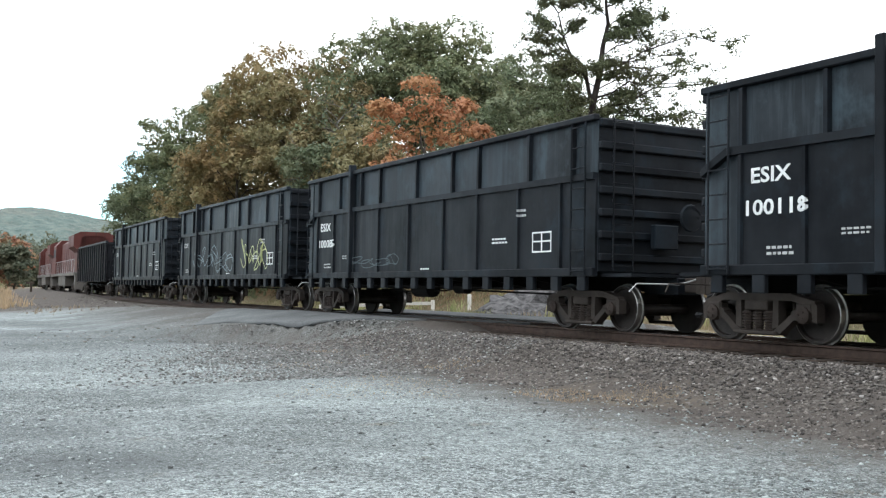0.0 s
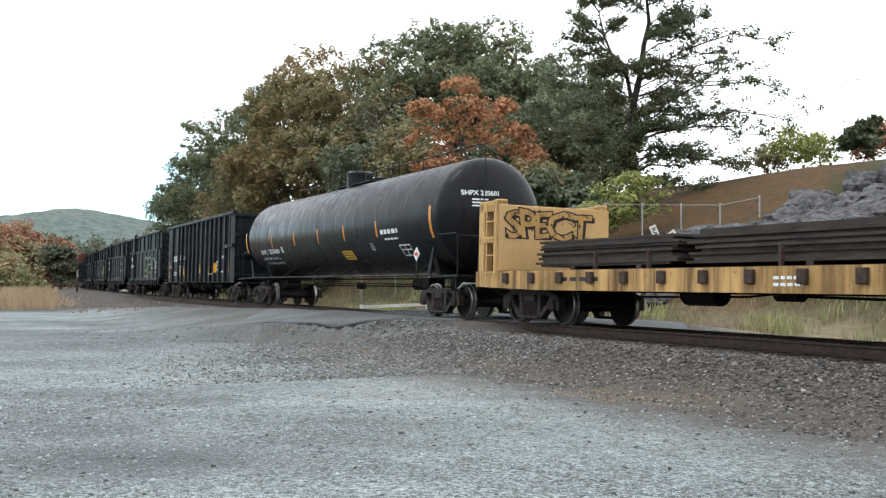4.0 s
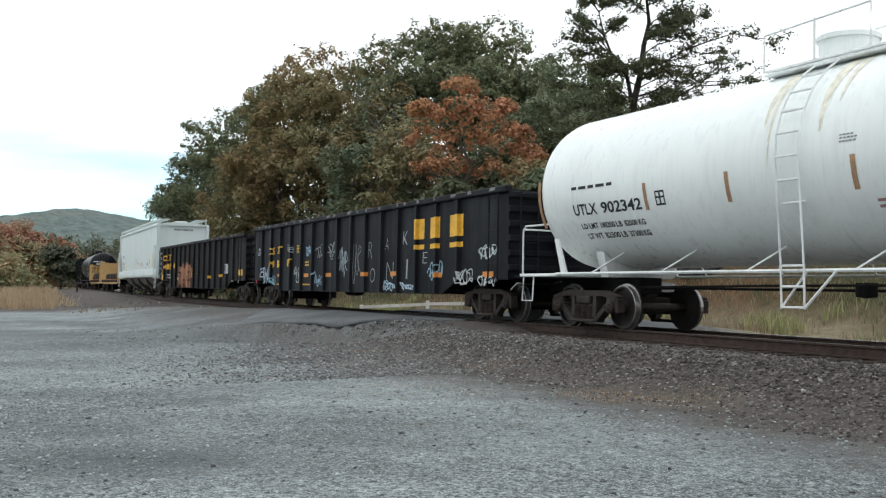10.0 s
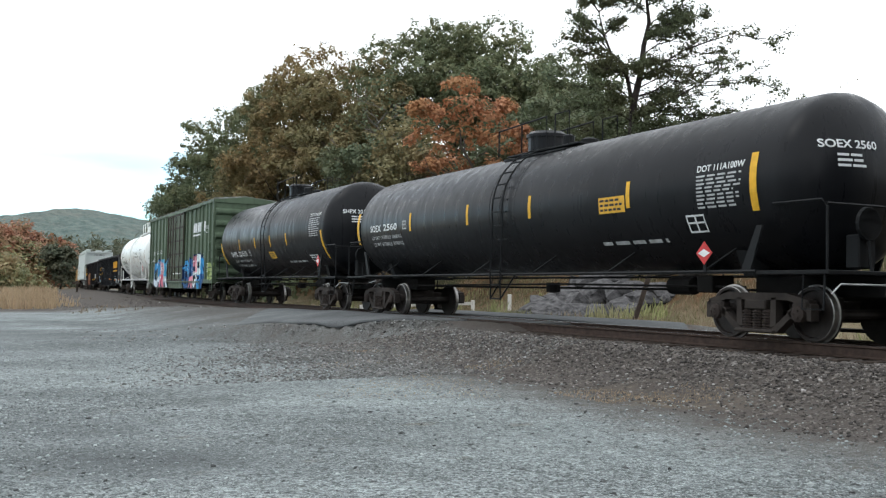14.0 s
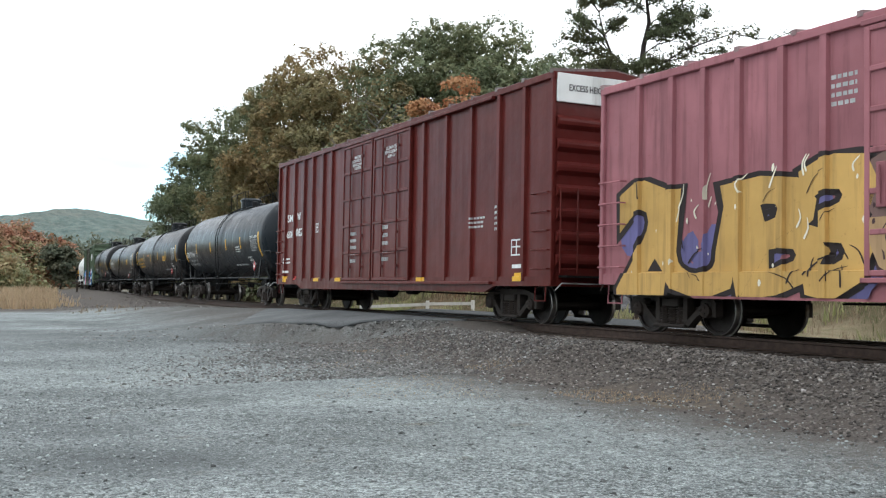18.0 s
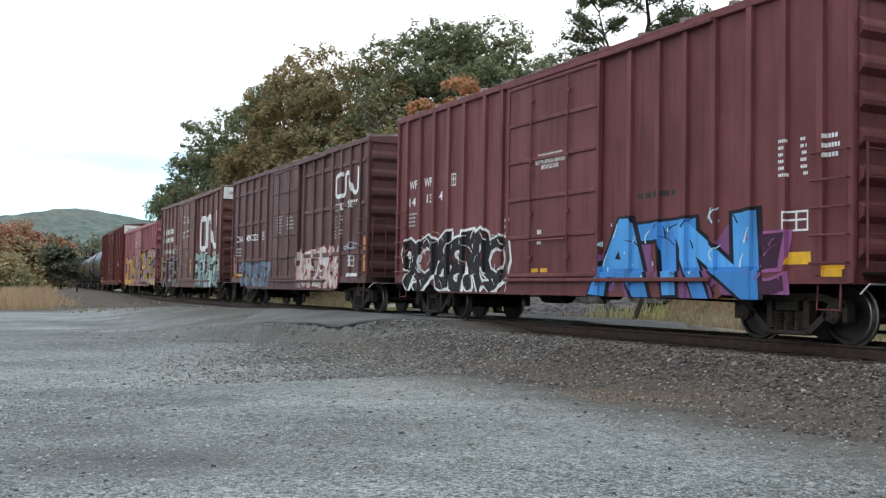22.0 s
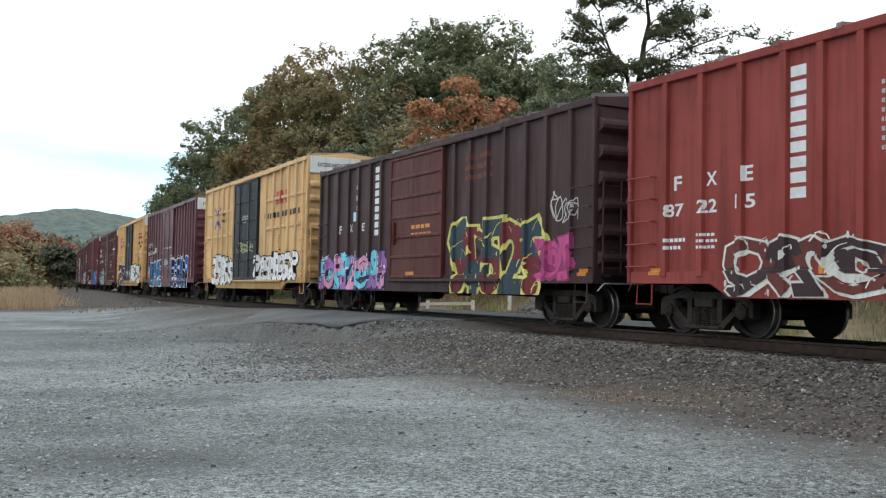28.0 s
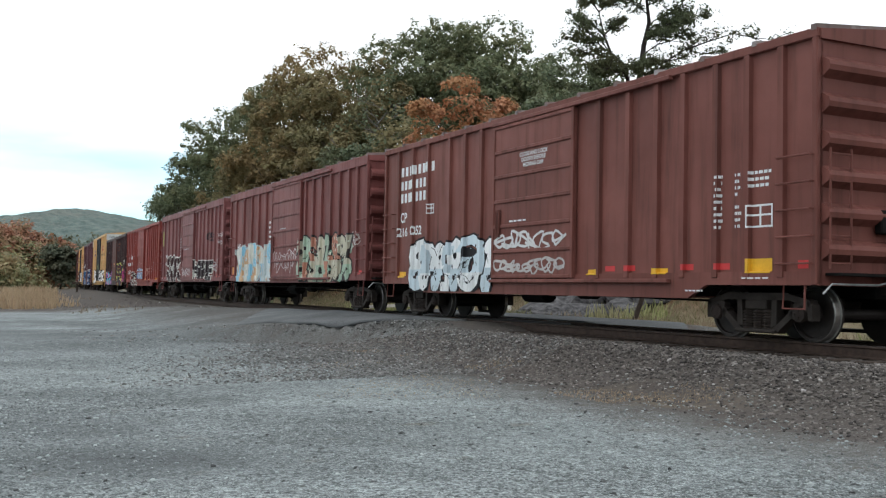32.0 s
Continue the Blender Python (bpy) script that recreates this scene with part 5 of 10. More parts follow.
def mural(side, parent, u0, u1, z0, z1, n, seed, fill, line, back=None, hi=None, thick=0.3, label="bold spray-painted graffiti with outlined letters", word=""):
    """A large sprayed piece: cloud behind, drop shadow, outline, fill, fading and shine."""
    keep = lambda ps: [q for q in (clip(p, 1, z0, z1 + 0.12) for p in ps) if len(q) > 2]
    rng = random.Random(seed)
    hh = z1 - z0
    n, polys = forms(word, n, u0, u1, z0, z1, seed)
    body = 0.012 + 0.085 * thick
    rim = body + 0.034
    root = None
    if back:
        cl = []
        for i in range(n * 7):
            c, r = (u0 + (u1 - u0) * rng.random(), z0 + hh * rng.uniform(0.08, 0.75)), hh * rng.uniform(0.10, 0.24)
            cl.append([(c[0] + r * rng.uniform(0.7, 1.3) * math.cos(k * 0.6283), max(z0, min(z1 + 0.12, c[1] + r * rng.uniform(0.8, 1.25) * math.sin(k * 0.6283)))) for k in range(10)])
        root = decal("graffiti", keep(cl), side, spray(*back), parent, label, 0.003, 0.00012)
    o = [p for i in range(n) for p in polys(i, rim) + polys(i, body + 0.01, 0.07, -0.05)]
    a = decal("graffiti" if not root else "outline", keep(o), side, spray(*line), root or parent, "" if root else label, 0.008, 0.0001)
    root = root or a
    fills = fill if isinstance(fill[0], tuple) else (fill,)
    for j, fc in enumerate(fills):
        f = [p for i in range(n) if i % len(fills) == j for p in polys(i, body)]
        if not f:
            continue
        decal("paint_fill", keep(f), side, spray(*fc), root, "", 0.0125, 0.0001)
        if len(fills) > 1:
            # lower parts fade into the next colour
            cut = z0 + hh * rng.uniform(0.34, 0.5)
            decal("paint_shade", [q for q in (clip(p, 1, z0, cut) for p in f) if len(q) > 2], side, spray(*fills[(j + 1) % len(fills)]), root, "", 0.0165, 0.0001)
    cracks = []
    for i in range(n * 4):
        c, l = (rng.uniform(u0, u1), rng.uniform(z0, z1 - 0.1 * hh)), rng.uniform(0.12, 0.4) * hh
        d = rng.uniform(-1.2, 1.2)
        cracks += stroke(curve([c, (c[0] + 0.4 * d * l, c[1] + 0.35 * l), (c[0] + d * l, c[1] + 0.5 * l)], 3), rng.uniform(0.015, 0.04), 0.7)
    decal("inner_line", keep(cracks), side, spray(*line), root, "", 0.019, 0.0001)
    marks = []
    for i in range(n * 4):
        c, r = (rng.uniform(u0, u1), rng.uniform(z0 + 0.05 * hh, z1)), rng.uniform(0.01, 0.035)
        marks.append([(c[0] + r * math.cos(k * 1.047), c[1] + r * rng.uniform(1, 2.5) * math.sin(k * 1.047)) for k in range(6)])
    if hi:
        for i in range(n * 3):
            c, l = (rng.uniform(u0, u1), rng.uniform(z0 + 0.35 * hh, z1 - 0.05 * hh)), rng.uniform(0.08, 0.22) * hh
            marks += stroke(curve([(c[0], c[1]), (c[0] + rng.uniform(-0.3, 0.3) * l, c[1] + 0.5 * l), (c[0] + rng.uniform(0.1, 0.6) * l, c[1] + l)], 3), 0.04, 0.6)
    decal("shine" if hi else "paint_dots", keep(marks), side, spray(*(hi or line)), root, "", 0.021, 0.0001)
    return root


def tag(side, parent, u0, u1, z0, z1, n, seed, colour, w=0.04, label="thin scrawled graffiti tag"):
    """A quick scrawl in one thin running line."""
    return decal("graffiti_tag", stroke(scrawl(u0, u1, z0, z1, n, seed), w * 0.62, 0.2), side, spray(*colour), parent, label, 0.004, 0.0001)


# ---------------------------------------------------------------- running gear
WHEEL_R = 0.4191
SPIN = []
_ax = Mesh()
for sy in (1, -1):
    P = [(0.68, 0.09), (0.68, 0.455), (0.715, 0.45), (0.722, WHEEL_R), (0.812, WHEEL_R - 0.003), (0.82, WHEEL_R - 0.018), (0.82, 0.36), (0.775, 0.345), (0.765, 0.14), (0.83, 0.12), (0.83, 0.05)]
    _ax.lathe([(sy * a, r) for a, r in P], "y", (0, 0, 0), 28)
_ax.lathe([(-1.0, 0.07), (-0.7, 0.085), (0.7, 0.085), (1.0, 0.07)], "y", (0, 0, 0), 12)
AXLE = _ax.data("wheelset")
fix_normals(AXLE)
AXLE.materials.append(STEEL)
AXLE.materials.append(TREAD)
for f in AXLE.polygons:
    c = f.center
    if math.hypot(c.x, c.z) > WHEEL_R - 0.014 and abs(c.y) > 0.716:
        f.material_index = 1
_rm = Mesh()
for sy in (1, -1):
    n_ = 28
    for k in range(n_):
        a, b = 2 * math.pi * k / n_, 2 * math.pi * (k + 1) / n_
        _rm.poly([(r * math.sin(t), sy * y_, r * math.cos(t)) for r, y_, t in ((WHEEL_R - 0.006, 0.8215, a), (WHEEL_R - 0.030, 0.8222, a), (WHEEL_R - 0.030, 0.8222, b), (WHEEL_R - 0.006, 0.8215, b))])
RIM = _rm.data("rim_face")
RIM.materials.append(plain("rim_wear", (0.16, 0.15, 0.14), 0.45, 0.5, 0.35))
_sf = Mesh()


def side_frame_mesh():
    """A cast side frame: top chord, diagonals, columns, spring seat and pedestals."""
    m = Mesh()
    y0, y1 = 0.93, 1.09
    bar = lambda pts: m.prism(pts, "y", y0, y1)
    bar([(-1.08, 0.52), (-1.08, 0.62), (-0.62, 0.73), (0.62, 0.73), (1.08, 0.62), (1.08, 0.52), (0.66, 0.62), (-0.66, 0.62)])
    for s in (1, -1):
        bar([(s * 0.84, 0.56), (s * 1.0, 0.58), (s * 0.44, 0.13), (s * 0.30, 0.16)])
        bar([(s * 0.30, 0.2), (s * 0.42, 0.24), (s * 0.42, 0.66), (s * 0.32, 0.66)])
        m.box(s * 0.889 - 0.15, s * 0.889 + 0.15, y0 - 0.02, y1 + 0.01, 0.44, 0.60, 0.03)
        m.prism([(s * 1.02, 0.62), (s * 1.12, 0.56), (s * 1.12, 0.32), (s * 1.04, 0.32)], "y", y0, y1)
        m.prism([(s * 0.74, 0.5), (s * 0.78, 0.34), (s * 0.70, 0.34), (s * 0.66, 0.46)], "y", y0, y1)
    m.box(-0.42, 0.42, y0 - 0.06, y1 + 0.07, 0.11, 0.17, 0.02)
    return m


_sf = side_frame_mesh()
SIDE_L = _sf.data("side_frame")
fix_normals(SIDE_L)
SIDE_L.materials.append(IRON)
_sr = Mesh()
_sr.v, _sr.f = [(a, -b, c) for a, b, c in _sf.v], [f[::-1] for f in _sf.f]
SIDE_R = _sr.data("side_frame")
fix_normals(SIDE_R)
SIDE_R.materials.append(IRON)
_sp = Mesh()
_pr = [(0.17, 0.06)]
for k in range(7):
    z = 0.185 + k * 0.042
    _pr += [(z - 0.016, 0.072), (z - 0.010, 0.1), (z + 0.010, 0.1), (z + 0.016, 0.072)]
_sp.lathe(_pr + [(0.47, 0.06)], "z", (0, 1.03, 0), 7)
SPRINGS = _sp.data("spring")
fix_normals(SPRINGS)
SPRINGS.materials.append(IRONRED)
_bo = Mesh()
_bo.box(-0.23, 0.23, -1.12, 1.12, 0.47, 0.62, 0.02)
_bo.box(-0.3, 0.3, -0.5, 0.5, 0.4, 0.68, 0.02)
for sx in (1, -1):
    _bo.box(sx * 0.42 - 0.05, sx * 0.42 + 0.05, -0.85, 0.85, 0.28, 0.4, 0.01)
    for sy in (1, -1):
        _bo.box(sx * 0.45 - 0.02, sx * 0.45 + 0.03, sy * 0.755 - 0.06, sy * 0.755 + 0.06, 0.28, 0.58, 0.01)
BOLSTER = _bo.data("bolster")
fix_normals(BOLSTER)
BOLSTER.materials.append(IRON)
_be = Mesh()
_be.lathe([(1.05, 0.08), (1.05, 0.125), (1.13, 0.12), (1.15, 0.07), (1.16, 0.0)], "y", (0, 0, 0), 14)
for k in range(3):
    a = k * 2.094
    _be.lathe([(1.14, 0.02), (1.165, 0.018)], "y", (0.055 * math.cos(a), 0, 0.055 * math.sin(a)), 6)
BEARING = _be.data("bearing_cap")
fix_normals(BEARING)
BEARING.materials.append(IRONRED)


def truck(parent, x):
    """A two-axle freight bogie under a wagon."""
    b = part("bogie", BOLSTER, IRON, parent, "dusty cast-steel freight bogie")
    b.matrix_basis = pose(x, 0, 0)
    part("side_frame", SIDE_L, IRON, b)
    part("side_frame", SIDE_R, IRON, b)
    for xx in (-0.21, 0.0, 0.21):
        part("spring", SPRINGS, IRONRED, b).matrix_basis = pose(xx, 0, 0)
    for sx in (0.889, -0.889):
        w = part("wheelset", AXLE, STEEL, b, "steel wheel pair on its axle")
        w.matrix_parent_inverse = Matrix.Translation((sx, 0, WHEEL_R))
        SPIN.append(w)
        c = part("bearing_cap", BEARING, IRONRED, b)
        c.matrix_basis = pose(sx, 0, WHEEL_R)
    return b


_cp = Mesh()
_cp.box(-0.35, 0.42, -0.09, 0.09, 0.72, 0.98, 0.02)
_cp.prism([(0.36, -0.16), (0.62, -0.2), (0.66, -0.06), (0.5, -0.02), (0.5, 0.06), (0.66, 0.1), (0.6, 0.2), (0.36, 0.18)], "z", 0.7, 1.0)
COUPLER = _cp.data("coupler")
fix_normals(COUPLER)
COUPLER.materials.append(IRON)
_ho = Mesh()
_ho.tube([(0.1, 0.28, 0.72), (0.3, 0.27, 0.66), (0.42, 0.2, 0.48), (0.56, 0.1, 0.36), (0.72, 0.06, 0.34)], 0.026, 6)
_ho.lathe([(-0.05, 0.04), (0.05, 0.045)], "x", (0.74, 0.06, 0.34), 8)
HOSE = _ho.data("brake_hose")
fix_normals(HOSE)
HOSE.materials.append(INK)


def ends_gear(parent, L, lever=True):
    """Couplers, brake hoses and uncoupling levers at both ends."""
    for s in (1, -1):
        c = part("coupler", COUPLER, IRON, parent)
        h = part("brake_hose", HOSE, INK, parent)
        turn = Matrix.Rotation(0 if s > 0 else math.pi, 4, "Z")
        c.matrix_basis = Matrix.Translation((s * (L / 2 - 0.05), 0, 0)) @ turn
        h.matrix_basis = Matrix.Translation((s * (L / 2 - 0.02), 0, 0)) @ turn
        if lever:
            m = Mesh()
            m.tube([(s * (L / 2 + 0.05), 1.42, 0.72), (s * (L / 2 + 0.1), 1.3, 0.86), (s * (L / 2 + 0.12), 0.4, 0.86), (s * (L / 2 + 0.3), 0.15, 0.95)], 0.014, 5)
            part("uncoupling_lever", m, DULLW if s < 0 else IRON, parent)


def ladder(parent, mat, x0, x1, y, z0, z1, step=0.4, on="side", rails=True, name="ladder"):
    """A rung ladder on a side (runs along x) or on an end (runs along y; then x0, x1 are y)."""
    m = Mesh()
    n = int((z1 - z0) / step + 0.5)
    P = (lambda a, z: (a, y, z)) if on == "side" else (lambda a, z: (y, a, z))
    for k in range(n + 1):
        z = z0 + k * (z1 - z0) / max(1, n)
        m.tube([P(x0, z), P(x1, z)], 0.014, 5)
    if rails:
        for a in (x0, x1):
            m.tube([P(a, z0 - 0.08), P(a, z1 + 0.08)], 0.019, 5)
    return part(name, m, mat, parent)


def panel_side(L, u_posts, y, post=0.05, half=0.075, slope=0.03):
    """Side with upright hat-section posts: returns the cuts and the place function."""
    brk = []
    for u in u_posts:
        brk += [(u - half - slope, 0), (u - half, post), (u + half, post), (u + half + slope, 0)]
    us, hs = [b[0] for b in brk], [b[1] for b in brk]

    def place(u, z, lift):
        h = float(np.interp(u, us, hs)) if us else 0.0
        return (L / 2 - u, y + h + lift, z)
    return (sorted(us), [], place)


def post_mesh(z0, z1, post=0.07, half=0.06, slope=0.014):
    m = Mesh()
    m.hull([(-half - slope, 0, z0), (half + slope, 0, z0), (half, post, z0 + 0.02), (-half, post, z0 + 0.02)],
           [(-half - slope, 0, z1), (half + slope, 0, z1), (half, post, z1 - 0.02), (-half, post, z1 - 0.02)])
    me = m.data("side_post")
    fix_normals(me)
    return me


# ---------------------------------------------------------------- wagons
TRAIN = []          # (thing, s of its middle at 19 s, length)
WAGONS = "wagons of the freight train"


def wagon(name, label, lead, L, category="freight wagon"):
    t = thing(name, label, category, WAGONS)
    TRAIN.append((t, lead - L / 2, L))
    return t


def underframe(parent, L, z=0.95, mat=BLACKU):
    m = Mesh()
    m.box(-L / 2 + 0.1, L / 2 - 0.1, -0.2, 0.2, z - 0.32, z, 0.01)
    n = 7
    for i in range(n):
        x = -L / 2 + 2.6 + i * (L - 5.2) / (n - 1)
        m.prism([(-1.36, z), (1.36, z), (1.36, z - 0.12), (0.25, z - 0.3), (-0.25, z - 0.3), (-1.36, z - 0.12)], "x", x - 0.05, x + 0.05)
    part("underframe", m, mat, parent, "black steel underframe")
    m = Mesh()
    m.lathe([(-0.45, 0.02), (-0.42, 0.2), (0.42, 0.2), (0.45, 0.02)], "x", (0.8, 0.75, z - 0.33), 12)
    part("air_reservoir", m, mat, parent, smooth=False)
    m = Mesh()
    m.lathe([(-0.3, 0.02), (-0.28, 0.13), (0.2, 0.13), (0.22, 0.02)], "x", (-1.2, 0.85, z - 0.3), 10)
    m.tube([(-1.0, 0.85, z - 0.3), (-0.3, 0.8, z - 0.36), (2.9, 0.55, z - 0.4)], 0.02, 5)
    m.tube([(-1.4, 0.8, z - 0.34), (-L / 2 + 3.0, 0.5, z - 0.4)], 0.022, 5)
    m.tube([(L / 2 - 2.6, 1.2, z - 0.24), (-L / 2 + 2.6, 1.2, z - 0.3)], 0.018, 5)
    part("brake_rigging", m, mat, parent)


def boxcar(name, label, lead, L, top, colour, posts, doors, texts=(), murals=(), style="posts", sill=(0.86, 0.62, 2.6, 2.7), white=0.0, inset=1.58,
           door_colour=None, stripes=(), grey_roof=0.0, rails=(), rough=0.5, ladder_to=2.7, plug=True, gold_sill=None, eave_band=0.0, spec=0.13, grime=0.5, coat=0.0, rib_colour=None):
    t = wagon(name, label, lead, L)
    colour = tuple(k * c for k, c in zip((0.95, 0.99, 1.08), colour))
    mat = paint(name + "_paint", colour, rough, grime, spec=spec, fade=0.32, coat=coat, dent=0.09 if coat else 0.035)
    dmat = paint(name + "_door_paint", tuple(0.8 * c for c in door_colour), rough) if door_colour else mat
    rmat = paint(name + "_rib_paint", rib_colour, 0.6, 0.6) if rib_colour else dmat
    h = L / 2
    X = lambda u: h - u
    # sides
    for sy in (1, -1):
        m = Mesh()
        y0, y1 = (1.37, 1.43) if sy > 0 else (-1.43, -1.37)
        m.box(-h, h, y0, y1, sill[0] + 0.04, top - 0.02)
        part("side_wall", m, mat, t)
        m = Mesh()
        ys = (1.40, 1.478) if sy > 0 else (-1.478, -1.40)
        za, zb, ua, ub = sill
        m.prism([(-h, za), (-h, za + 0.2), (h, za + 0.2), (h, za), (X(ua - 0.45), za), (X(ua), zb), (X(L - ub), zb), (X(L - ub + 0.45), za)], "y", *ys)
        part("side_sill", m, gold_sill or mat, t)
        m = Mesh()
        ys = (1.40, 1.505) if sy > 0 else (-1.505, -1.40)
        m.box(-h - 0.01, h + 0.01, *ys, top - 0.14 - eave_band, top, 0.012)
        part("top_chord", m, mat, t)
        for s in (1, -1):
            m = Mesh()
            ys = (1.36, 1.50) if sy > 0 else (-1.50, -1.36)
            m.box(s * h - 0.1 * (s > 0), s * h + 0.1 * (s < 0), *ys, sill[0], top - 0.1, 0.015)
            part("corner_post", m, mat, t)
    pm = post_mesh(sill[0] + 0.1, top - 0.1)
    pm.materials.append(mat)
    for u in posts:
        for sy in (1, -1):
            o = part("side_post", pm, mat, t)
            o.matrix_basis = Matrix.Translation((X(u), sy * 1.429, 0)) @ (Matrix.Identity(4) if sy > 0 else Matrix.Rotation(math.pi, 4, "Z"))
    cells = [0.1] + list(posts) + [L - 0.1]
    for z in rails:
        for a, b in zip(cells, cells[1:]):
            if not any(a < (d0 + d1) / 2 < b for d0, d1 in doors) and not any(d0 - 0.1 < (a + b) / 2 < d1 + 0.1 for d0, d1 in doors):
                m = Mesh()
                m.box(X(b) + 0.1, X(a) - 0.1, 1.429, 1.48, z - 0.06, z + 0.06, 0.012)
                part("side_rail", m, mat, t)
    # doors
    for d0, d1 in doors:
        m = Mesh()
        zb, zt = sill[0] + 0.12, top - 0.2
        m.box(X(d1), X(d0), 1.432, 1.52, zb, zt, 0.02)
        door = part("door", m, dmat, t, "sliding steel door")
        for xa in (X(d1), X(d0) - 0.09):
            m = Mesh()
            m.box(xa, xa + 0.09, 1.5, 1.545, zb, zt, 0.01)
            part("door_edge", m, rmat, door)
        nz = 5 if plug else 6
        for k in range(nz + 1):
            m = Mesh()
            z = zb + 0.04 + (zt - zb - 0.08) * k / nz
            m.box(X(d1) + 0.09, X(d0) - 0.09, 1.515, 1.55, z - 0.04, z + 0.04, 0.012)
            part("door_rib", m, rmat, door)
        m = Mesh()
        if plug:
            for f in (0.3, 0.7):
                x = X(d0 + (d1 - d0) * f)
                m.tube([(x, 1.565, zb + 0.1), (x, 1.565, zt - 0.1)], 0.022, 6)
                for z in (zb + 0.4, zb + 1.3, zb + 2.4, zt - 0.4):
                    m.box(x - 0.06, x + 0.06, 1.535, 1.58, z - 0.04, z + 0.04, 0.008)
            m.tube([(X(d0 + 0.3 * (d1 - d0)), 1.6, zb + 0.75), (X(d0 + 0.7 * (d1 - d0)), 1.6, zb + 0.75)], 0.02, 6)
            part("lock_rod", m, rmat, door)
        else:
            x = X(d0 + 0.3)
            m.box(x - 0.08, x + 0.08, 1.535, 1.58, zb + 0.9, zb + 1.5, 0.01)
            m.tube([(x, 1.6, zb + 0.95), (x, 1.61, zb + 1.45)], 0.018, 6)
            part("door_handle", m, rmat, door)
    if doors:
        d0, d1 = min(d[0] for d in doors), max(d[1] for d in doors)
        m = Mesh()
        w = d1 - d0
        m.box(X(min(L - 0.3, d1 + w * 0.9)), X(d0) + 0.05, 1.46, 1.57, sill[0] + 0.03, sill[0] + 0.10, 0.01)
        part("door_track", m, mat, t)
        m = Mesh()
        m.box(X(min(L - 0.3, d1 + w * 0.9)), X(d0) + 0.05, 1.46, 1.56, top - 0.19, top - 0.11, 0.01)
        part("door_hanger_rail", m, mat, t)
    # ends
    for s in (1, -1):
        m = Mesh()
        prof = [(0.0, sill[0])]
        n, q = (7, 0.62) if top > 4.9 else (6, 1.0)
        zt = top - (white or 0.12)
        for k in range(n):
            z = 1.15 + (zt - 1.25) * k / n
            p = (zt - 1.25) / n
            prof += [(0.0, z + 0.06 * p), (0.15 * q, z + 0.24 * p), (0.165 * q, z + 0.38 * p), (0.15 * q, z + 0.5 * p), (0.0, z + 0.66 * p)]
        prof += [(0.0, top + 0.02), (-0.07, top + 0.02), (-0.07, sill[0])]
        a = [(s * (h - 0.02 + p), -1.40, z) for p, z in prof]
        b = [(s * (h - 0.02 + p), 1.40, z) for p, z in prof]
        m.hull(a, b)
        part("end_wall", m, mat, t, "corrugated steel end")
        m = Mesh()
        m.prism([(-1.45, top - 0.02), (0, top + 0.14), (1.45, top - 0.02), (1.45, top - 0.16), (-1.45, top - 0.16)], "x", s * h - 0.03 * s, s * (h + 0.035))
        part("end_cap", m, mat, t)
        if white:
            m = Mesh()
            m.box(min(s * h, s * (h + 0.05)), max(s * h, s * (h + 0.05)), -1.42, 1.42, top - white, top - 0.03, 0.01)
            part("warning_panel", m, paint(name + "_panel", (0.62, 0.64, 0.62), 0.6, 0.35), t, "white painted height-warning band")
            decal("lettering", letters("EXCESS HEIGHT CAR", 0.25, top - white * 0.62, 1.55, top - white * 0.4), ([], [], lambda u, z, lift, s=s: (s * (h + 0.05 + lift), s * (-1.4 + u), z)), INK, t)
        ladder(t, mat, 0.95, 1.36, s * (h + 0.12), 1.15, ladder_to, 0.42, "end", name="end_ladder")
        m = Mesh()
        m.box(s * h - 0.02, s * h + 0.28 * s, -1.3, 1.3, 0.98, 1.02) if s > 0 else m.box(-h - 0.28, -h + 0.02, -1.3, 1.3, 0.98, 1.02)
        part("end_platform", m, BLACKU, t)
        for k in range(5):
            m = Mesh()
            z, xa, xb = 1.15 + k * (ladder_to - 1.15) / 4, s * (h - 0.06), s * (h - 0.72)
            m.tube([(xa, 1.48, z), (xa, 1.56, z), (xb, 1.56, z), (xb, 1.43, z)], 0.016, 5)
            part("grab_iron", m, mat, t)
        m = Mesh()
        a, b = s * (h - 0.25), s * (h - 0.66)
        m.tube([(a, 1.44, 0.95), (a, 1.46, 0.5), (b, 1.46, 0.5), (b, 1.44, 0.95)], 0.018, 5)
        part("stirrup_step", m, mat, t)
    m = Mesh()
    m.lathe([(-0.02, 0.24), (0.02, 0.26), (0.02, 0.22), (-0.02, 0.22)], "x", (-h - 0.16, -0.45, 2.1), 16)
    m.tube([(-h, -0.45, 2.1), (-h - 0.18, -0.45, 2.1)], 0.03, 6)
    for k in range(4):
        a = k * 1.571
        m.tube([(-h - 0.16, -0.45, 2.1), (-h - 0.16, -0.45 + 0.23 * math.cos(a), 2.1 + 0.23 * math.sin(a))], 0.012, 4)
    part("brake_wheel", m, mat, t)
    m = Mesh()
    m.box(-h - 0.14, -h, -0.2, 0.35, 1.6, 1.95, 0.02)
    m.tube([(-h - 0.08, 0.1, 1.6), (-h - 0.08, 0.1, 1.0)], 0.02, 5)
    part("brake_gear", m, BLACKU, t)
    # roof
    m = Mesh()
    m.hull([(-h, -1.5, top - 0.02), (-h, 0, top + 0.14), (-h, 1.5, top - 0.02), (-h, 1.5, top - 0.05), (-h, -1.5, top - 0.05)],
           [(h, -1.5, top - 0.02), (h, 0, top + 0.14), (h, 1.5, top - 0.02), (h, 1.5, top - 0.05), (h, -1.5, top - 0.05)])
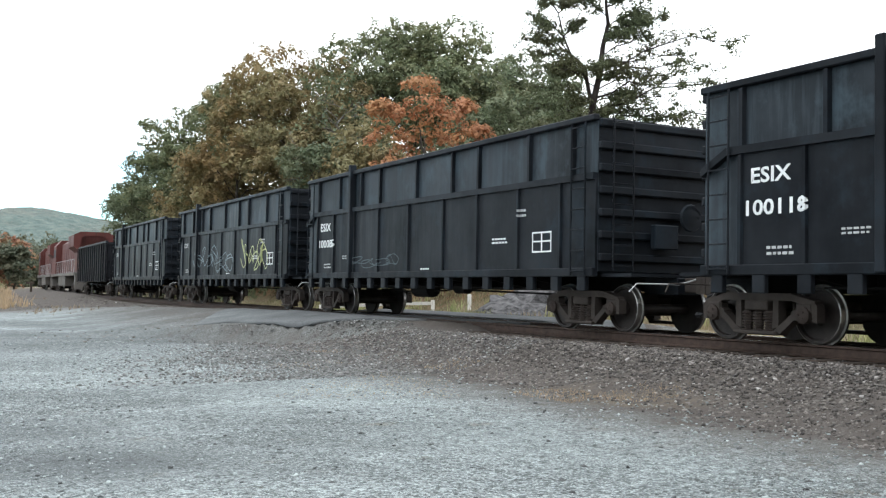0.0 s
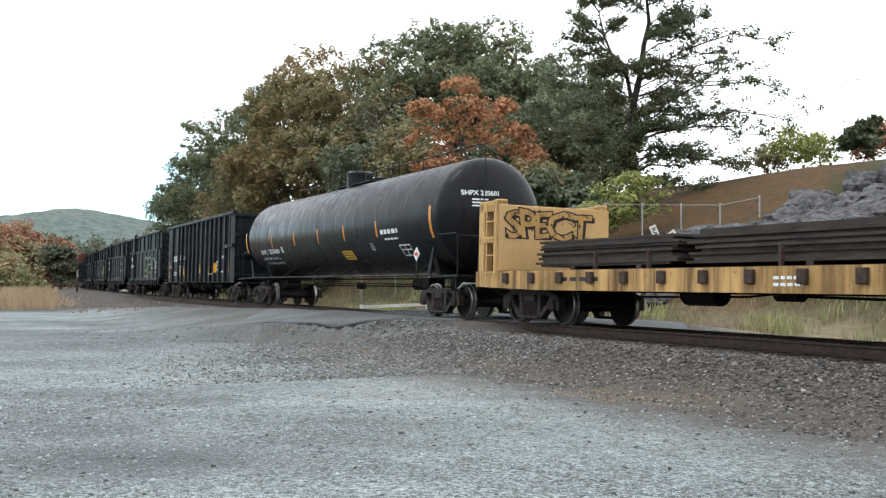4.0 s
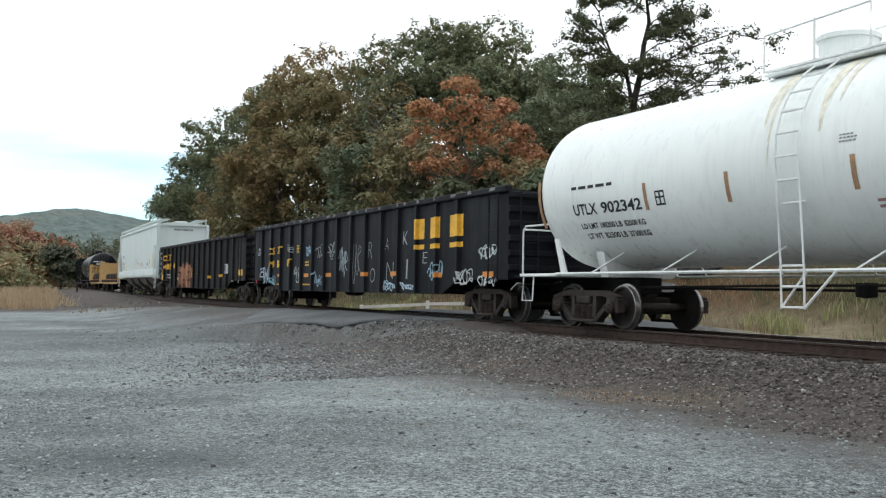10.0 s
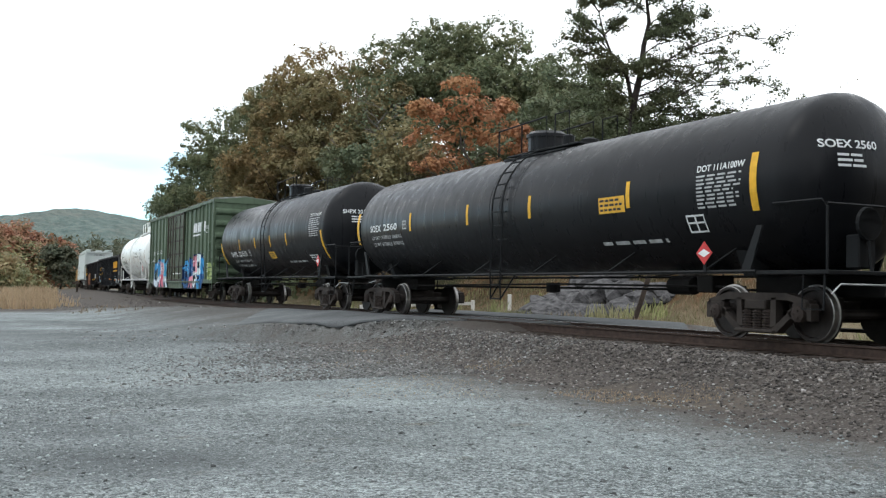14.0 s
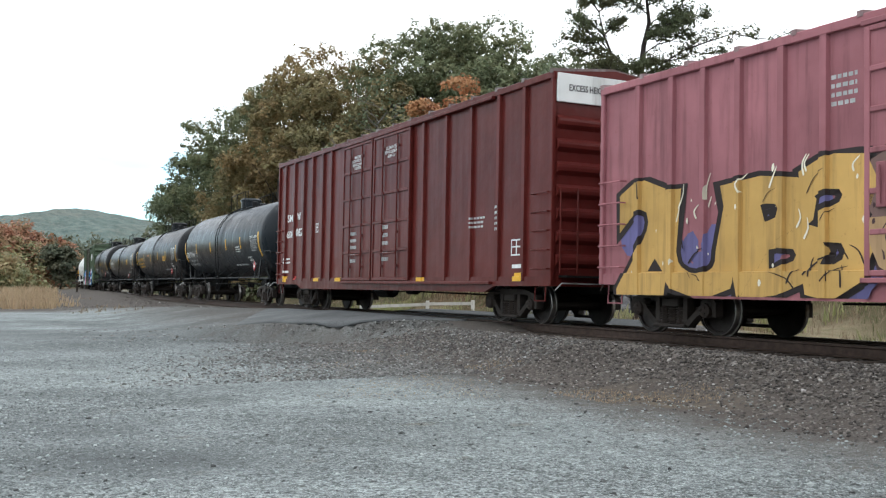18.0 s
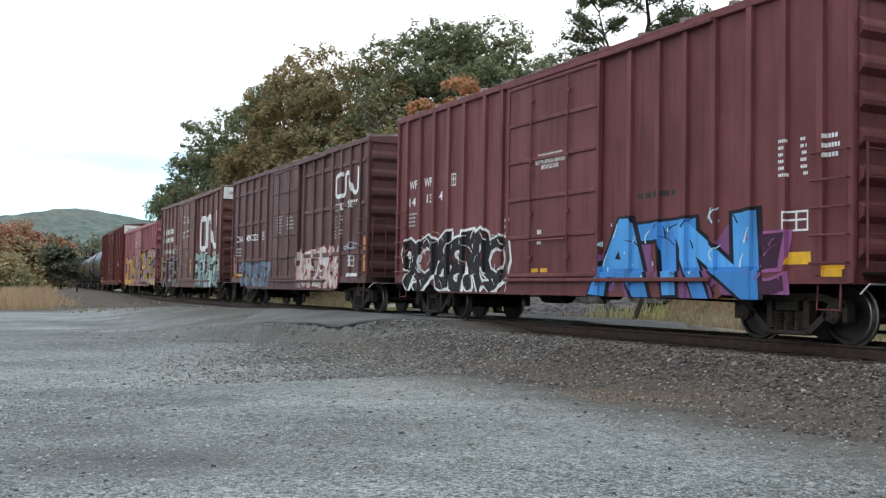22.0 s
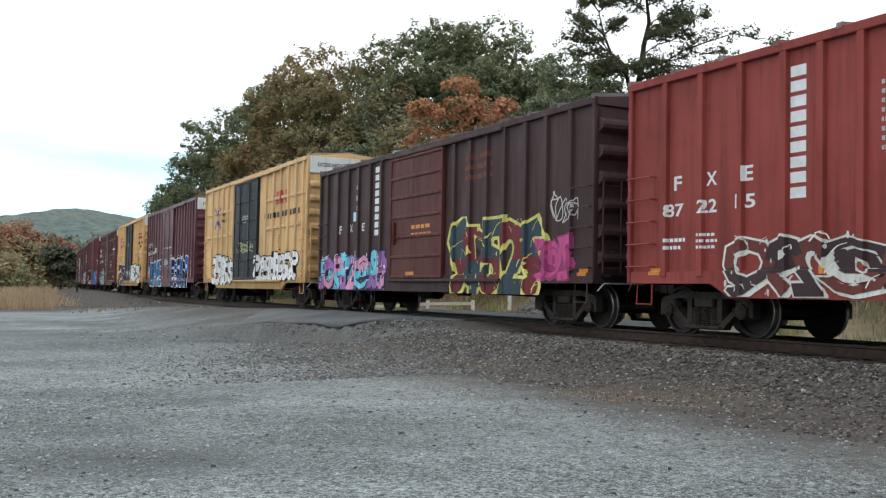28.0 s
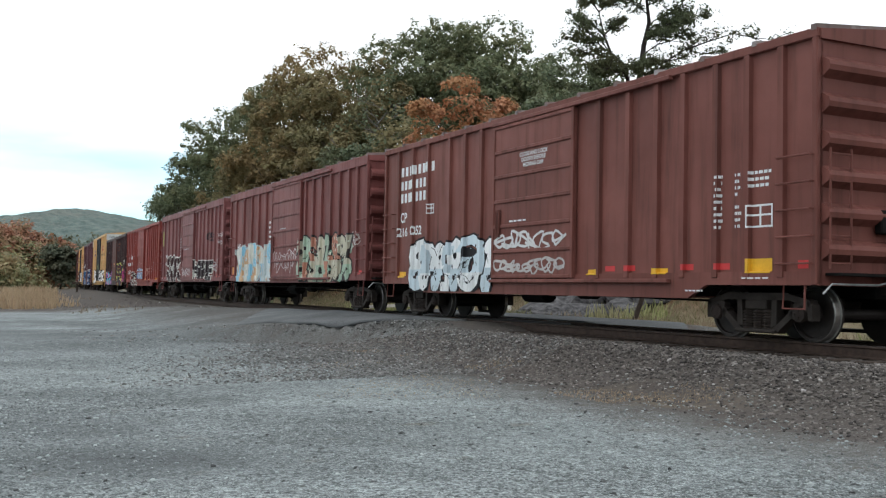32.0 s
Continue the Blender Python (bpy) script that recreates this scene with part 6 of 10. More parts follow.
    n = int(L / 1.15)
    for k in range(n + 1):
        x = -h + 0.05 + (L - 0.1) * k / n
        m.hull([(x - 0.05, -1.5, top - 0.03), (x + 0.05, -1.5, top - 0.03), (x + 0.05, -1.5, top + 0.02), (x - 0.05, -1.5, top + 0.02)],
               [(x - 0.05, 0, top + 0.13), (x + 0.05, 0, top + 0.13), (x + 0.05, 0, top + 0.18), (x - 0.05, 0, top + 0.18)])
        m.hull([(x - 0.05, 1.515, top - 0.035), (x + 0.05, 1.515, top - 0.035), (x + 0.05, 1.515, top + 0.05), (x - 0.05, 1.515, top + 0.05)],
               [(x - 0.05, 0, top + 0.13), (x + 0.05, 0, top + 0.13), (x + 0.05, 0, top + 0.19), (x - 0.05, 0, top + 0.19)])
    part("roof", m, paint(name + "_roof", tuple(0.4 * c + 0.6 * g for c, g in zip(colour, (0.22, 0.21, 0.20))), 0.6, patch=(0.45, 0.45, 0.44)), t, "dirty ribbed steel roof")
    underframe(t, L, 0.98)
    ends_gear(t, L)
    for s in (1, -1):
        truck(t, s * (h - inset))
    brk = []
    for u in posts:
        brk += [(u - 0.074, 0), (u - 0.06, 0.07), (u + 0.06, 0.07), (u + 0.074, 0)]
    for d0, d1 in doors:
        brk = [b for b in brk if b[0] < d0 - 0.02 or b[0] > d1 + 0.02] + [(d0 - 0.012, 0), (d0, 0.092), (d1, 0.092), (d1 + 0.012, 0)]
    brk.sort()
    us, hs = [b[0] for b in brk], [b[1] for b in brk]

    def place(u, z, lift):
        y = 1.43 + float(np.interp(u, us, hs))
        if z < sill[0] + 0.205:
            y = max(y, 1.479)
        return (h - u, y + lift, z)
    side = (us, [sill[0] + 0.2, sill[0] + 0.21], place)
    dress(t, side, texts, murals, stripes)
    return t


def dress(t, side, texts, murals, stripes):
    """Lettering, data blocks, reflectors and graffiti of a wagon's side."""
    for k, e in enumerate(texts):
        kind, u0, z0, u1, z1, mat = e[:6]
        if kind == "#":
            decal("data_print", bars(u0, z0, u1, z1, e[6], k, *e[7:]), side, mat, t)
        elif kind == "plate":
            decal("warning_label", [rect(u0, z0, u1, z1)], side, mat, t, "small yellow warning label", 0.004)
            decal("data_print", bars(u0 + 0.04, z0 + 0.02, u1 - 0.04, z1 - 0.02, e[6], k), side, INK, t, "", 0.006)
        elif kind == "=":
            decal("name_block", blocks(u0, z0, u1, z1, e[6], *e[7:]), side, mat, t, "owner's name shown as plain blocks")
        elif kind == "|":
            n, h = e[6], (z1 - z0) / e[6]
            decal("name_block", [rect(u0, z0 + i * h, u1, z0 + (i + 0.72) * h) for i in range(n)], side, mat, t, "owner's name shown as plain blocks")
        elif kind == "¶":
            h = (z1 - z0) / len(e[6])
            for i, line in enumerate(e[6]):
                w = (u1 - u0) * len(line) / max(len(q) for q in e[6])
                decal("lettering", letters(line, (u0 + u1 - w) / 2, z1 - (i + 0.78) * h, (u0 + u1 + w) / 2, z1 - i * h), side, mat, t)
        elif kind == "[]":
            w = 0.03
            decal("data_frame", [rect(u0, z0, u1, z0 + w), rect(u0, z1 - w, u1, z1), rect(u0, z0, u0 + w, z1), rect(u1 - w, z0, u1, z1), rect((u0 + u1) / 2 - 0.02, z0, (u0 + u1) / 2 + 0.02, z1),
                                 rect(u0, (z0 + z1) / 2, u1, (z0 + z1) / 2 + 0.03)], side, mat, t)
        elif kind == "stain":
            decal("rust_stain", [[(u0 - u1, 4.1), (u0 + u1, 4.1), (u0 + 0.5 * u1, (z0 + 4.1) / 2), (u0 + 0.15 * u1, z0), (u0 - 0.1 * u1, z0), (u0 - 0.7 * u1, (z0 + 4.1) / 2)]], side, mat, t, "thin rust streak running down the shell", 0.007)
        elif kind == "~":
            decal("logo_shape", e[6], side, mat, t, "plain painted emblem")
        else:
            decal("lettering", letters(kind, u0, z0, u1, z1), side, mat, t)
    for u0, z0, u1, z1, mat in stripes:
        decal("reflector", [rect(u0, z0, u1, z1)], side, mat, t, lift=0.006)
    for e in murals:
        if e[0] == "tag":
            tag(side, t, *e[1:])
        elif e[0] == "chalk":
            decal("graffiti_tag", [[(e[2] + a * (e[4] - e[2]) + 0.04 * b, e[3] + b * (e[5] - e[3])) for a, b in p] for p in glyph(e[1], -0.022)], side, spray(*e[6]), t, "thin hand-drawn letters", 0.004)
        elif e[0] == "word":
            mural(side, t, *e[2:6], 0, *e[6:], word=e[1])
        else:
            mural(side, t, *e[1:7], *e[7:])


def limits(u0, u1, z0, h, ink, figures=()):
    """The two lines of load limit and light weight; figures that cannot be read are plain bars."""
    w, out = u1 - u0, []
    for head, z in (("LD LMT", z0 + 0.62 * h), ("LT WT", z0)):
        top = z + 0.34 * h
        out += [(head, u0 + (0.0 if z > z0 else 0.03 * w), z, u0 + 0.27 * w, top, ink), ("LB", u0 + 0.56 * w, z, u0 + 0.65 * w, top, ink), ("KG", u0 + 0.9 * w, z, u0 + w, top, ink)]
        for k, (a, b) in enumerate(((0.31, 0.54), (0.69, 0.88))):
            if figures:
                out.append((figures[k + (2 if z == z0 else 0)], u0 + a * w, z, u0 + b * w, top, ink))
            else:
                out.append(("#", u0 + a * w, z - 0.1 * h, u0 + b * w, top + 0.1 * h, ink, 1, 6))
    return out


def noodle(u0, z0, u1, z1, w):
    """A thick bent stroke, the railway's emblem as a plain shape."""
    a, b = u1 - u0, z1 - z0
    P = lambda p: [(u0 + x * a, z0 + y * b) for x, y in p]
    return ribbon(P([(0.36, 0.95), (0.09, 0.95), (0.02, 0.88), (0.0, 0.78), (0.0, 0.12), (0.03, 0.04), (0.09, 0.0), (0.34, 0.0), (0.41, 0.05), (0.44, 0.16), (0.44, 0.86), (0.48, 0.96), (0.54, 0.98), (0.60, 0.93), (0.78, 0.16), (0.83, 0.06), (0.90, 0.03), (0.96, 0.10), (0.98, 0.22), (1.0, 1.1)]), w)


G, GO = (196, 158, 92), (45, 38, 38)
BOXCARS = [
    dict(name="boxcar_green", label="green steel boxcar with blue and pink graffiti", lead=127.35, L=18.1, top=4.66, colour=(0.085, 0.115, 0.068), door_colour=(0.075, 0.095, 0.058), rib_colour=(0.042, 0.034, 0.026), posts=[1.0, 2.2, 3.4, 4.5, 5.5, 11.7, 12.8, 13.8, 14.8, 15.6, 16.5, 17.2],
         doors=[(6.4, 8.0), (8.1, 11.1)], sill=(0.82, 0.55, 2.9, 3.2), inset=2.0,
         texts=[("=", 13.2, 3.3, 16.2, 3.75, WHITE, 6, 0.1), ("=", 13.2, 3.12, 16.0, 3.2, WHITE, 1), ("#", 8.4, 1.25, 10.6, 1.4, WHITE, 1), ("BCOL", 1.15, 2.45, 1.9, 2.66, WHITE), ("601", 2.35, 2.47, 2.9, 2.68, WHITE), ("62", 3.55, 2.5, 3.95, 2.71, WHITE), ("#", 1.1, 1.62, 1.4, 1.8, DULLW, 2), ("[]", 16.6, 1.35, 17.0, 1.75, WHITE)],
         murals=[*[("word", ch, a, b, 0.58, z, sd, cols, (28, 52, 92), bk, (240, 245, 245), 0.46) for ch, a, b, z, sd, cols, bk in (
                     ("C", 1.7, 3.2, 1.95, 11, ((70, 150, 200), (205, 218, 228)), (60, 80, 75)), ("A", 2.75, 4.1, 2.1, 15, ((85, 165, 210), (210, 222, 230)), (40, 70, 105)),
                     ("K", 4.75, 6.5, 2.05, 17, ((95, 180, 215), (215, 225, 232)), (60, 80, 75)), ("R", 3.7, 5.1, 2.1, 16, ((205, 160, 172), (200, 110, 128)), (40, 70, 105)))],
                 ("tag", 1.1, 2.0, 2.0, 2.3, 4, 18, (205, 210, 210), 0.045),
                 ("m", 11.1, 15.9, 0.55, 2.15, 4, 12, ((60, 150, 205), (40, 95, 150), (225, 150, 165), (220, 232, 235)), (15, 45, 85), (45, 60, 50), (235, 240, 240)),
                 ("m", 17.1, 17.95, 0.95, 1.75, 1, 13, (190, 205, 140), (120, 140, 80), (150, 165, 95)), ("tag", 16.4, 17.1, 3.0, 3.7, 2, 14, (225, 228, 225), 0.05)]),
    dict(name="boxcar_oxide", label="glossy oxide-red high-cube boxcar with double doors", lead=37.48, L=18.45, top=5.15, colour=(0.095, 0.012, 0.0085), spec=0.06, grime=0.15, coat=0.24, posts=[0.8, 1.8, 2.8, 3.7, 4.7, 5.5, 12.3, 13.6, 14.9, 16.2, 17.3], rough=0.5,
         doors=[(6.7, 9.0), (9.1, 11.6)], sill=(0.8, 0.66, 2.7, 2.8), inset=2.3, white=0.62, rails=(),
         texts=[("SM", 0.95, 2.98, 1.6, 3.25, WHITE), ("W", 2.02, 3.0, 2.42, 3.27, WHITE), ("608", 0.92, 2.42, 1.66, 2.68, WHITE), ("082", 1.94, 2.45, 2.66, 2.72, WHITE), ("#", 0.75, 1.5, 1.4, 1.75, WHITE, 2), ("¶", 7.45, 4.16, 8.25, 4.6, WHITE, ("IMPORTANT", "CLOSE THIS DOOR", "BEFORE CLOSING", "OTHER DOOR")), ("¶", 9.92, 4.26, 10.78, 4.6, WHITE, ("CLOSE AND LOCK", "BOTH DOORS BEFORE", "MOVING CAR")),
                ("[]", 16.75, 1.45, 17.2, 1.8, WHITE), ("#", 7.4, 1.4, 7.9, 2.4, DULLW, 5, ), ("#", 9.8, 1.4, 10.3, 2.5, DULLW, 5), ("[]", 4.0, 2.5, 4.25, 2.8, WHITE), ("#", 14.9, 2.1, 15.6, 2.4, DULLW, 3), ("#", 16.0, 2.0, 16.3, 2.6, DULLW, 5)],
         stripes=[(0.7, 0.88, 1.1, 1.08, YELLOW), (4.0, 0.9, 4.5, 1.02, YELLOW), (6.0, 0.9, 6.5, 1.02, YELLOW), (16.9, 0.9, 17.3, 1.08, YELLOW), (12.0, 0.9, 12.5, 1.0, YELLOW), (1.9, 0.95, 2.05, 1.08, REDR), (0.7, 1.2, 1.2, 1.28, WHITE), (16.8, 1.18, 17.3, 1.26, WHITE)]),
    dict(name="boxcar_pink", label="faded pink boxcar covered low down in gold graffiti", lead=17.4, L=15.45, top=4.5, colour=(0.33, 0.125, 0.13), posts=[1.1, 2.0, 2.8, 3.6, 4.5, 5.3, 9.9, 10.7, 11.5, 12.3, 13.1, 14.0, 14.8], doors=[(6.05, 9.2)], plug=False,
         sill=(0.84, 0.62, 2.6, 2.9), texts=[("EE", 1.3, 2.3, 1.75, 2.5, WHITE), ("C", 1.95, 2.3, 2.15, 2.5, WHITE), ("#", 6.4, 3.2, 7.0, 3.6, WHITE, 4), ("#", 5.4, 3.3, 5.9, 3.8, DULLW, 4)],
         murals=[("word", "2UB3", 0.7, 6.1, 0.66, 2.6, 21, G, GO, (100, 96, 140), (225, 220, 200), 0.4), ("m", 9.3, 15.4, 0.7, 2.95, 7, 22, (G, (190, 150, 80), (150, 145, 175)), GO, (128, 125, 118), (225, 218, 190), 0.3),
                 ("m", 6.2, 9.1, 1.0, 2.7, 2, 23, ((120, 95, 90), (165, 135, 100)), (70, 50, 52), (125, 100, 105)), ("tag", 7.0, 9.0, 2.9, 3.4, 4, 24, (70, 45, 50), 0.09)],
         stripes=[]),
    dict(name="boxcar_brown", label="brown high-cube boxcar with a large white emblem and teal graffiti", lead=0.1, L=15.45, top=5.1, colour=(0.135, 0.058, 0.048), posts=[1.2, 2.3, 3.4, 4.6, 10.3, 11.4, 12.4, 13.5, 14.6], doors=[(5.75, 9.8)], white=0.55,
         texts=[("=", 0.75, 3.5, 1.65, 3.78, WHITE, 3), ("=", 1.95, 3.5, 2.75, 3.78, WHITE, 3), ("=", 3.05, 3.5, 3.75, 3.78, WHITE, 2), ("=", 0.75, 3.05, 1.65, 3.33, WHITE, 3), ("=", 1.95, 3.05, 2.75, 3.33, WHITE, 3), ("=", 3.05, 3.05, 3.75, 3.33, WHITE, 2), ("GTW", 0.95, 2.42, 1.75, 2.66, DULLW), ("406", 2.1, 2.42, 3.0, 2.68, WHITE), ("363", 3.2, 2.42, 4.0, 2.68, WHITE), ("~", 0, 0, 0, 0, WHITE, noodle(10.9, 2.45, 14.5, 3.95, 0.26)),
                ("#", 6.77, 3.86, 7.48, 4.26, WHITE, 3), ("#", 6.6, 3.1, 7.4, 3.46, WHITE, 3), ("#", 7.9, 3.82, 8.7, 4.2, WHITE, 3), ("#", 7.9, 3.12, 8.7, 3.5, WHITE, 3), ("#", 7.9, 2.1, 8.2, 2.3, DULLW, 3), ("#", 7.9, 1.65, 8.35, 1.85, DULLW, 3), ("#", 6.5, 1.84, 6.85, 2.0, DULLW, 2), ("[]", 4.5, 2.4, 4.75, 2.8, WHITE)],
         murals=[("word", "REA", 0.8, 5.9, 0.62, 2.15, 31, ((68, 43, 44), (84, 42, 44), (54, 42, 46)), (138, 146, 154), None, (200, 206, 212), 0.2), ("m", 10.0, 15.1, 0.64, 2.25, 5, 32, ((172, 188, 184), (120, 142, 142), (150, 172, 168)), (30, 34, 36), (112, 128, 124), (225, 232, 230)), ("tag", 13.6, 15.0, 1.7, 2.3, 4, 33, (225, 228, 225), 0.04)],
         stripes=[(0.15, 1.0, 0.3, 2.3, YELLOW), (3.05, 0.95, 3.2, 1.6, YELLOW), (8.95, 1.3, 9.1, 2.0, YELLOW), (11.0, 1.0, 11.15, 1.7, YELLOW), (12.2, 1.0, 12.33, 1.7, YELLOW), (13.2, 1.0, 13.33, 1.7, YELLOW), (15.15, 1.0, 15.3, 2.2, ORANGE)]),
    dict(name="boxcar_brown", label="brown panelled high-cube boxcar with pale graffiti below", lead=-17.35, L=15.35, top=5.08, colour=(0.11, 0.05, 0.047), posts=[0.9, 2.0, 3.1, 4.1, 5.1, 9.5, 10.5, 11.4, 12.3, 13.1, 13.9, 14.7], doors=[(5.95, 9.05)], rails=(1.75, 3.2, 4.45),
         texts=[("CNA", 0.75, 2.5, 1.6, 2.76, WHITE), ("409", 2.1, 2.5, 2.8, 2.76, WHITE), ("323", 3.15, 2.5, 3.8, 2.76, WHITE), ("~", 0, 0, 0, 0, WHITE, noodle(12.55, 3.52, 14.45, 4.22, 0.13)), ("=", 12.5, 3.08, 13.3, 3.3, WHITE, 4), ("=", 13.6, 3.12, 14.45, 3.34, WHITE, 5),
                ("#", 6.6, 2.6, 7.3, 3.4, DULLW, 7), ("#", 7.8, 2.7, 8.6, 3.2, DULLW, 4), ("[]", 4.4, 2.5, 4.65, 2.8, WHITE), ("[]", 13.7, 1.35, 14.2, 1.68, WHITE), ("#", 12.5, 2.2, 12.65, 2.95, DULLW, 7, ), ("#", 13.1, 2.2, 13.25, 2.95, DULLW, 7), ("#", 0.8, 1.9, 1.5, 2.3, DULLW, 3)],
         murals=[("m", 1.6, 5.6, 0.7, 1.7, 5, 41, ((115, 130, 150), (95, 110, 130)), (85, 75, 80), (110, 115, 125), None, 0.25), ("m", 9.0, 13.0, 0.68, 2.0, 5, 42, ((205, 198, 196), (196, 168, 166)), (120, 62, 64), (150, 135, 135), (235, 235, 235)), ("tag", 13.4, 14.6, 1.8, 2.1, 3, 43, (170, 190, 205), 0.06), ("tag", 0.4, 1.6, 1.2, 1.7, 3, 44, (150, 150, 190), 0.05)],
         stripes=[(0.25, 1.0, 0.4, 2.0, ORANGE), (0.5, 1.12, 1.5, 1.2, YELLOW), (2.0, 0.98, 2.5, 1.07, YELLOW), (9.5, 0.98, 10.0, 1.1, YELLOW), (11.6, 0.98, 12.2, 1.1, YELLOW), (13.6, 1.05, 14.5, 1.15, WHITE), (14.95, 1.2, 15.1, 2.2, ORANGE)]),
    dict(name="boxcar_red", label="red-brown high-cube boxcar with black and blue graffiti", lead=-34.75, L=15.2, top=5.25, colour=(0.150, 0.047, 0.046), posts=[0.6, 1.4, 2.2, 3.0, 3.8, 4.8, 5.6, 10.2, 11.0, 11.7, 12.4, 13.2, 13.9, 14.6], doors=[(5.95, 9.35)], white=0.45,
         texts=[("WF", 0.7, 3.3, 1.15, 3.52, WHITE), ("WP", 1.6, 3.3, 2.05, 3.52, WHITE), ("14", 0.7, 2.85, 1.1, 3.07, WHITE), ("13", 1.75, 2.88, 2.1, 3.1, WHITE), ("4", 2.45, 2.9, 2.65, 3.12, WHITE), ("#", 0.7, 2.3, 1.2, 2.7, DULLW, 4), ("¶", 7.1, 3.15, 8.2, 3.5, WHITE, ("CLOSE AND LOCK", "BOTH DOORS BEFORE", "MOVING CAR")), ("[]", 13.9, 1.62, 14.35, 1.92, WHITE), ("#", 13.8, 2.4, 13.98, 3.0, WHITE, 6), ("#", 14.2, 2.4, 14.35, 3.0, WHITE, 6), ("#", 14.65, 2.6, 14.95, 3.0, WHITE, 3),
                ("#", 7.2, 1.6, 7.4, 2.0, WHITE, 2), ("[]", 3.1, 3.2, 3.35, 3.5, WHITE), ("#", 5.7, 1.6, 6.1, 2.3, DULLW, 5), ("#", 10.4, 2.3, 11.6, 2.5, INK, 1)],
         murals=[("m", 0.5, 6.1, 0.66, 2.05, 5, 51, (30, 28, 32), (222, 225, 225), None, (120, 60, 60), 0.34), ("word", "ATN", 9.2, 13.2, 0.62, 1.95, 52, ((80, 155, 220), (65, 135, 205)), (20, 22, 35), (120, 75, 120), (190, 220, 240), 0.4), ("m", 13.1, 13.9, 0.7, 1.6, 1, 53, (60, 30, 55), (150, 90, 140))],
         stripes=[(13.9, 1.14, 14.4, 1.32, YELLOW), (14.65, 0.96, 15.0, 1.12, YELLOW), (7.0, 1.08, 7.25, 1.16, YELLOW), (7.35, 1.08, 7.6, 1.16, YELLOW)]),
    dict(name="boxcar_brown", label="brown panelled high-cube boxcar with pale blue-grey graffiti", lead=-52.15, L=15.3, top=5.08, colour=(0.125, 0.05, 0.045), posts=[0.9, 2.0, 3.1, 4.1, 5.1, 9.5, 10.5, 11.4, 12.3, 13.1, 13.9, 14.7], doors=[(5.95, 9.05)], rails=(1.75, 3.1, 4.35), white=0.5,
         texts=[("=", 0.85, 3.58, 1.7, 3.86, WHITE, 3), ("=", 2.1, 3.58, 2.85, 3.86, WHITE, 3), ("=", 3.2, 3.58, 3.8, 3.86, WHITE, 2), ("=", 0.85, 3.15, 1.7, 3.43, WHITE, 3), ("=", 2.1, 3.15, 2.85, 3.43, WHITE, 3), ("=", 3.2, 3.15, 3.8, 3.43, WHITE, 2), ("CNA", 0.75, 2.58, 1.6, 2.82, WHITE), ("405", 2.0, 2.6, 2.75, 2.84, WHITE), ("745", 3.1, 2.6, 3.75, 2.84, WHITE), ("~", 0, 0, 0, 0, WHITE, noodle(12.5, 3.5, 14.25, 4.2, 0.13)), ("=", 12.4, 3.1, 13.1, 3.3, WHITE, 4), ("=", 13.5, 3.12, 14.3, 3.34, WHITE, 5),
                ("#", 6.6, 2.7, 7.2, 3.5, WHITE, 6), ("#", 7.7, 2.7, 8.4, 3.3, DULLW, 5), ("#", 6.6, 2.2, 7.4, 2.5, WHITE, 2), ("#", 7.2, 1.4, 7.5, 1.9, WHITE, 3), ("#", 7.9, 1.5, 8.3, 2.0, DULLW, 4), ("[]", 4.3, 2.6, 4.55, 2.9, WHITE), ("[]", 11.5, 1.23, 11.95, 1.55, WHITE), ("#", 11.4, 2.0, 11.55, 2.6, WHITE, 6), ("#", 12.0, 2.0, 12.15, 2.6, WHITE, 6), ("#", 12.6, 1.3, 13.4, 1.4, WHITE, 1)],
         murals=[("m", 1.4, 6.1, 0.64, 1.95, 6, 61, ((175, 192, 192), (150, 170, 172)), (35, 48, 45), (150, 150, 135), (225, 230, 228), 0.3), ("tag", 0.7, 1.4, 1.0, 1.6, 3, 62, (190, 200, 205), 0.05)],
         stripes=[(0.2, 1.0, 0.35, 2.1, ORANGE), (2.9, 0.95, 3.4, 1.05, YELLOW), (5.0, 0.95, 5.4, 1.05, YELLOW), (9.6, 0.94, 10.0, 1.05, YELLOW), (11.5, 0.94, 12.0, 1.06, YELLOW), (13.5, 1.25, 14.5, 1.36, CSXY)]),
    dict(name="boxcar_yellow", label="yellow high-cube boxcar with a black door and white graffiti", lead=-69.3, L=15.3, top=5.12, colour=(0.68, 0.41, 0.165), posts=[1.4, 2.5, 3.4, 4.3, 5.2, 10.2, 11.2, 12.1, 13.0, 13.9, 14.7], doors=[(5.75, 9.35)], door_colour=(0.03, 0.033, 0.04), rails=(2.9, 3.95), white=0.58,
         texts=[("FB", 0.6, 2.35, 1.05, 2.58, INK), ("OX", 1.6, 2.38, 2.1, 2.6, INK), ("50", 0.6, 1.9, 1.0, 2.12, INK), ("any", 3.35, 3.75, 3.75, 3.95, INK), ("road", 3.3, 3.52, 3.9, 3.7, INK), ("next", 0.7, 3.8, 1.1, 3.95, INK), ("load", 0.7, 3.6, 1.15, 3.75, INK),
                ("~", 0, 0, 0, 0, BLUEL, ribbon([(1.75, 3.25), (2.3, 3.72), (2.85, 4.2)], 0.14) + ribbon([(1.75, 4.2), (2.3, 3.72), (2.85, 3.25)], 0.14)), ("~", 0, 0, 0, 0, REDL, ribbon([(1.95, 3.2), (2.42, 3.66)], 0.08) + ribbon([(2.2, 3.8), (2.68, 4.24)], 0.08)),
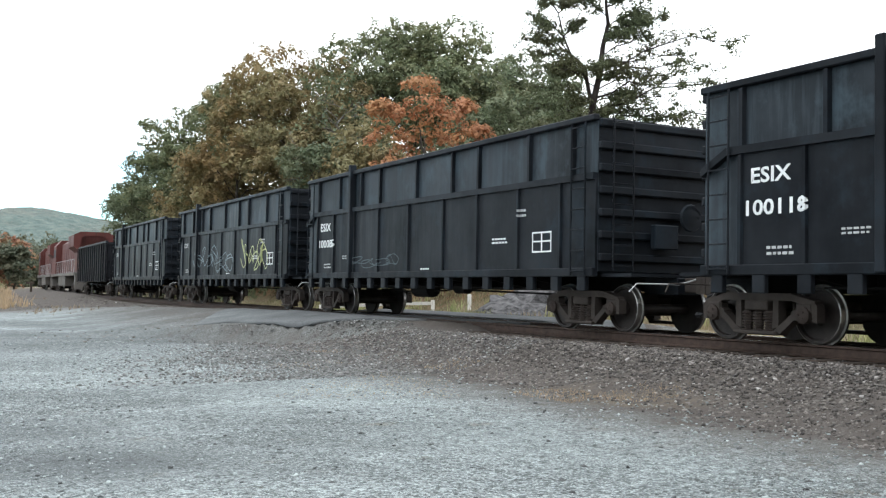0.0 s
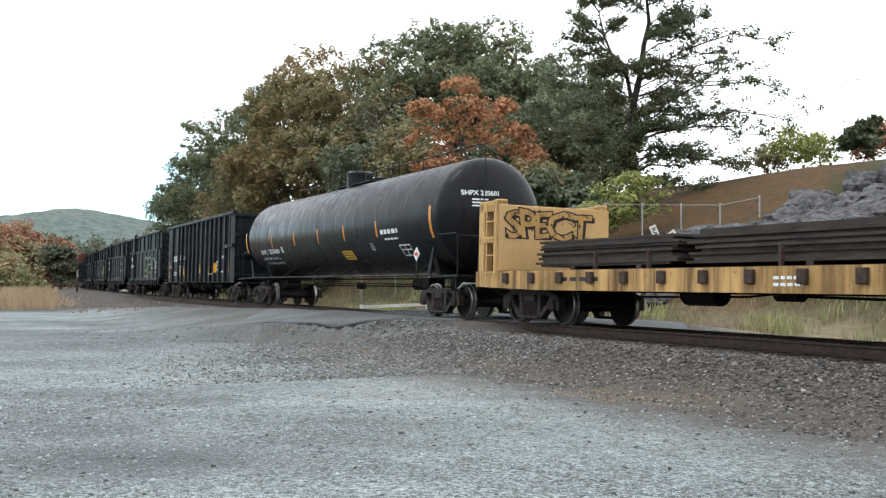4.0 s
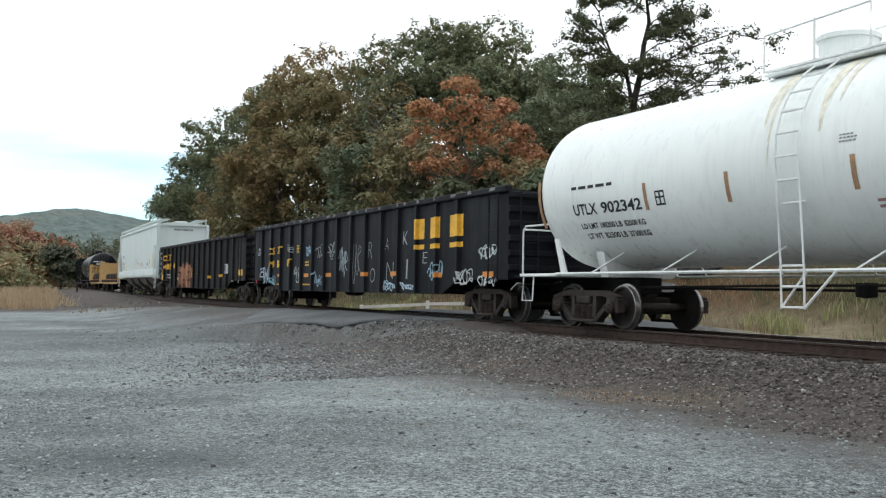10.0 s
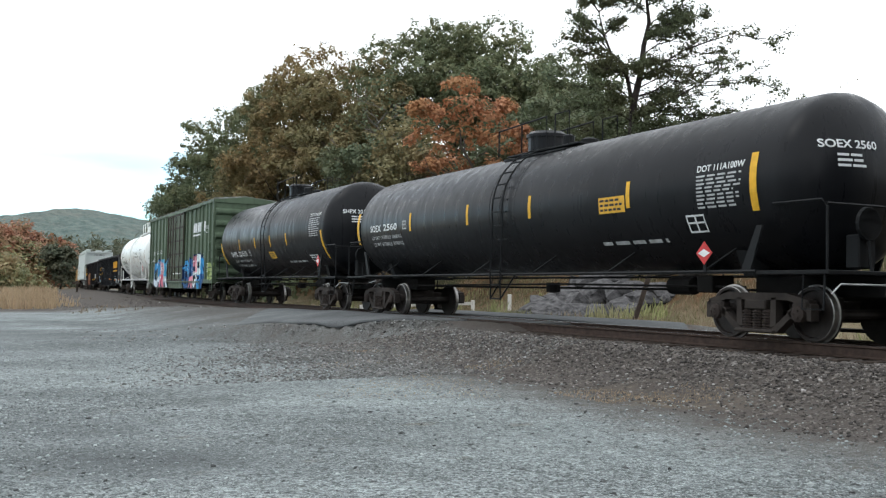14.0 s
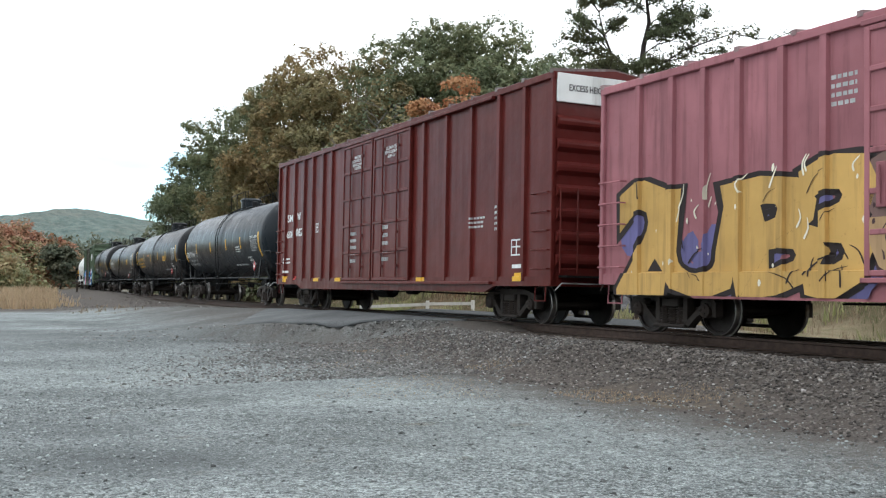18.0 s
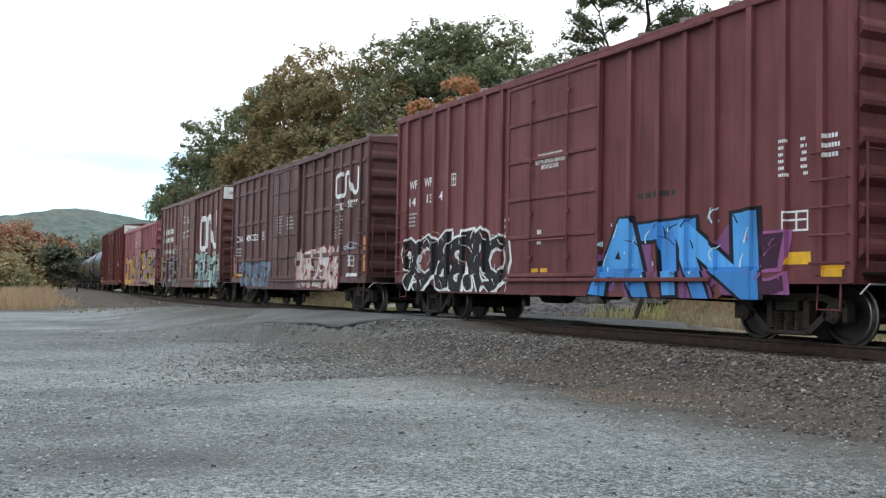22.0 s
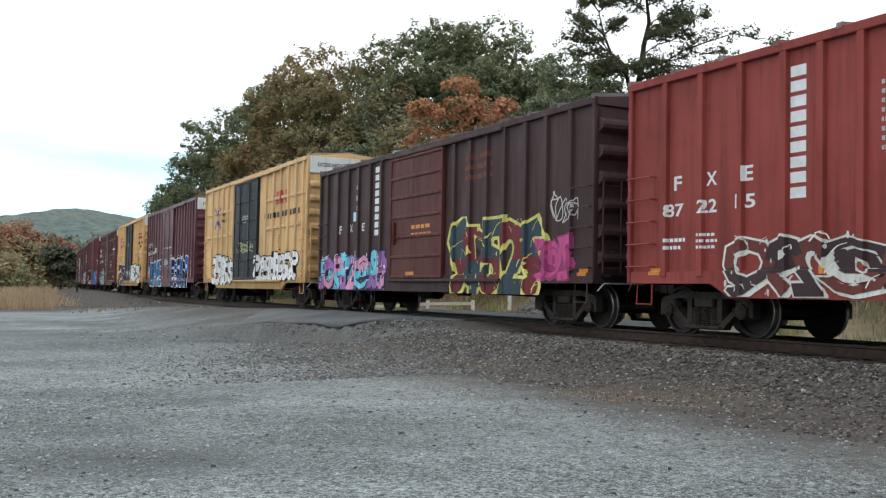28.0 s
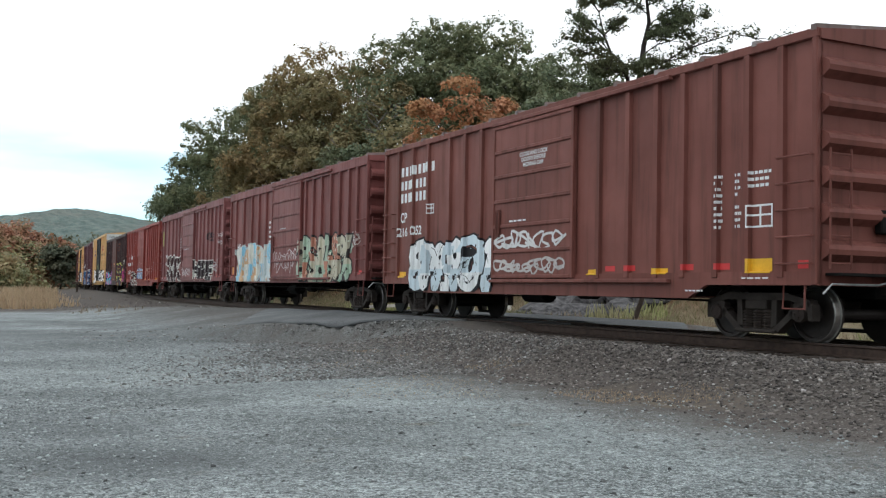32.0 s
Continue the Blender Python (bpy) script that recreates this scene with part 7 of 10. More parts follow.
                ("=", 13.0, 3.72, 14.3, 4.1, REDL, 3), ("=", 12.8, 3.38, 15.0, 3.55, INK, 13), ("=", 13.3, 3.15, 14.4, 3.3, INK, 7), ("¶", 6.95, 3.28, 8.15, 3.62, WHITE, ("CLOSE AND LOCK", "BOTH DOORS BEFORE", "MOVING CAR")), ("[]", 13.9, 1.6, 14.3, 1.95, INK), ("#", 13.0, 2.0, 13.2, 2.6, INK, 6), ("#", 3.6, 2.6, 4.2, 2.8, WHITE, 2)],
         murals=[("m", 1.1, 5.5, 0.62, 2.2, 4, 71, ((120, 60, 62), (90, 45, 48)), (180, 220, 225), None, (215, 235, 238), 0.34), ("word", "FEAS", 9.3, 13.9, 0.8, 2.05, 72, (238, 240, 240), (25, 25, 28), None, None, 0.36), ("tag", 6.2, 9.0, 1.2, 1.9, 6, 73, (225, 228, 228), 0.06), ("tag", 0.6, 1.3, 2.6, 3.2, 3, 74, (235, 235, 225), 0.05), ("tag", 13.6, 14.2, 2.4, 3.2, 3, 75, (235, 235, 235), 0.06)],
         stripes=[(0.5, 1.2, 0.65, 1.5, YELLOW), (9.05, 1.4, 9.2, 2.0, YELLOW)], gold=True),
    dict(name="boxcar_maroon", label="dark maroon high-cube boxcar with blue and white graffiti", lead=-86.35, L=15.45, top=5.05, colour=(0.125, 0.046, 0.052), posts=[0.9, 1.7, 2.5, 3.4, 4.4, 5.3, 10.2, 11.0, 11.8, 12.6, 13.3, 14.0, 14.7], doors=[(5.9, 9.5)], white=0.6, rough=0.42,
         texts=[("TO", 0.75, 2.98, 1.1, 3.2, WHITE), ("FX", 1.7, 3.0, 2.05, 3.22, WHITE), ("88", 0.7, 2.5, 1.1, 2.72, WHITE), ("71", 1.7, 2.52, 2.05, 2.74, WHITE), ("61", 2.55, 2.54, 2.9, 2.76, WHITE), ("#", 0.7, 1.7, 1.0, 2.4, DULLW, 7), ("#", 1.6, 1.9, 1.9, 2.4, DULLW, 5), ("[]", 3.3, 2.6, 3.6, 2.9, WHITE), ("CLOSE AND LOCK DOOR BEFORE MOVING CAR", 6.5, 2.72, 9.2, 2.82, WHITE), ("#", 6.5, 3.3, 7.2, 3.42, DULLW, 1), ("[]", 14.1, 1.62, 14.55, 1.95, WHITE), ("#", 8.9, 1.9, 9.3, 2.4, WHITE, 3), ("#", 13.6, 2.1, 14.0, 2.3, WHITE, 2)],
         murals=[("word", "LIVE", 1.7, 5.6, 0.6, 2.1, 81, ((62, 118, 165), (44, 95, 140)), (222, 230, 232), None, (150, 195, 215), 0.3), ("m", 9.0, 13.6, 0.58, 2.2, 5, 82, ((45, 100, 165), (25, 35, 60)), (232, 236, 238), (30, 25, 40), None, 0.36), ("tag", 6.6, 8.2, 1.6, 2.2, 5, 83, (225, 230, 232), 0.06), ("tag", 0.5, 1.1, 0.9, 1.9, 3, 84, (205, 210, 220), 0.05)],
         stripes=[(0.75, 1.1, 1.1, 1.35, ORANGE), (14.1, 1.12, 14.5, 1.34, ORANGE), (14.1, 1.38, 14.5, 1.56, ORANGE), (6.3, 1.1, 6.7, 1.2, YELLOW), (8.4, 1.6, 8.55, 1.75, ORANGE)]),
    dict(name="boxcar_yellow", label="yellow high-cube boxcar with a black door and white block graffiti", lead=-104.0, L=15.2, top=5.14, colour=(0.64, 0.395, 0.17), posts=[1.4, 2.5, 3.4, 4.3, 5.2, 10.2, 11.2, 12.1, 13.0, 13.9, 14.7], doors=[(5.65, 9.2)], door_colour=(0.03, 0.033, 0.04), rails=(2.9, 3.95), white=0.58,
         texts=[("~", 0, 0, 0, 0, BLUEL, ribbon([(1.75, 3.25), (2.3, 3.72), (2.85, 4.2)], 0.14) + ribbon([(1.75, 4.2), (2.3, 3.72), (2.85, 3.25)], 0.14)), ("=", 11.4, 3.72, 13.1, 4.2, REDL, 3), ("=", 10.0, 3.25, 14.4, 3.45, INK, 14), ("¶", 6.85, 3.22, 8.0, 3.56, WHITE, ("CLOSE AND LOCK", "BOTH DOORS BEFORE", "MOVING CAR")), ("#", 12.0, 2.0, 12.2, 2.6, INK, 6), ("any", 3.4, 3.72, 3.8, 3.9, INK), ("road", 3.3, 3.5, 3.9, 3.66, INK)],
         murals=[("m", 1.7, 5.4, 0.75, 2.0, 4, 91, (235, 238, 238), (28, 28, 30), None, None, 0.3), ("m", 8.9, 14.1, 0.9, 1.9, 6, 92, (238, 240, 240), (25, 25, 28), None, None, 0.3), ("tag", 6.2, 8.6, 2.0, 2.6, 4, 93, (190, 200, 140), 0.06)],
         stripes=[(0.5, 1.2, 0.65, 1.5, YELLOW)], gold=True),
    dict(name="boxcar_dark", label="dark weathered boxcar with a rusty door and bright graffiti", lead=-120.5, L=15.35, top=4.4, colour=(0.062, 0.033, 0.031), spec=0.12, posts=[0.7, 1.6, 2.5, 3.3, 4.2, 5.0, 9.5, 10.3, 11.1, 11.9, 12.8, 13.6, 14.5], doors=[(5.8, 9.0)], door_colour=(0.12, 0.036, 0.028), plug=False, sill=(0.86, 0.64, 2.6, 2.75),
         texts=[("F", 1.7, 2.35, 1.9, 2.6, WHITE), ("X", 2.6, 2.37, 2.8, 2.6, WHITE), ("E", 3.55, 2.37, 3.75, 2.6, WHITE), ("|", 4.5, 2.2, 4.78, 4.2, WHITE, 9), ("#", 7.2, 2.0, 8.5, 2.4, ORANGE, 2), ("#", 3.2, 2.9, 3.35, 3.8, DULLW, 3), ("#", 10.0, 3.2, 11.6, 3.9, spray(110, 60, 45), 3)],
         murals=[("m", 0.1, 5.4, 0.66, 1.75, 6, 101, ((110, 205, 220), (160, 110, 175), (215, 150, 180)), (60, 40, 80), (95, 175, 190), (235, 240, 240), 0.32), ("m", 9.4, 13.3, 0.62, 2.3, 4, 102, ((55, 70, 80), (110, 45, 50)), (215, 210, 120), (60, 55, 60), None, 0.4), ("m", 13.2, 14.5, 0.9, 1.8, 2, 103, (200, 85, 140), (150, 60, 110), (180, 70, 125)), ("tag", 13.8, 14.7, 2.0, 2.7, 3, 104, (190, 190, 185), 0.05)],
         stripes=[(2.85, 2.68, 3.15, 2.95, spray(190, 220, 240)), (6.9, 1.05, 7.4, 1.15, ORANGE), (14.8, 1.0, 15.1, 1.15, ORANGE)]),
    dict(name="boxcar_vermilion", label="vermilion red boxcar with white lettering and sketchy graffiti", lead=-136.88, L=15.4, top=4.42, colour=(0.25, 0.048, 0.036), posts=[1.0, 1.9, 2.8, 3.7, 4.4, 5.1, 10.4, 11.2, 12.1, 12.9, 13.7, 14.4], doors=[(6.1, 9.15)], plug=False, sill=(0.86, 0.64, 2.6, 2.75),
         texts=[("F", 1.2, 2.42, 1.4, 2.66, WHITE), ("X", 2.0, 2.44, 2.25, 2.66, WHITE), ("E", 2.85, 2.44, 3.05, 2.68, WHITE), ("87", 1.0, 1.98, 1.45, 2.2, WHITE), ("22", 1.85, 2.0, 2.25, 2.22, WHITE), ("15", 2.7, 2.02, 3.1, 2.24, WHITE), ("|", 3.8, 2.1, 4.1, 4.1, WHITE, 9), ("#", 1.0, 1.4, 1.5, 1.65, WHITE, 2), ("#", 1.8, 1.4, 2.3, 1.7, WHITE, 3), ("#", 7.3, 2.05, 8.2, 2.15, DULLW, 1), ("[]", 12.3, 1.5, 12.75, 1.82, WHITE), ("#", 13.1, 1.6, 13.6, 2.1, DULLW, 4), ("#", 14.0, 1.9, 14.3, 2.2, WHITE, 2), ("#", 5.4, 2.6, 5.7, 3.6, DULLW, 8)],
         murals=[("m", 2.5, 6.0, 0.66, 1.6, 4, 111, ((110, 60, 55), (60, 45, 48)), (215, 218, 210), None, None, 0.34), ("m", 6.2, 8.9, 1.08, 1.75, 5, 112, ((225, 230, 235), (120, 160, 200)), (70, 90, 130), (190, 200, 215), None, 0.3), ("tag", 9.6, 11.6, 1.2, 1.8, 4, 113, (190, 150, 140), 0.05)],
         stripes=[(0.6, 1.0, 0.9, 1.12, ORANGE), (4.4, 1.0, 4.9, 1.12, ORANGE), (9.6, 1.0, 10.1, 1.12, ORANGE), (11.3, 1.0, 11.8, 1.1, ORANGE), (14.3, 1.0, 14.9, 1.12, ORANGE)]),
    dict(name="boxcar_plum", label="faded plum-brown boxcar with white-outlined graffiti", lead=-153.25, L=15.55, top=4.55, colour=(0.20, 0.070, 0.062), posts=[0.9, 2.1, 3.3, 4.3, 5.2, 9.7, 10.5, 11.3, 12.2, 13.0, 13.8, 14.6], doors=[(6.25, 9.25)], plug=False, sill=(0.93, 0.88, 2.6, 2.6), eave_band=0.14,
         texts=[("HS", 1.2, 2.2, 1.65, 2.42, WHITE), ("61", 1.15, 1.78, 1.5, 2.0, WHITE), ("034", 1.9, 1.8, 2.5, 2.02, WHITE), ("#", 7.0, 2.5, 8.2, 2.58, DULLW, 1), ("#", 5.4, 2.3, 5.7, 3.2, DULLW, 6), ("#", 9.4, 1.0, 13.0, 1.06, WHITE, 1), ("[]", 12.9, 1.3, 13.4, 1.8, WHITE)],
         murals=[("word", "SKIPO", 2.2, 6.2, 0.9, 2.25, 121, (70, 48, 50), (222, 222, 216), None, None, 0.3), ("word", "KIRE", 9.4, 13.2, 0.95, 1.9, 122, (55, 45, 48), (222, 222, 215), None, None, 0.28), ("tag", 14.5, 15.3, 2.85, 3.15, 4, 123, (200, 190, 190), 0.035), ("tag", 14.5, 15.3, 2.5, 2.78, 4, 127, (200, 190, 190), 0.04), ("tag", 12.3, 13.5, 2.75, 3.2, 3, 128, (52, 40, 44), 0.09), ("m", 0.15, 0.6, 2.9, 3.7, 2, 124, (190, 180, 105), (160, 150, 90)), ("tag", 6.5, 8.6, 1.2, 1.6, 5, 125, (205, 200, 200), 0.05), ("tag", 13.7, 14.6, 1.3, 2.0, 3, 126, (200, 195, 195), 0.05)],
         stripes=[(0.3, 1.06, 0.45, 1.18, REDR), (0.5, 1.06, 0.65, 1.18, WHITE), (1.1, 1.06, 1.3, 1.18, REDR), (14.4, 1.1, 14.6, 1.22, REDR), (14.8, 1.1, 14.95, 1.22, REDR)]),
    dict(name="boxcar_redbrown", label="red-brown boxcar with pale blue and mint graffiti", lead=-170.0, L=15.65, top=4.55, colour=(0.18, 0.058, 0.048), posts=[0.9, 2.1, 3.3, 4.3, 5.3, 10.0, 10.8, 11.6, 12.5, 13.3, 14.1, 14.8], doors=[(6.25, 9.65)], plug=False, sill=(0.93, 0.86, 2.6, 2.6), eave_band=0.14,
         texts=[("HS", 1.1, 2.2, 1.6, 2.44, WHITE), ("61", 1.3, 1.9, 1.6, 2.1, WHITE), ("031", 1.75, 1.85, 2.4, 2.08, WHITE), ("#", 7.3, 2.75, 8.1, 2.82, DULLW, 1), ("#", 5.6, 2.3, 5.9, 3.2, WHITE, 5), ("[]", 13.1, 1.3, 13.6, 1.75, WHITE)],
         murals=[("m", 1.2, 6.1, 0.9, 2.3, 6, 131, ((215, 215, 205), (140, 190, 210), (205, 165, 125)), (190, 200, 200), (200, 180, 150), (240, 240, 235), 0.5), ("m", 9.4, 14.3, 0.88, 2.35, 5, 132, ((185, 180, 160), (165, 185, 165), (175, 120, 100)), (50, 45, 45), (140, 175, 155), (225, 230, 215), 0.32), ("tag", 6.5, 9.3, 1.2, 2.2, 6, 133, (190, 175, 175), 0.07), ("tag", 14.2, 15.0, 1.8, 2.4, 3, 134, (200, 190, 185), 0.05)],
         stripes=[(0.3, 1.06, 0.5, 1.2, REDR), (0.35, 1.2, 0.7, 1.5, ORANGE), (15.0, 1.1, 15.2, 1.22, REDR)]),
    dict(name="boxcar_rust", label="rust-red boxcar with white graffiti by the door", lead=-186.9, L=15.4, top=4.5, colour=(0.172, 0.060, 0.044), posts=[0.9, 1.8, 2.7, 3.9, 4.7, 5.5, 10.1, 11.0, 11.8, 12.5, 13.3, 14.0, 14.7], doors=[(6.15, 9.35)], plug=False, sill=(0.84, 0.62, 2.6, 2.75),
         texts=[("=", 1.0, 3.68, 3.1, 3.92, WHITE, 8), ("=", 1.0, 3.32, 2.6, 3.55, WHITE, 7), ("=", 1.0, 2.98, 2.6, 3.22, WHITE, 7), ("CP", 1.0, 2.45, 1.4, 2.72, WHITE), ("216", 0.9, 2.08, 1.45, 2.32, WHITE), ("052", 1.75, 2.1, 2.3, 2.34, WHITE), ("[]", 2.7, 2.6, 3.0, 2.85, WHITE), ("¶", 7.3, 3.28, 8.4, 3.62, WHITE, ("CLOSE AND LOCK", "DOORS BEFORE", "MOVING CAR")), ("[]", 14.0, 1.71, 14.5, 2.06, WHITE), ("#", 13.3, 1.7, 13.45, 2.6, WHITE, 9), ("#", 13.7, 1.7, 13.85, 2.6, WHITE, 9), ("#", 14.05, 2.3, 14.5, 2.6, WHITE, 3), ("#", 6.9, 2.15, 7.8, 2.22, WHITE, 1), ("#", 13.9, 0.92, 14.6, 0.97, WHITE, 1), ("#", 12.6, 0.72, 13.1, 0.77, WHITE, 1)],
         murals=[("m", 1.8, 6.0, 0.66, 1.95, 5, 141, ((230, 236, 238), (190, 205, 212)), (28, 28, 32), None, None, 0.42), ("tag", 6.3, 9.0, 1.55, 2.0, 5, 142, (205, 205, 205), 0.1), ("tag", 6.3, 9.0, 1.05, 1.4, 7, 143, (190, 185, 182), 0.09)],
         stripes=[(14.0, 1.02, 14.5, 1.24, YELLOW), (9.75, 1.02, 10.1, 1.12, YELLOW), (11.7, 1.02, 12.1, 1.12, YELLOW), (1.0, 1.0, 1.4, 1.15, YELLOW), (10.3, 1.08, 10.6, 1.18, REDR), (10.95, 1.08, 11.2, 1.18, REDR), (12.5, 1.08, 12.75, 1.18, REDR), (13.3, 1.08, 13.6, 1.18, REDR), (15.0, 1.08, 15.2, 1.2, REDR)]),
]
for spec in BOXCARS:
    spec = dict(spec)
    if spec.pop("gold", False):
        spec["gold_sill"] = paint("sill_gold", (0.42, 0.25, 0.08), 0.55)
    boxcar(**spec)


def open_side(t, mat, L, top, zb, posts, depth=0.1, half=0.06, slope=0.012, y=1.40, raised=0.0, ends_up=2.4):
    """Both sides of an open wagon: sheet with upright posts, rim and lower edge; returns the paint cuts of the near side."""
    h = L / 2
    for sy in (1, -1):
        ys = (y - 0.06, y) if sy > 0 else (-y, -y + 0.06)
        m = Mesh()
        if raised:
            m.prism([(-h, top), (h, top), (h, zb + raised), (h - ends_up, zb + raised), (h - ends_up - 0.9, zb), (-h + ends_up + 0.9, zb), (-h + ends_up, zb + raised), (-h, zb + raised)], "y", *ys)
        else:
            m.box(-h, h, *ys, zb, top)
        part("side_wall", m, mat, t)
        m = Mesh()
        ys = (y - 0.08, y + depth + 0.02) if sy > 0 else (-y - depth - 0.02, -y + 0.08)
        m.box(-h - 0.02, h + 0.02, *ys, top - 0.05, top + 0.09, 0.02)
        part("top_rim", m, mat, t)
    pms = {}
    for u in posts:
        low = zb + (raised if raised and (u < ends_up + 0.5 or u > L - ends_up - 0.5) else 0)
        if low not in pms:
            pms[low] = post_mesh(low + 0.02, top - 0.04, depth, half, slope)
            pms[low].materials.append(mat)
        for sy in (1, -1):
            o = part("side_post", pms[low], mat, t)
            o.matrix_basis = Matrix.Translation((h - u, sy * (y - 0.001), 0)) @ (Matrix.Identity(4) if sy > 0 else Matrix.Rotation(math.pi, 4, "Z"))
    return panel_side(L, posts, y, depth, half, slope)


def open_ends(t, mat, L, top, zb, ribs=4, lad=True, plate=True):
    h = L / 2
    for s in (1, -1):
        m = Mesh()
        m.box(min(s * h, s * (h - 0.06)), max(s * h, s * (h - 0.06)), -1.4, 1.4, zb, top)
        part("end_wall", m, mat, t)
        for k in range(ribs):
            z = zb + 0.25 + (top - zb - 0.35) * k / max(1, ribs - 1)
            m = Mesh()
            m.box(min(s * h, s * (h + 0.1)), max(s * h, s * (h + 0.1)), -1.42, 1.42, z - 0.07, z + 0.07, 0.02)
            part("end_rib", m, mat, t)
        if lad:
            ladder(t, mat, 0.75, 1.2, s * (h + 0.17), zb + 0.1, top - 0.1, 0.38, "end", name="end_ladder")
            a, b = s * (h - 0.2), s * (h - 0.62)
            ladder(t, mat, min(a, b), max(a, b), 1.56, zb, top - 0.15, 0.38, "side", name="side_ladder")
        m = Mesh()
        m.box(min(s * (h - 0.1), s * (h + 0.75)), max(s * (h - 0.1), s * (h + 0.75)), -1.25, 1.25, 0.98, 1.04)
        m.box(min(s * (h - 0.1), s * (h + 0.8)), max(s * (h - 0.1), s * (h + 0.8)), -0.25, 0.25, 0.68, 0.98, 0.01)
        part("end_platform", m, mat, t)
    m = Mesh()
    m.box(-h - 0.25, -h - 0.1, -0.25, 0.3, 1.5, 1.95, 0.02)
    m.lathe([(-0.02, 0.24), (0.02, 0.26), (0.02, 0.22), (-0.02, 0.22)], "x", (-h - 0.3, -0.5, 2.1), 16)
    m.tube([(-h - 0.1, -0.5, 2.1), (-h - 0.32, -0.5, 2.1)], 0.03, 6)
    part("brake_wheel", m, mat, t)
    m = Mesh()
    m.box(-h + 0.05, h - 0.05, -1.34, 1.34, max(zb + 0.1, 1.0), max(zb + 0.1, 1.0) + 0.06)
    part("floor", m, mat, t)


GONDOLA_BLACK = paint("gondola_black", (0.0055, 0.0072, 0.0098), 0.4, 0.25, 0.12, grimecol=(0.022, 0.028, 0.034), rustcol=(0.05, 0.03, 0.02), fade=0.7, spec=0.06, lo=0.5, patch=(0.018, 0.026, 0.034))
GONDOLA_SCUFF = paint("gondola_scuffed_black", (0.012, 0.017, 0.022), 0.45, 0.7, 0.2, grimecol=(0.065, 0.085, 0.10), rustcol=(0.06, 0.05, 0.04), fade=0.9, spec=0.1, lo=0.46, patch=(0.045, 0.066, 0.08))
GONDOLA_NAVY = paint("gondola_navy", (0.009, 0.0095, 0.012), 0.5, 0.4, 0.15, grimecol=(0.025, 0.023, 0.022), rustcol=(0.05, 0.03, 0.02), fade=0.5, spec=0.07)
GONDOLA_RUSTY = paint("gondola_dull_black", (0.009, 0.008, 0.009), 0.6, 0.75, 0.4, grimecol=(0.042, 0.032, 0.031), rustcol=(0.05, 0.028, 0.02), fade=0.6, spec=0.06)


SCUFF = plain("bare_scuffed_steel", (0.17, 0.165, 0.16), 0.6, 0.0, 0.5)


def scrap_gondola(lead, label, texts, murals, L=14.0):
    """High-sided gondola with a waist rail, raised upper boards and feet along the lower edge."""
    t = wagon("high_gondola", label, lead, L)
    mat, top, zb, h = GONDOLA_BLACK, 3.84, 1.08, L / 2
    posts = [0.8, 2.0, 3.45, 4.95, 6.65, 8.4, 9.9, 11.5, 12.95]
    for sy in (1, -1):
        ys = (1.36, 1.42) if sy > 0 else (-1.42, -1.36)
        m = Mesh()
        m.box(-h, h, *ys, zb, top)
        part("upper_side", m, GONDOLA_SCUFF, t)
        ys = (1.42, 1.47) if sy > 0 else (-1.47, -1.42)
        m = Mesh()
        m.box(-h, h - 0.75, *ys, zb, 2.8)
        part("lower_side", m, mat, t)
        ys = (1.40, 1.53) if sy > 0 else (-1.53, -1.40)
        m = Mesh()
        m.prism([(-h, 2.72), (-h, 2.84), (h - 0.55, 2.9), (h, 2.62), (h, 2.5), (h - 0.55, 2.78)], "y", *ys)
        part("waist_rail", m, mat, t)
        m = Mesh()
        m.box(-h - 0.02, h + 0.02, *ys, top - 0.06, top + 0.05, 0.015)
        part("top_rim", m, mat, t)
        m = Mesh()
        m.box(-h, h, *ys, zb - 0.1, zb + 0.06, 0.015)
        part("side_sill", m, mat, t)
    pa = post_mesh(zb + 0.04, 2.78, 0.05, 0.03, 0.012)
    pb = post_mesh(2.82, top - 0.05, 0.08, 0.035, 0.012)
    fm = Mesh()
    fm.box(-0.12, 0.12, 0, 0.1, -0.28, 0.0, 0.012)
    foot = fm.data("foot")
    fix_normals(foot)
    for me in (pa, pb, foot):
        me.materials.append(mat)
    for i, u in enumerate(posts):
        o = part("side_post", pa, mat, t)
        o.matrix_basis = pose(h - u, 1.469, 0)
        o = part("side_post", pb, mat, t)
        o.matrix_basis = pose(h - u - (0.35 if i % 3 else 0.0), 1.419, 0)
    for k in range(17):
        o = part("foot", foot, mat, t)
        o.matrix_basis = pose(h - 0.35 - k * (L - 0.7) / 16, 1.42, zb - 0.08)
    m = Mesh()
    m.box(h - 3.35, h - 3.2, 1.42, 1.60, 1.0, top + 0.2, 0.015)
    part("stake", m, mat, t)
    open_ends(t, mat, L, top, zb, 7)
    underframe(t, L + 1.0, 1.05)
    ends_gear(t, L + 1.7)
    truck(t, h - 0.75)
    truck(t, -h + 0.9)
    side = panel_side(L, posts, 1.47, 0.05, 0.03, 0.012)
    dress(t, side, texts, murals, [])
    return t


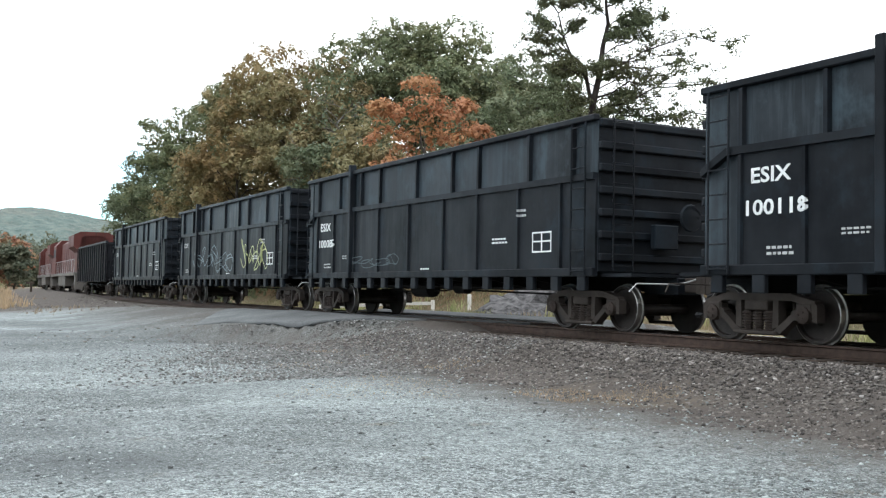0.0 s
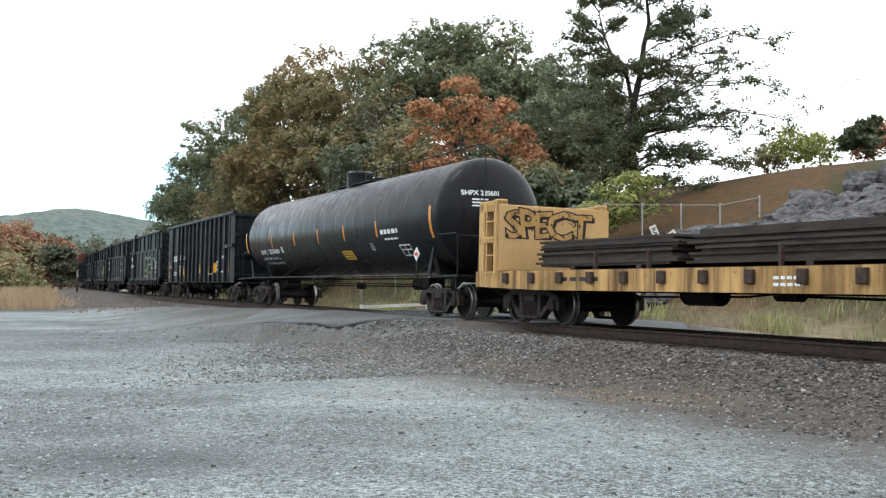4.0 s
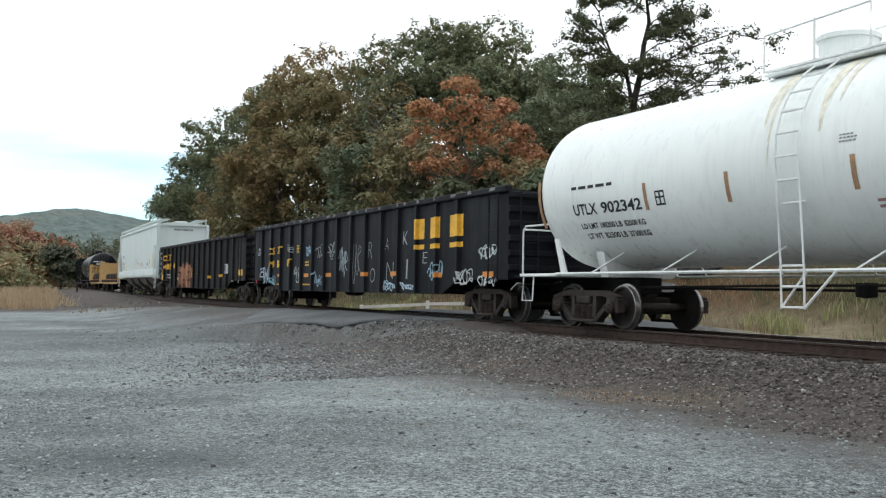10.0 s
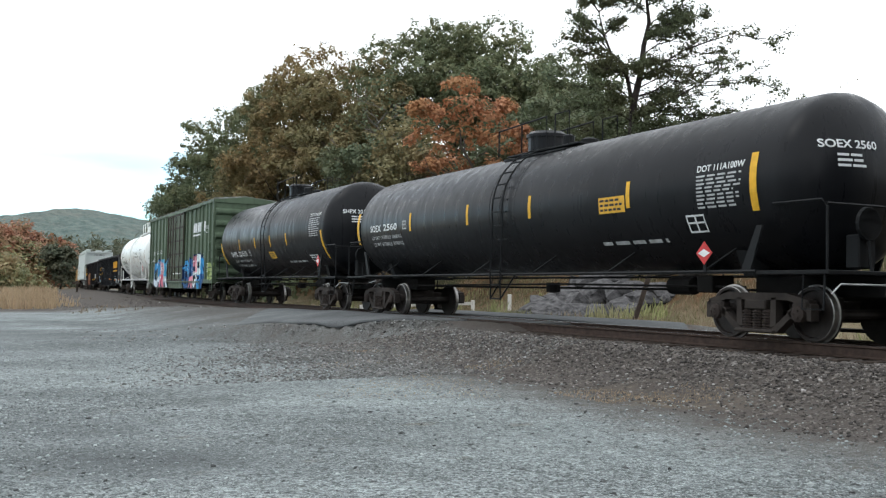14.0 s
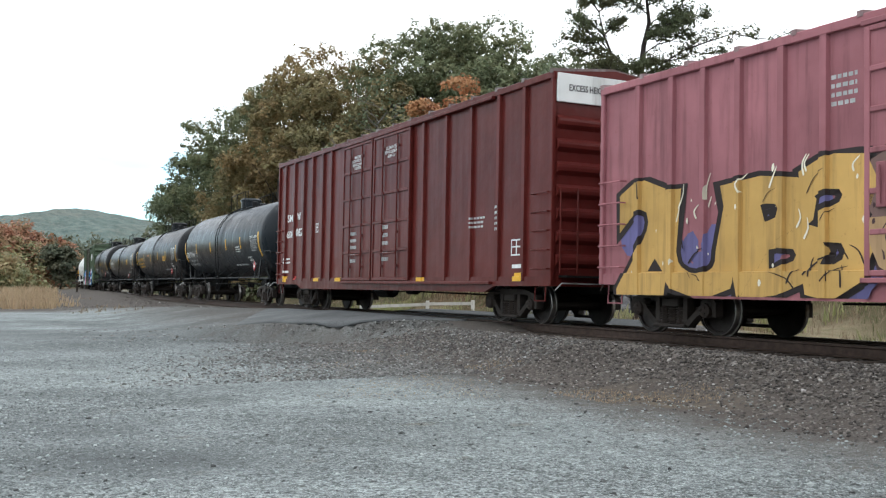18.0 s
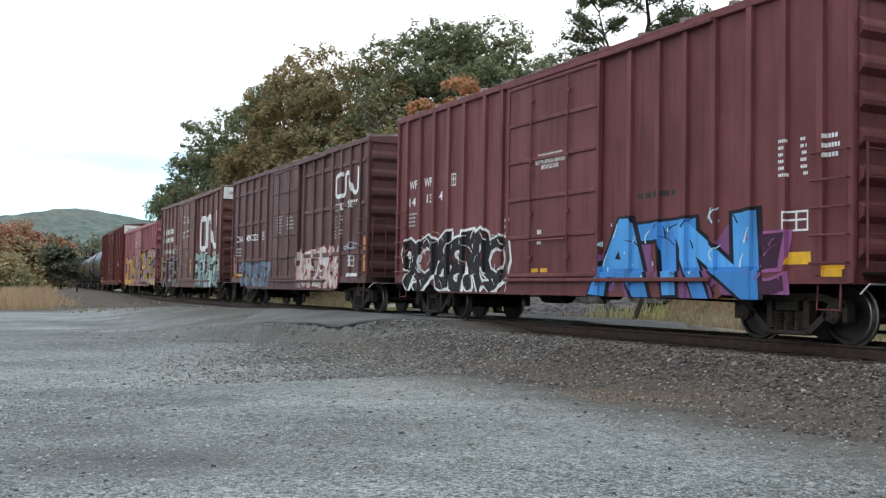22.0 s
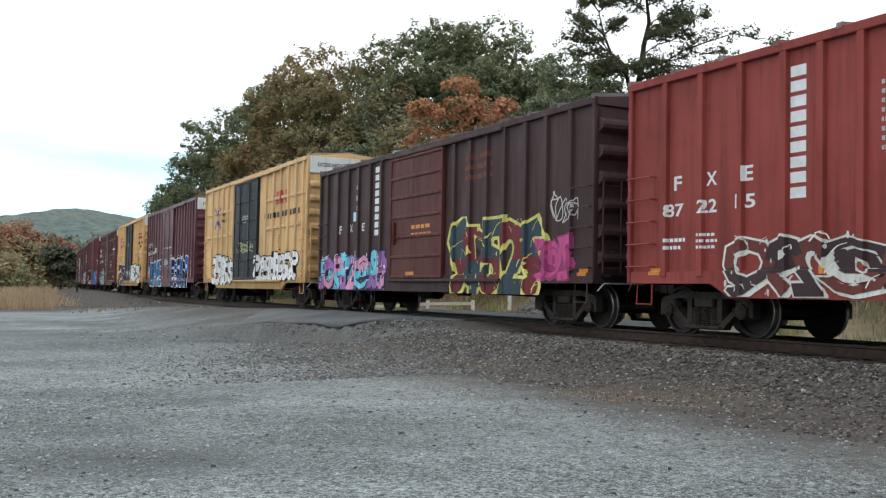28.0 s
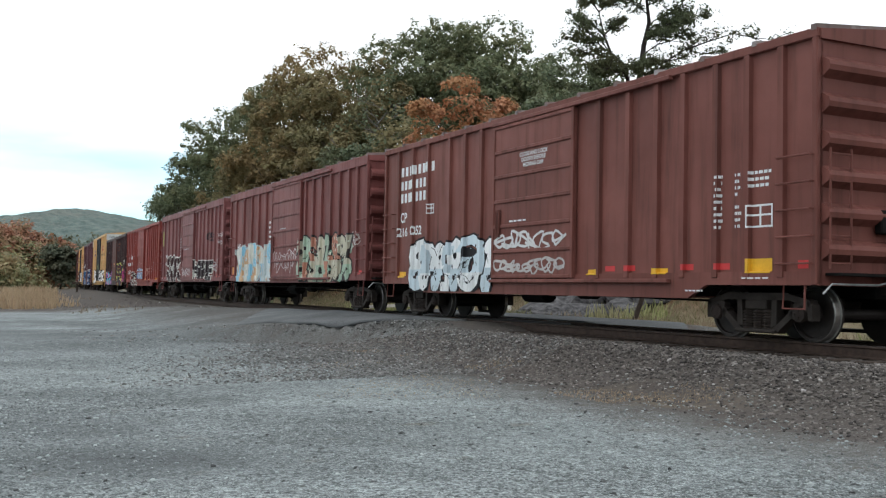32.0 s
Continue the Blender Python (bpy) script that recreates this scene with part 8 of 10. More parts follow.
COMMON = [("#", 1.3, 1.25, 1.8, 1.42, DULLW, 2), ("#", 2.6, 1.5, 3.1, 1.62, DULLW, 2), ("[]", 12.0, 1.45, 12.65, 1.85, WHITE), ("#", 10.5, 1.65, 11.1, 1.8, WHITE, 2), ("#", 11.5, 2.15, 11.8, 2.35, DULLW, 2), ("#", 7.3, 1.15, 7.8, 1.22, WHITE, 1)]
scrap_gondola(341.4, "black high-sided scrap gondola, dull and dusty", COMMON + [("ESIX", 1.0, 2.3, 1.65, 2.5, DULLW)], [])
scrap_gondola(324.7, "black high-sided scrap gondola with yellow-green scrawls", COMMON + [("ESIX", 1.0, 2.3, 1.65, 2.5, DULLW)], [("tag", 2.6, 8.0, 1.2, 2.3, 5, 301, (120, 135, 140), 0.06), ("tag", 9.2, 12.0, 1.2, 2.4, 4, 302, (175, 180, 130), 0.07)])
scrap_gondola(308.9, "black high-sided scrap gondola with white lettering", COMMON + [("ESIX", 1.0, 2.32, 1.75, 2.55, WHITE), ("100085", 0.9, 1.85, 2.05, 2.08, WHITE)], [("tag", 3.0, 6.0, 1.2, 1.6, 4, 303, (70, 80, 85), 0.04)])
scrap_gondola(292.2, "black high-sided scrap gondola with a yellow-green outline graffiti", COMMON + [("ESIX", 1.0, 2.32, 1.75, 2.55, WHITE), ("100118", 0.9, 1.85, 2.05, 2.08, WHITE)],
              [("m", 7.9, 10.4, 1.1, 2.35, 3, 304, (34, 38, 42), (185, 195, 150), None, None, 0.55), ("tag", 11.8, 12.7, 1.9, 2.2, 2, 305, (150, 185, 195), 0.05)])

# long black gondola with tall ribs
t = wagon("high_gondola", "tall black ribbed gondola with orange reflector strips", 275.75, 15.35)
P = [1.56, 3.16, 4.11, 5.16, 6.11, 7.06, 8.01, 9.01, 9.96, 10.91, 11.81, 12.76, 13.8]
sd = open_side(t, GONDOLA_BLACK, 15.35, 3.8, 0.86, P, 0.1, 0.055, 0.012)
open_ends(t, GONDOLA_BLACK, 15.35, 3.8, 0.95, 4)
m = Mesh()
m.box(7.675 - 1.5, 7.675 - 0.1, 1.39, 1.5, 2.35, 2.5, 0.015)
m.box(7.675 - 1.5, 7.675 - 0.1, 1.39, 1.5, 1.5, 1.62, 0.015)
m.box(-7.6, -6.2, 1.39, 1.5, 2.35, 2.5, 0.015)
part("side_rail", m, GONDOLA_BLACK, t)
for k in range(3):
    m = Mesh()
    m.prism([(-2.6 + k * 2.6 - 1.1, 0.95), (-2.6 + k * 2.6 + 1.1, 0.95), (-2.6 + k * 2.6 + 0.6, 0.6), (-2.6 + k * 2.6 - 0.6, 0.6)], "y", -0.9, 0.9)
    part("belly_pocket", m, BLACKU, t)
underframe(t, 15.9, 1.0)
ends_gear(t, 15.9)
truck(t, 7.675 - 1.1)
truck(t, -7.675 + 1.15)
dress(t, sd, [("ESI", 1.7, 1.98, 2.7, 2.25, WHITE), ("100", 3.3, 2.0, 3.85, 2.28, WHITE), ("340", 4.3, 2.02, 4.95, 2.3, WHITE), ("#", 3.3, 1.2, 3.8, 1.75, WHITE, 4), ("#", 1.7, 1.2, 2.6, 1.45, WHITE, 2), ("#", 0.6, 1.6, 1.2, 1.75, WHITE, 2), ("[]", 12.0, 1.4, 12.6, 1.8, WHITE), ("#", 13.0, 1.9, 13.6, 2.05, WHITE, 2), ("#", 12.9, 1.3, 13.7, 1.38, WHITE, 1), ("#", 11.2, 3.2, 11.7, 3.3, DULLW, 1), ("#", 10.9, 1.22, 11.4, 1.28, WHITE, 1)], [],
      [(0.35, 1.1, 0.5, 2.0, ORANGE), (3.95, 1.1, 4.1, 1.6, ORANGE), (4.3, 1.25, 4.42, 1.7, YELLOW), (6.9, 1.1, 7.0, 1.6, ORANGE), (8.35, 1.3, 8.47, 1.75, YELLOW), (8.9, 1.1, 9.0, 1.6, ORANGE), (10.8, 1.1, 10.9, 1.6, ORANGE), (11.85, 1.3, 11.98, 1.75, YELLOW), (14.0, 1.1, 14.15, 2.1, ORANGE), (14.4, 1.2, 14.6, 1.7, YELLOW), (5.1, 1.1, 5.2, 1.5, ORANGE)])

# black hopper behind the engines
t = wagon("black_gondola", "plain black coal gondola behind the engines", 358.8, 14.2)
P = [0.2 + 1.06 * k for k in range(14)]
open_side(t, GONDOLA_NAVY, 14.2, 3.3, 0.9, P, 0.08, 0.05, 0.012)
open_ends(t, GONDOLA_NAVY, 14.2, 3.3, 0.95, 3)
underframe(t, 15.0, 1.0)
ends_gear(t, 15.6)
truck(t, 7.1 - 1.3)
truck(t, -7.1 + 1.3)

# two long low gondolas
for lead, L, top, mat, lab, texts, murals, stripes in (
        (185.1, 19.55, 2.78, GONDOLA_RUSTY, "long dull black gondola with faded tan graffiti",
         [("CS", 1.1, 2.05, 2.0, 2.38, CSXY), ("XT", 2.4, 2.06, 3.25, 2.4, CSXY), ("49", 1.1, 1.55, 1.9, 1.87, CSXY), ("15", 2.4, 1.57, 3.15, 1.89, CSXY), ("46", 3.75, 1.6, 4.6, 1.92, CSXY), ("#", 2.4, 1.05, 3.0, 1.35, DULLW, 2), ("[]", 15.9, 1.25, 16.5, 1.65, WHITE), ("#", 17.3, 0.88, 17.6, 0.95, WHITE, 1), ("#", 18.2, 0.86, 18.6, 0.97, WHITE, 2)],
         [("m", 5.4, 8.4, 0.6, 1.8, 4, 311, ((170, 125, 95), (150, 105, 85)), (110, 75, 60), (140, 105, 85), None, 0.6)],
         [(0.2, 1.0, 0.75, 1.3, YELLOW), (0.2, 1.3, 0.35, 1.6, YELLOW), (4.45, 1.05, 4.6, 1.6, YELLOW), (5.0, 1.0, 5.6, 1.12, YELLOW), (8.7, 1.1, 8.85, 1.6, ORANGE), (10.3, 1.25, 10.5, 1.35, YELLOW), (11.5, 1.1, 11.62, 1.6, ORANGE), (12.6, 1.05, 13.2, 1.17, YELLOW), (15.0, 1.3, 15.1, 1.75, YELLOW), (15.05, 1.1, 15.5, 1.22, YELLOW), (18.4, 1.15, 19.1, 1.4, YELLOW)]),
        (164.3, 19.95, 2.9, GONDOLA_NAVY, "long navy-black gondola with white scrawls and yellow letter blocks",
         [("CS", 2.1, 1.88, 2.7, 2.15, CSXY), ("XT", 3.05, 1.9, 3.65, 2.17, CSXY), ("49", 2.1, 1.4, 2.7, 1.66, CSXY), ("18", 3.05, 1.4, 3.6, 1.68, CSXY), ("07", 4.2, 1.42, 4.8, 1.7, CSXY), ("~", 0, 0, 0, 0, CSXY, [rect(15.2, 1.98, 15.65, 2.5), rect(15.2, 1.72, 15.65, 1.84)]), ("~", 0, 0, 0, 0, CSXY, [rect(16.0, 1.98, 16.55, 2.5), rect(16.0, 1.72, 16.55, 1.84)]), ("~", 0, 0, 0, 0, CSXY, [rect(17.1, 1.98, 17.8, 2.5), rect(17.1, 1.72, 17.8, 1.84)]), ("[]", 5.3, 1.9, 5.6, 2.15, CSXY), ("#", 6.2, 1.4, 6.7, 1.6, CSXY, 2), ("#", 3.0, 0.75, 3.7, 0.85, CSXY, 1), ("#", 6.0, 0.75, 7.0, 0.85, CSXY, 1)],
         [("tag", 0.5, 1.1, 1.9, 2.3, 2, 321, (170, 175, 175), 0.04), ("tag", 1.2, 2.0, 0.8, 1.5, 3, 322, (185, 205, 220), 0.06), ("tag", 2.2, 2.8, 0.75, 1.2, 3, 337, (150, 190, 205), 0.06), ("tag", 4.25, 4.9, 1.9, 2.25, 2, 323, (190, 195, 195), 0.04), ("tag", 5.1, 5.75, 0.75, 1.5, 2, 324, (205, 210, 205), 0.06), ("tag", 6.3, 7.0, 1.75, 2.1, 3, 325, (150, 180, 200), 0.05),
          ("tag", 7.25, 8.0, 1.6, 2.25, 2, 326, (150, 155, 155), 0.045), ("tag", 8.4, 9.2, 1.6, 2.25, 2, 339, (150, 155, 155), 0.045), ("tag", 7.1, 8.0, 0.72, 1.25, 3, 327, (150, 180, 195), 0.06), ("tag", 9.5, 10.2, 1.0, 2.0, 3, 328, (160, 172, 178), 0.05), ("tag", 10.7, 11.3, 0.7, 2.2, 2, 329, (150, 152, 152), 0.045),
          ("chalk", "R", 11.85, 1.55, 12.2, 2.05, (150, 155, 155)), ("chalk", "O", 12.0, 0.85, 12.4, 1.3, (150, 155, 155)), ("chalk", "A", 13.1, 1.75, 13.35, 2.1, (165, 170, 170)), ("chalk", "N", 13.2, 0.95, 13.7, 1.45, (150, 155, 155)), ("chalk", "K", 14.3, 1.85, 14.65, 2.25, (165, 170, 170)), ("chalk", "I", 14.5, 0.95, 14.85, 1.5, (150, 155, 155)), ("chalk", "E", 15.55, 1.35, 15.85, 1.65, (165, 170, 170)),
          ("tag", 13.0, 14.0, 0.65, 0.95, 4, 333, (165, 190, 205), 0.055), ("tag", 14.2, 15.2, 0.65, 0.9, 4, 334, (175, 195, 205), 0.055), ("tag", 15.9, 16.7, 0.9, 1.4, 3, 335, (150, 180, 195), 0.06), ("tag", 17.4, 18.3, 0.8, 1.3, 4, 336, (190, 195, 195), 0.05), ("tag", 18.6, 19.4, 1.4, 1.8, 3, 338, (190, 200, 200), 0.06), ("tag", 18.6, 19.4, 0.8, 1.1, 3, 340, (190, 200, 200), 0.05)],
         [(0.8, 1.05, 1.1, 1.22, ORANGE), (3.1, 1.08, 3.6, 1.18, ORANGE), (6.1, 1.05, 6.6, 1.17, ORANGE), (8.3, 1.05, 8.8, 1.17, ORANGE), (11.3, 1.05, 11.9, 1.17, ORANGE), (13.5, 1.05, 14.1, 1.17, ORANGE), (16.2, 1.0, 16.7, 1.12, ORANGE), (18.8, 1.0, 19.3, 1.12, ORANGE), (0.3, 0.85, 0.45, 0.97, REDR)])):
    t = wagon("low_gondola", lab, lead, L)
    P = [1.2 + 1.17 * k for k in range(int((L - 1.6) / 1.17))]
    sd = open_side(t, mat, L, top, 0.58, P, 0.09, 0.06, 0.014, raised=0.36)
    open_ends(t, mat, L, top, 0.95, 6)
    underframe(t, L, 1.0)
    ends_gear(t, L + 0.2)
    truck(t, L / 2 - 1.45)
    truck(t, -L / 2 + 1.5)
    dress(t, sd, texts, murals, stripes)
    for k in range(22):
        u = 0.6 + k * 0.88 + random.uniform(-0.3, 0.3)
        w = random.uniform(0.04, 0.3)
        if u + w < L - 0.2:
            decal("rim_scuff", [[(u, top + 0.0), (u + w, top + 0.01), (u + w * random.uniform(0.6, 1.2), top + 0.08), (u + w * random.uniform(0, 0.4), top + 0.085)]], ([], [], lambda a, z, l, h=L / 2: (h - a, 1.514 + l, z)), SCUFF, t)


# ---------------------------------------------------------------- tank wagons
def tank(label, lead, L, R, zc, colour, texts, stripes, rail_colour, inset=1.75, dome=True, u0=0.55, rough=0.3, cat="tank wagon", ringed=True, walk_rail=False, fade=0.3, placards=()):
    t = wagon("tank_car", label, lead, L, cat)
    h = L / 2
    mat = paint("tank_paint", colour, rough, 0.25 if colour[0] > 0.3 else 0.12, 0.06, grimecol=tuple(0.6 * c for c in colour) if colour[0] > 0.3 else (0.03, 0.028, 0.026), rustcol=(0.3, 0.22, 0.14) if colour[0] > 0.3 else (0.03, 0.022, 0.018), fade=fade, spec=0.3 if colour[0] > 0.3 else 0.16, dent=0.008)
    fit = paint("tank_fittings", rail_colour, 0.5, 0.3, 0.1)
    a, cap = h - u0, 0.72
    prof = [(-a, 0.02)] + [(-a + cap * (1 - math.cos(k * math.pi / 16)), R * math.sin(k * math.pi / 16)) for k in range(1, 9)]
    prof += [(-p, r) for p, r in prof[::-1]]
    m = Mesh()
    m.lathe(prof, "x", (0, 0, zc), 56)
    body = part("shell", m, mat, t, smooth=True)
    if ringed:
        for x in (-0.55, 0.55):
            m = Mesh()
            m.lathe([(x - 0.02, R - 0.01), (x - 0.014, R + 0.005), (x + 0.014, R + 0.005), (x + 0.02, R - 0.01)], "x", (0, 0, zc), 56)
            part("shell_band", m, mat, t)
    # end platforms, saddles and rails
    for s in (1, -1):
        m = Mesh()
        m.box(min(s * (h - 1.5), s * h), max(s * (h - 1.5), s * h), -1.42, 1.42, 1.0, 1.06, 0.008)
        part("end_platform", m, fit, t)
        m = Mesh()
        m.box(min(s * (h - 2.6), s * h), max(s * (h - 2.6), s * h), -0.28, 0.28, 0.68, 1.0, 0.01)
        part("draft_sill", m, BLACKU, t)
        m = Mesh()
        x = s * (h - 2.2)
        m.prism([(-0.8, 1.0), (0.8, 1.0), (0.98, zc - 1.05), (0, zc - R + 0.02), (-0.98, zc - 1.05)], "x", x - 0.12, x + 0.12)
        part("saddle", m, fit, t)
        for sy in (1, -1):
            m = Mesh()
            y = sy * 1.38
            m.tube([(s * (h - 0.06), y, 1.04), (s * (h - 0.06), y, 1.95), (s * (h - 0.16), y, 2.06), (s * (h - 1.1), y, 2.06)] if sy > 0 else [(s * (h - 0.06), y, 1.04), (s * (h - 0.06), y, 2.06), (s * (h - 1.1), y, 2.06)], 0.022, 6)
            part("handrail", m, fit, t)
            m = Mesh()
            m.tube([(s * (h - 0.1), y, 1.0), (s * (h - 0.1), y * 1.02, 0.5), (s * (h - 0.5), y * 1.02, 0.5), (s * (h - 0.5), y, 1.0)], 0.018, 5)
            part("stirrup_step", m, fit, t)
            m = Mesh()
            m.prism([(s * (h - 1.55), 1.06), (s * (h - 1.75), 1.06), (s * (h - 1.42), 1.75), (s * (h - 1.3), 1.75)], "y", y - 0.02, y + 0.02)
            part("brace", m, fit, t)
        m = Mesh()
        m.tube([(s * (h - 0.06), 1.38, 2.0), (s * (h - 0.06), 0.5, 2.0), (s * (h - 0.06), -1.38, 2.0)], 0.02, 5)
        part("end_rail", m, fit, t)
    for sy in (1, -1):
        m = Mesh()
        m.tube([(-h + 1.4, sy * 1.42, 1.05), (h - 1.4, sy * 1.42, 1.05)], 0.03, 6)
        for k in range(6):
            x = -h + 2.6 + k * (L - 5.2) / 5
            m.tube([(x, sy * 1.42, 1.05), (x - 0.28, sy * (math.sqrt(max(0, R * R - (1.45 - zc) ** 2)) - 0.02), 1.45)], 0.018, 5)
        part("side_rail", m, fit, t)
    m = Mesh()
    m.tube([(-h + 2.6, 0.5, 0.82), (-1.4, 0.62, 0.86), (1.6, 0.62, 0.84), (h - 2.6, 0.5, 0.8)], 0.022, 5)
    m.tube([(-h + 2.4, -0.4, 0.78), (h - 2.4, -0.4, 0.8)], 0.025, 5)
    m.lathe([(-0.34, 0.03), (-0.31, 0.16), (0.31, 0.16), (0.34, 0.03)], "x", (-h + 4.4, 0.3, 0.84), 12)
    m.box(-h + 3.3, -h + 3.7, 0.1, 0.6, 0.72, 1.02, 0.02)
    m.lathe([(-0.18, 0.03), (-0.16, 0.16), (0.05, 0.16), (0.05, 0.03)], "z", (0, 0, 0.85), 12)
    part("brake_rigging", m, BLACKU, t)
    # ladder and dome with its walkway
    m = Mesh()
    for dx in (-0.22, 0.22):
        m.tube([(dx, 1.5, 0.5), (dx, 1.52, 1.1)] + [(dx, (R + 0.1) * math.cos(radians(b)), zc + (R + 0.1) * math.sin(radians(b))) for b in range(-10, 81, 10)], 0.018, 5)
    for k in range(12):
        if k < 3:
            p = (1.51, 0.52 + 0.3 * k)
        else:
            b = radians(-25 + (k - 3) * 12)
            p = ((R + 0.1) * math.cos(b), zc + (R + 0.1) * math.sin(b))
        m.tube([(-0.22, *p), (0.22, *p)], 0.019, 5)
    m.tube([(-0.22, 1.51, 0.5), (-0.75, 1.44, 1.05)], 0.022, 5)
    m.tube([(0.22, 1.51, 0.5), (0.0, 1.45, 0.8), (-0.22, 1.44, 1.05)], 0.018, 5)
    if not walk_rail:
        part("ladder", m, fit, t)
    zt = zc + R
    m = Mesh()
    wy = 0.62 if colour[0] > 0.3 else 0.4
    m.box(-1.5, 1.5, -wy, wy, zt + 0.0, zt + 0.045, 0.008)
    if not walk_rail:
        m.box(-1.3, 1.3, wy - 0.07, wy + 0.2, zt - 0.12, zt - 0.08, 0.006)
    part("walkway", m, fit, t)
    m = Mesh()
    hr = 0.68
    for sy in (0.62, -0.62):
        m.tube([(-1.5, sy, zt - 0.05), (-1.5, sy, zt + hr), (-0.95, sy, zt + hr), (-0.95, sy, zt)], 0.02, 6)
        m.tube([(-0.6, sy, zt), (-0.6, sy, zt + hr), (1.5, sy, zt + hr * 0.9), (1.5, sy, zt)], 0.02, 6)
        m.tube([(0.45, sy, zt), (0.45, sy, zt + hr)], 0.02, 6)
    part("walkway_rail", m, fit, t)
    m = Mesh()
    m.lathe([(zt - 0.1, 0.44), (zt + 0.36, 0.44), (zt + 0.36, 0.48), (zt + 0.43, 0.48), (zt + 0.5, 0.38), (zt + 0.52, 0.02)], "z", (0.35, 0, 0), 24)
    part("dome", m, mat, t, smooth=False)
    m = Mesh()
    m.lathe([(zt - 0.05, 0.13), (zt + 0.28, 0.13), (zt + 0.32, 0.05)], "z", (-0.7, 0.1, 0), 12)
    m.lathe([(zt - 0.05, 0.2), (zt + 0.16, 0.2), (zt + 0.2, 0.1)], "z", (-1.15, -0.15, 0), 14)
    part("valve", m, fit, t)
    if walk_rail:
        m = Mesh()
        m.tube([(h - 4.6, 0.45, zt + 0.02), (h - 4.8, 0.45, zt + 0.2), (1.6, 0.45, zt + 0.24)], 0.016, 5)
        m.tube([(-1.5, 0.45, zt + 0.2), (-h + 1.0, 0.45, zt + 0.27), (-h + 0.5, 0.45, zt + 0.24), (-h + 0.34, 0.5, zt - 0.5), (-h + 0.3, 0.55, zc + 0.4), (-h + 0.34, 0.7, 1.1)], 0.02, 6)
        for x, k in ((h - 3.4, 0.22), (2.6, 0.24), (-3.6, 0.26), (-5.6, 0.3)):
            m.tube([(x, 0.45, zt - 0.1), (x, 0.45, zt + k)], 0.014, 5)
        part("top_rail", m, fit, t)
    # brake wheel at the rear
    m = Mesh()
    m.lathe([(-0.02, 0.24), (0.02, 0.26), (0.02, 0.22), (-0.02, 0.22)], "x", (-h + 0.15, 0.45, 1.75), 16)
    m.tube([(-h + 0.1, 0.45, 1.05), (-h + 0.2, 0.45, 1.8)], 0.03, 6)
    m.box(-h + 0.2, -h + 0.45, 0.25, 0.6, 1.1, 1.6, 0.02)
    part("brake_wheel", m, fit, t)
    ends_gear(t, L, lever=True)
    for s in (1, -1):
        truck(t, s * (h - inset))
    zs = [zc + R * math.sin(radians(b)) for b in range(-80, 81, 8)]
    side = ([], zs, lambda u, z, lift: (h - u, math.sqrt(max(0.0, (R + lift) ** 2 - (z - zc) ** 2)), z))
    dress(t, side, [e for e in texts if e[0] != "end"], [], [(u0_, z0_, u1_, z1_, mt) for u0_, z0_, u1_, z1_, mt in stripes])

    def head(u, z, lift):
        k = min(0.98, (u * u + (z - zc) ** 2) / (R * R))
        return (-(a - cap + cap * math.sqrt(1 - k)) - lift, -u, z)
    cuts = [k * 0.12 for k in range(-9, 10)]
    for e in texts:
        if e[0] == "end":
            decal("lettering", letters(e[1], -1.0, zc + 0.42, -0.05, zc + 0.55), (cuts, cuts, head), e[2], t, lift=0.012)
            decal("data_print", bars(-0.75, zc + 0.12, -0.2, zc + 0.36, 3, 5, 2), (cuts, cuts, head), e[2], t, lift=0.012)
    for u, z, c1, c2 in placards:
        m = Mesh()
        q = 0.19
        m.prism([(h - u - q, z), (h - u, z - q), (h - u + q, z), (h - u, z + q)], "y", 1.47, 1.48)
        pl = part("placard", m, c1, t, "diamond hazard placard in a holder")
        m = Mesh()
        m.prism([(h - u - q * 0.75, z), (h - u, z - q * 0.35), (h - u + q * 0.75, z), (h - u, z + q * 0.35)], "y", 1.482, 1.486)
        part("placard_band", m, c2, pl)
        m = Mesh()
        m.box(h - u - 0.03, h - u + 0.03, 1.45, 1.468, 1.05, z)
        part("placard_bracket", m, fit, pl)
    return t


STAIN = plain("rust_wash", (0.70, 0.67, 0.55), 0.5, 0, 0.2, 9.0)
FADED = plain("faded_strip", (0.36, 0.22, 0.12), 0.6, 0, 0.3)
TBLACK, TWHITE = (0.0055, 0.006, 0.0075), (0.80, 0.83, 0.80)
ROW = lambda us, z0, z1, mt, w=0.11: [(u - w / 2, z0, u + w / 2, z1, mt) for u in us]
tank("long black tank wagon with orange strips and a top walkway", 259.1, 19.4, 1.46, 2.62, TBLACK,
     [("SHPX", 2.5, 1.92, 3.4, 2.1, WHITE), ("220601", 3.55, 1.93, 4.85, 2.11, WHITE), *limits(2.5, 4.6, 1.55, 0.28, DULLW), ("[]", 5.1, 1.95, 5.35, 2.15, WHITE), ("plate", 11.1, 1.58, 11.95, 1.84, CSXY, 3), ("#", 14.6, 2.15, 16.0, 2.4, WHITE, 1), ("#", 14.8, 2.02, 15.8, 2.13, WHITE, 1), ("[]", 15.6, 1.6, 16.3, 1.9, WHITE), ("end", "SHPX 220601", WHITE), ("[]", 13.6, 1.8, 13.85, 2.0, DULLW)],
     ROW([4.2, 6.84, 9.34, 11.74, 14.34], 2.15, 2.61, ORANGE) + ROW([0.75, 17.9], 2.0, 2.8, ORANGE, 0.14), (0.010, 0.0105, 0.0115), 1.65, True, 0.45, walk_rail=True, placards=((17.2, 1.6, WHITE, REDR),))
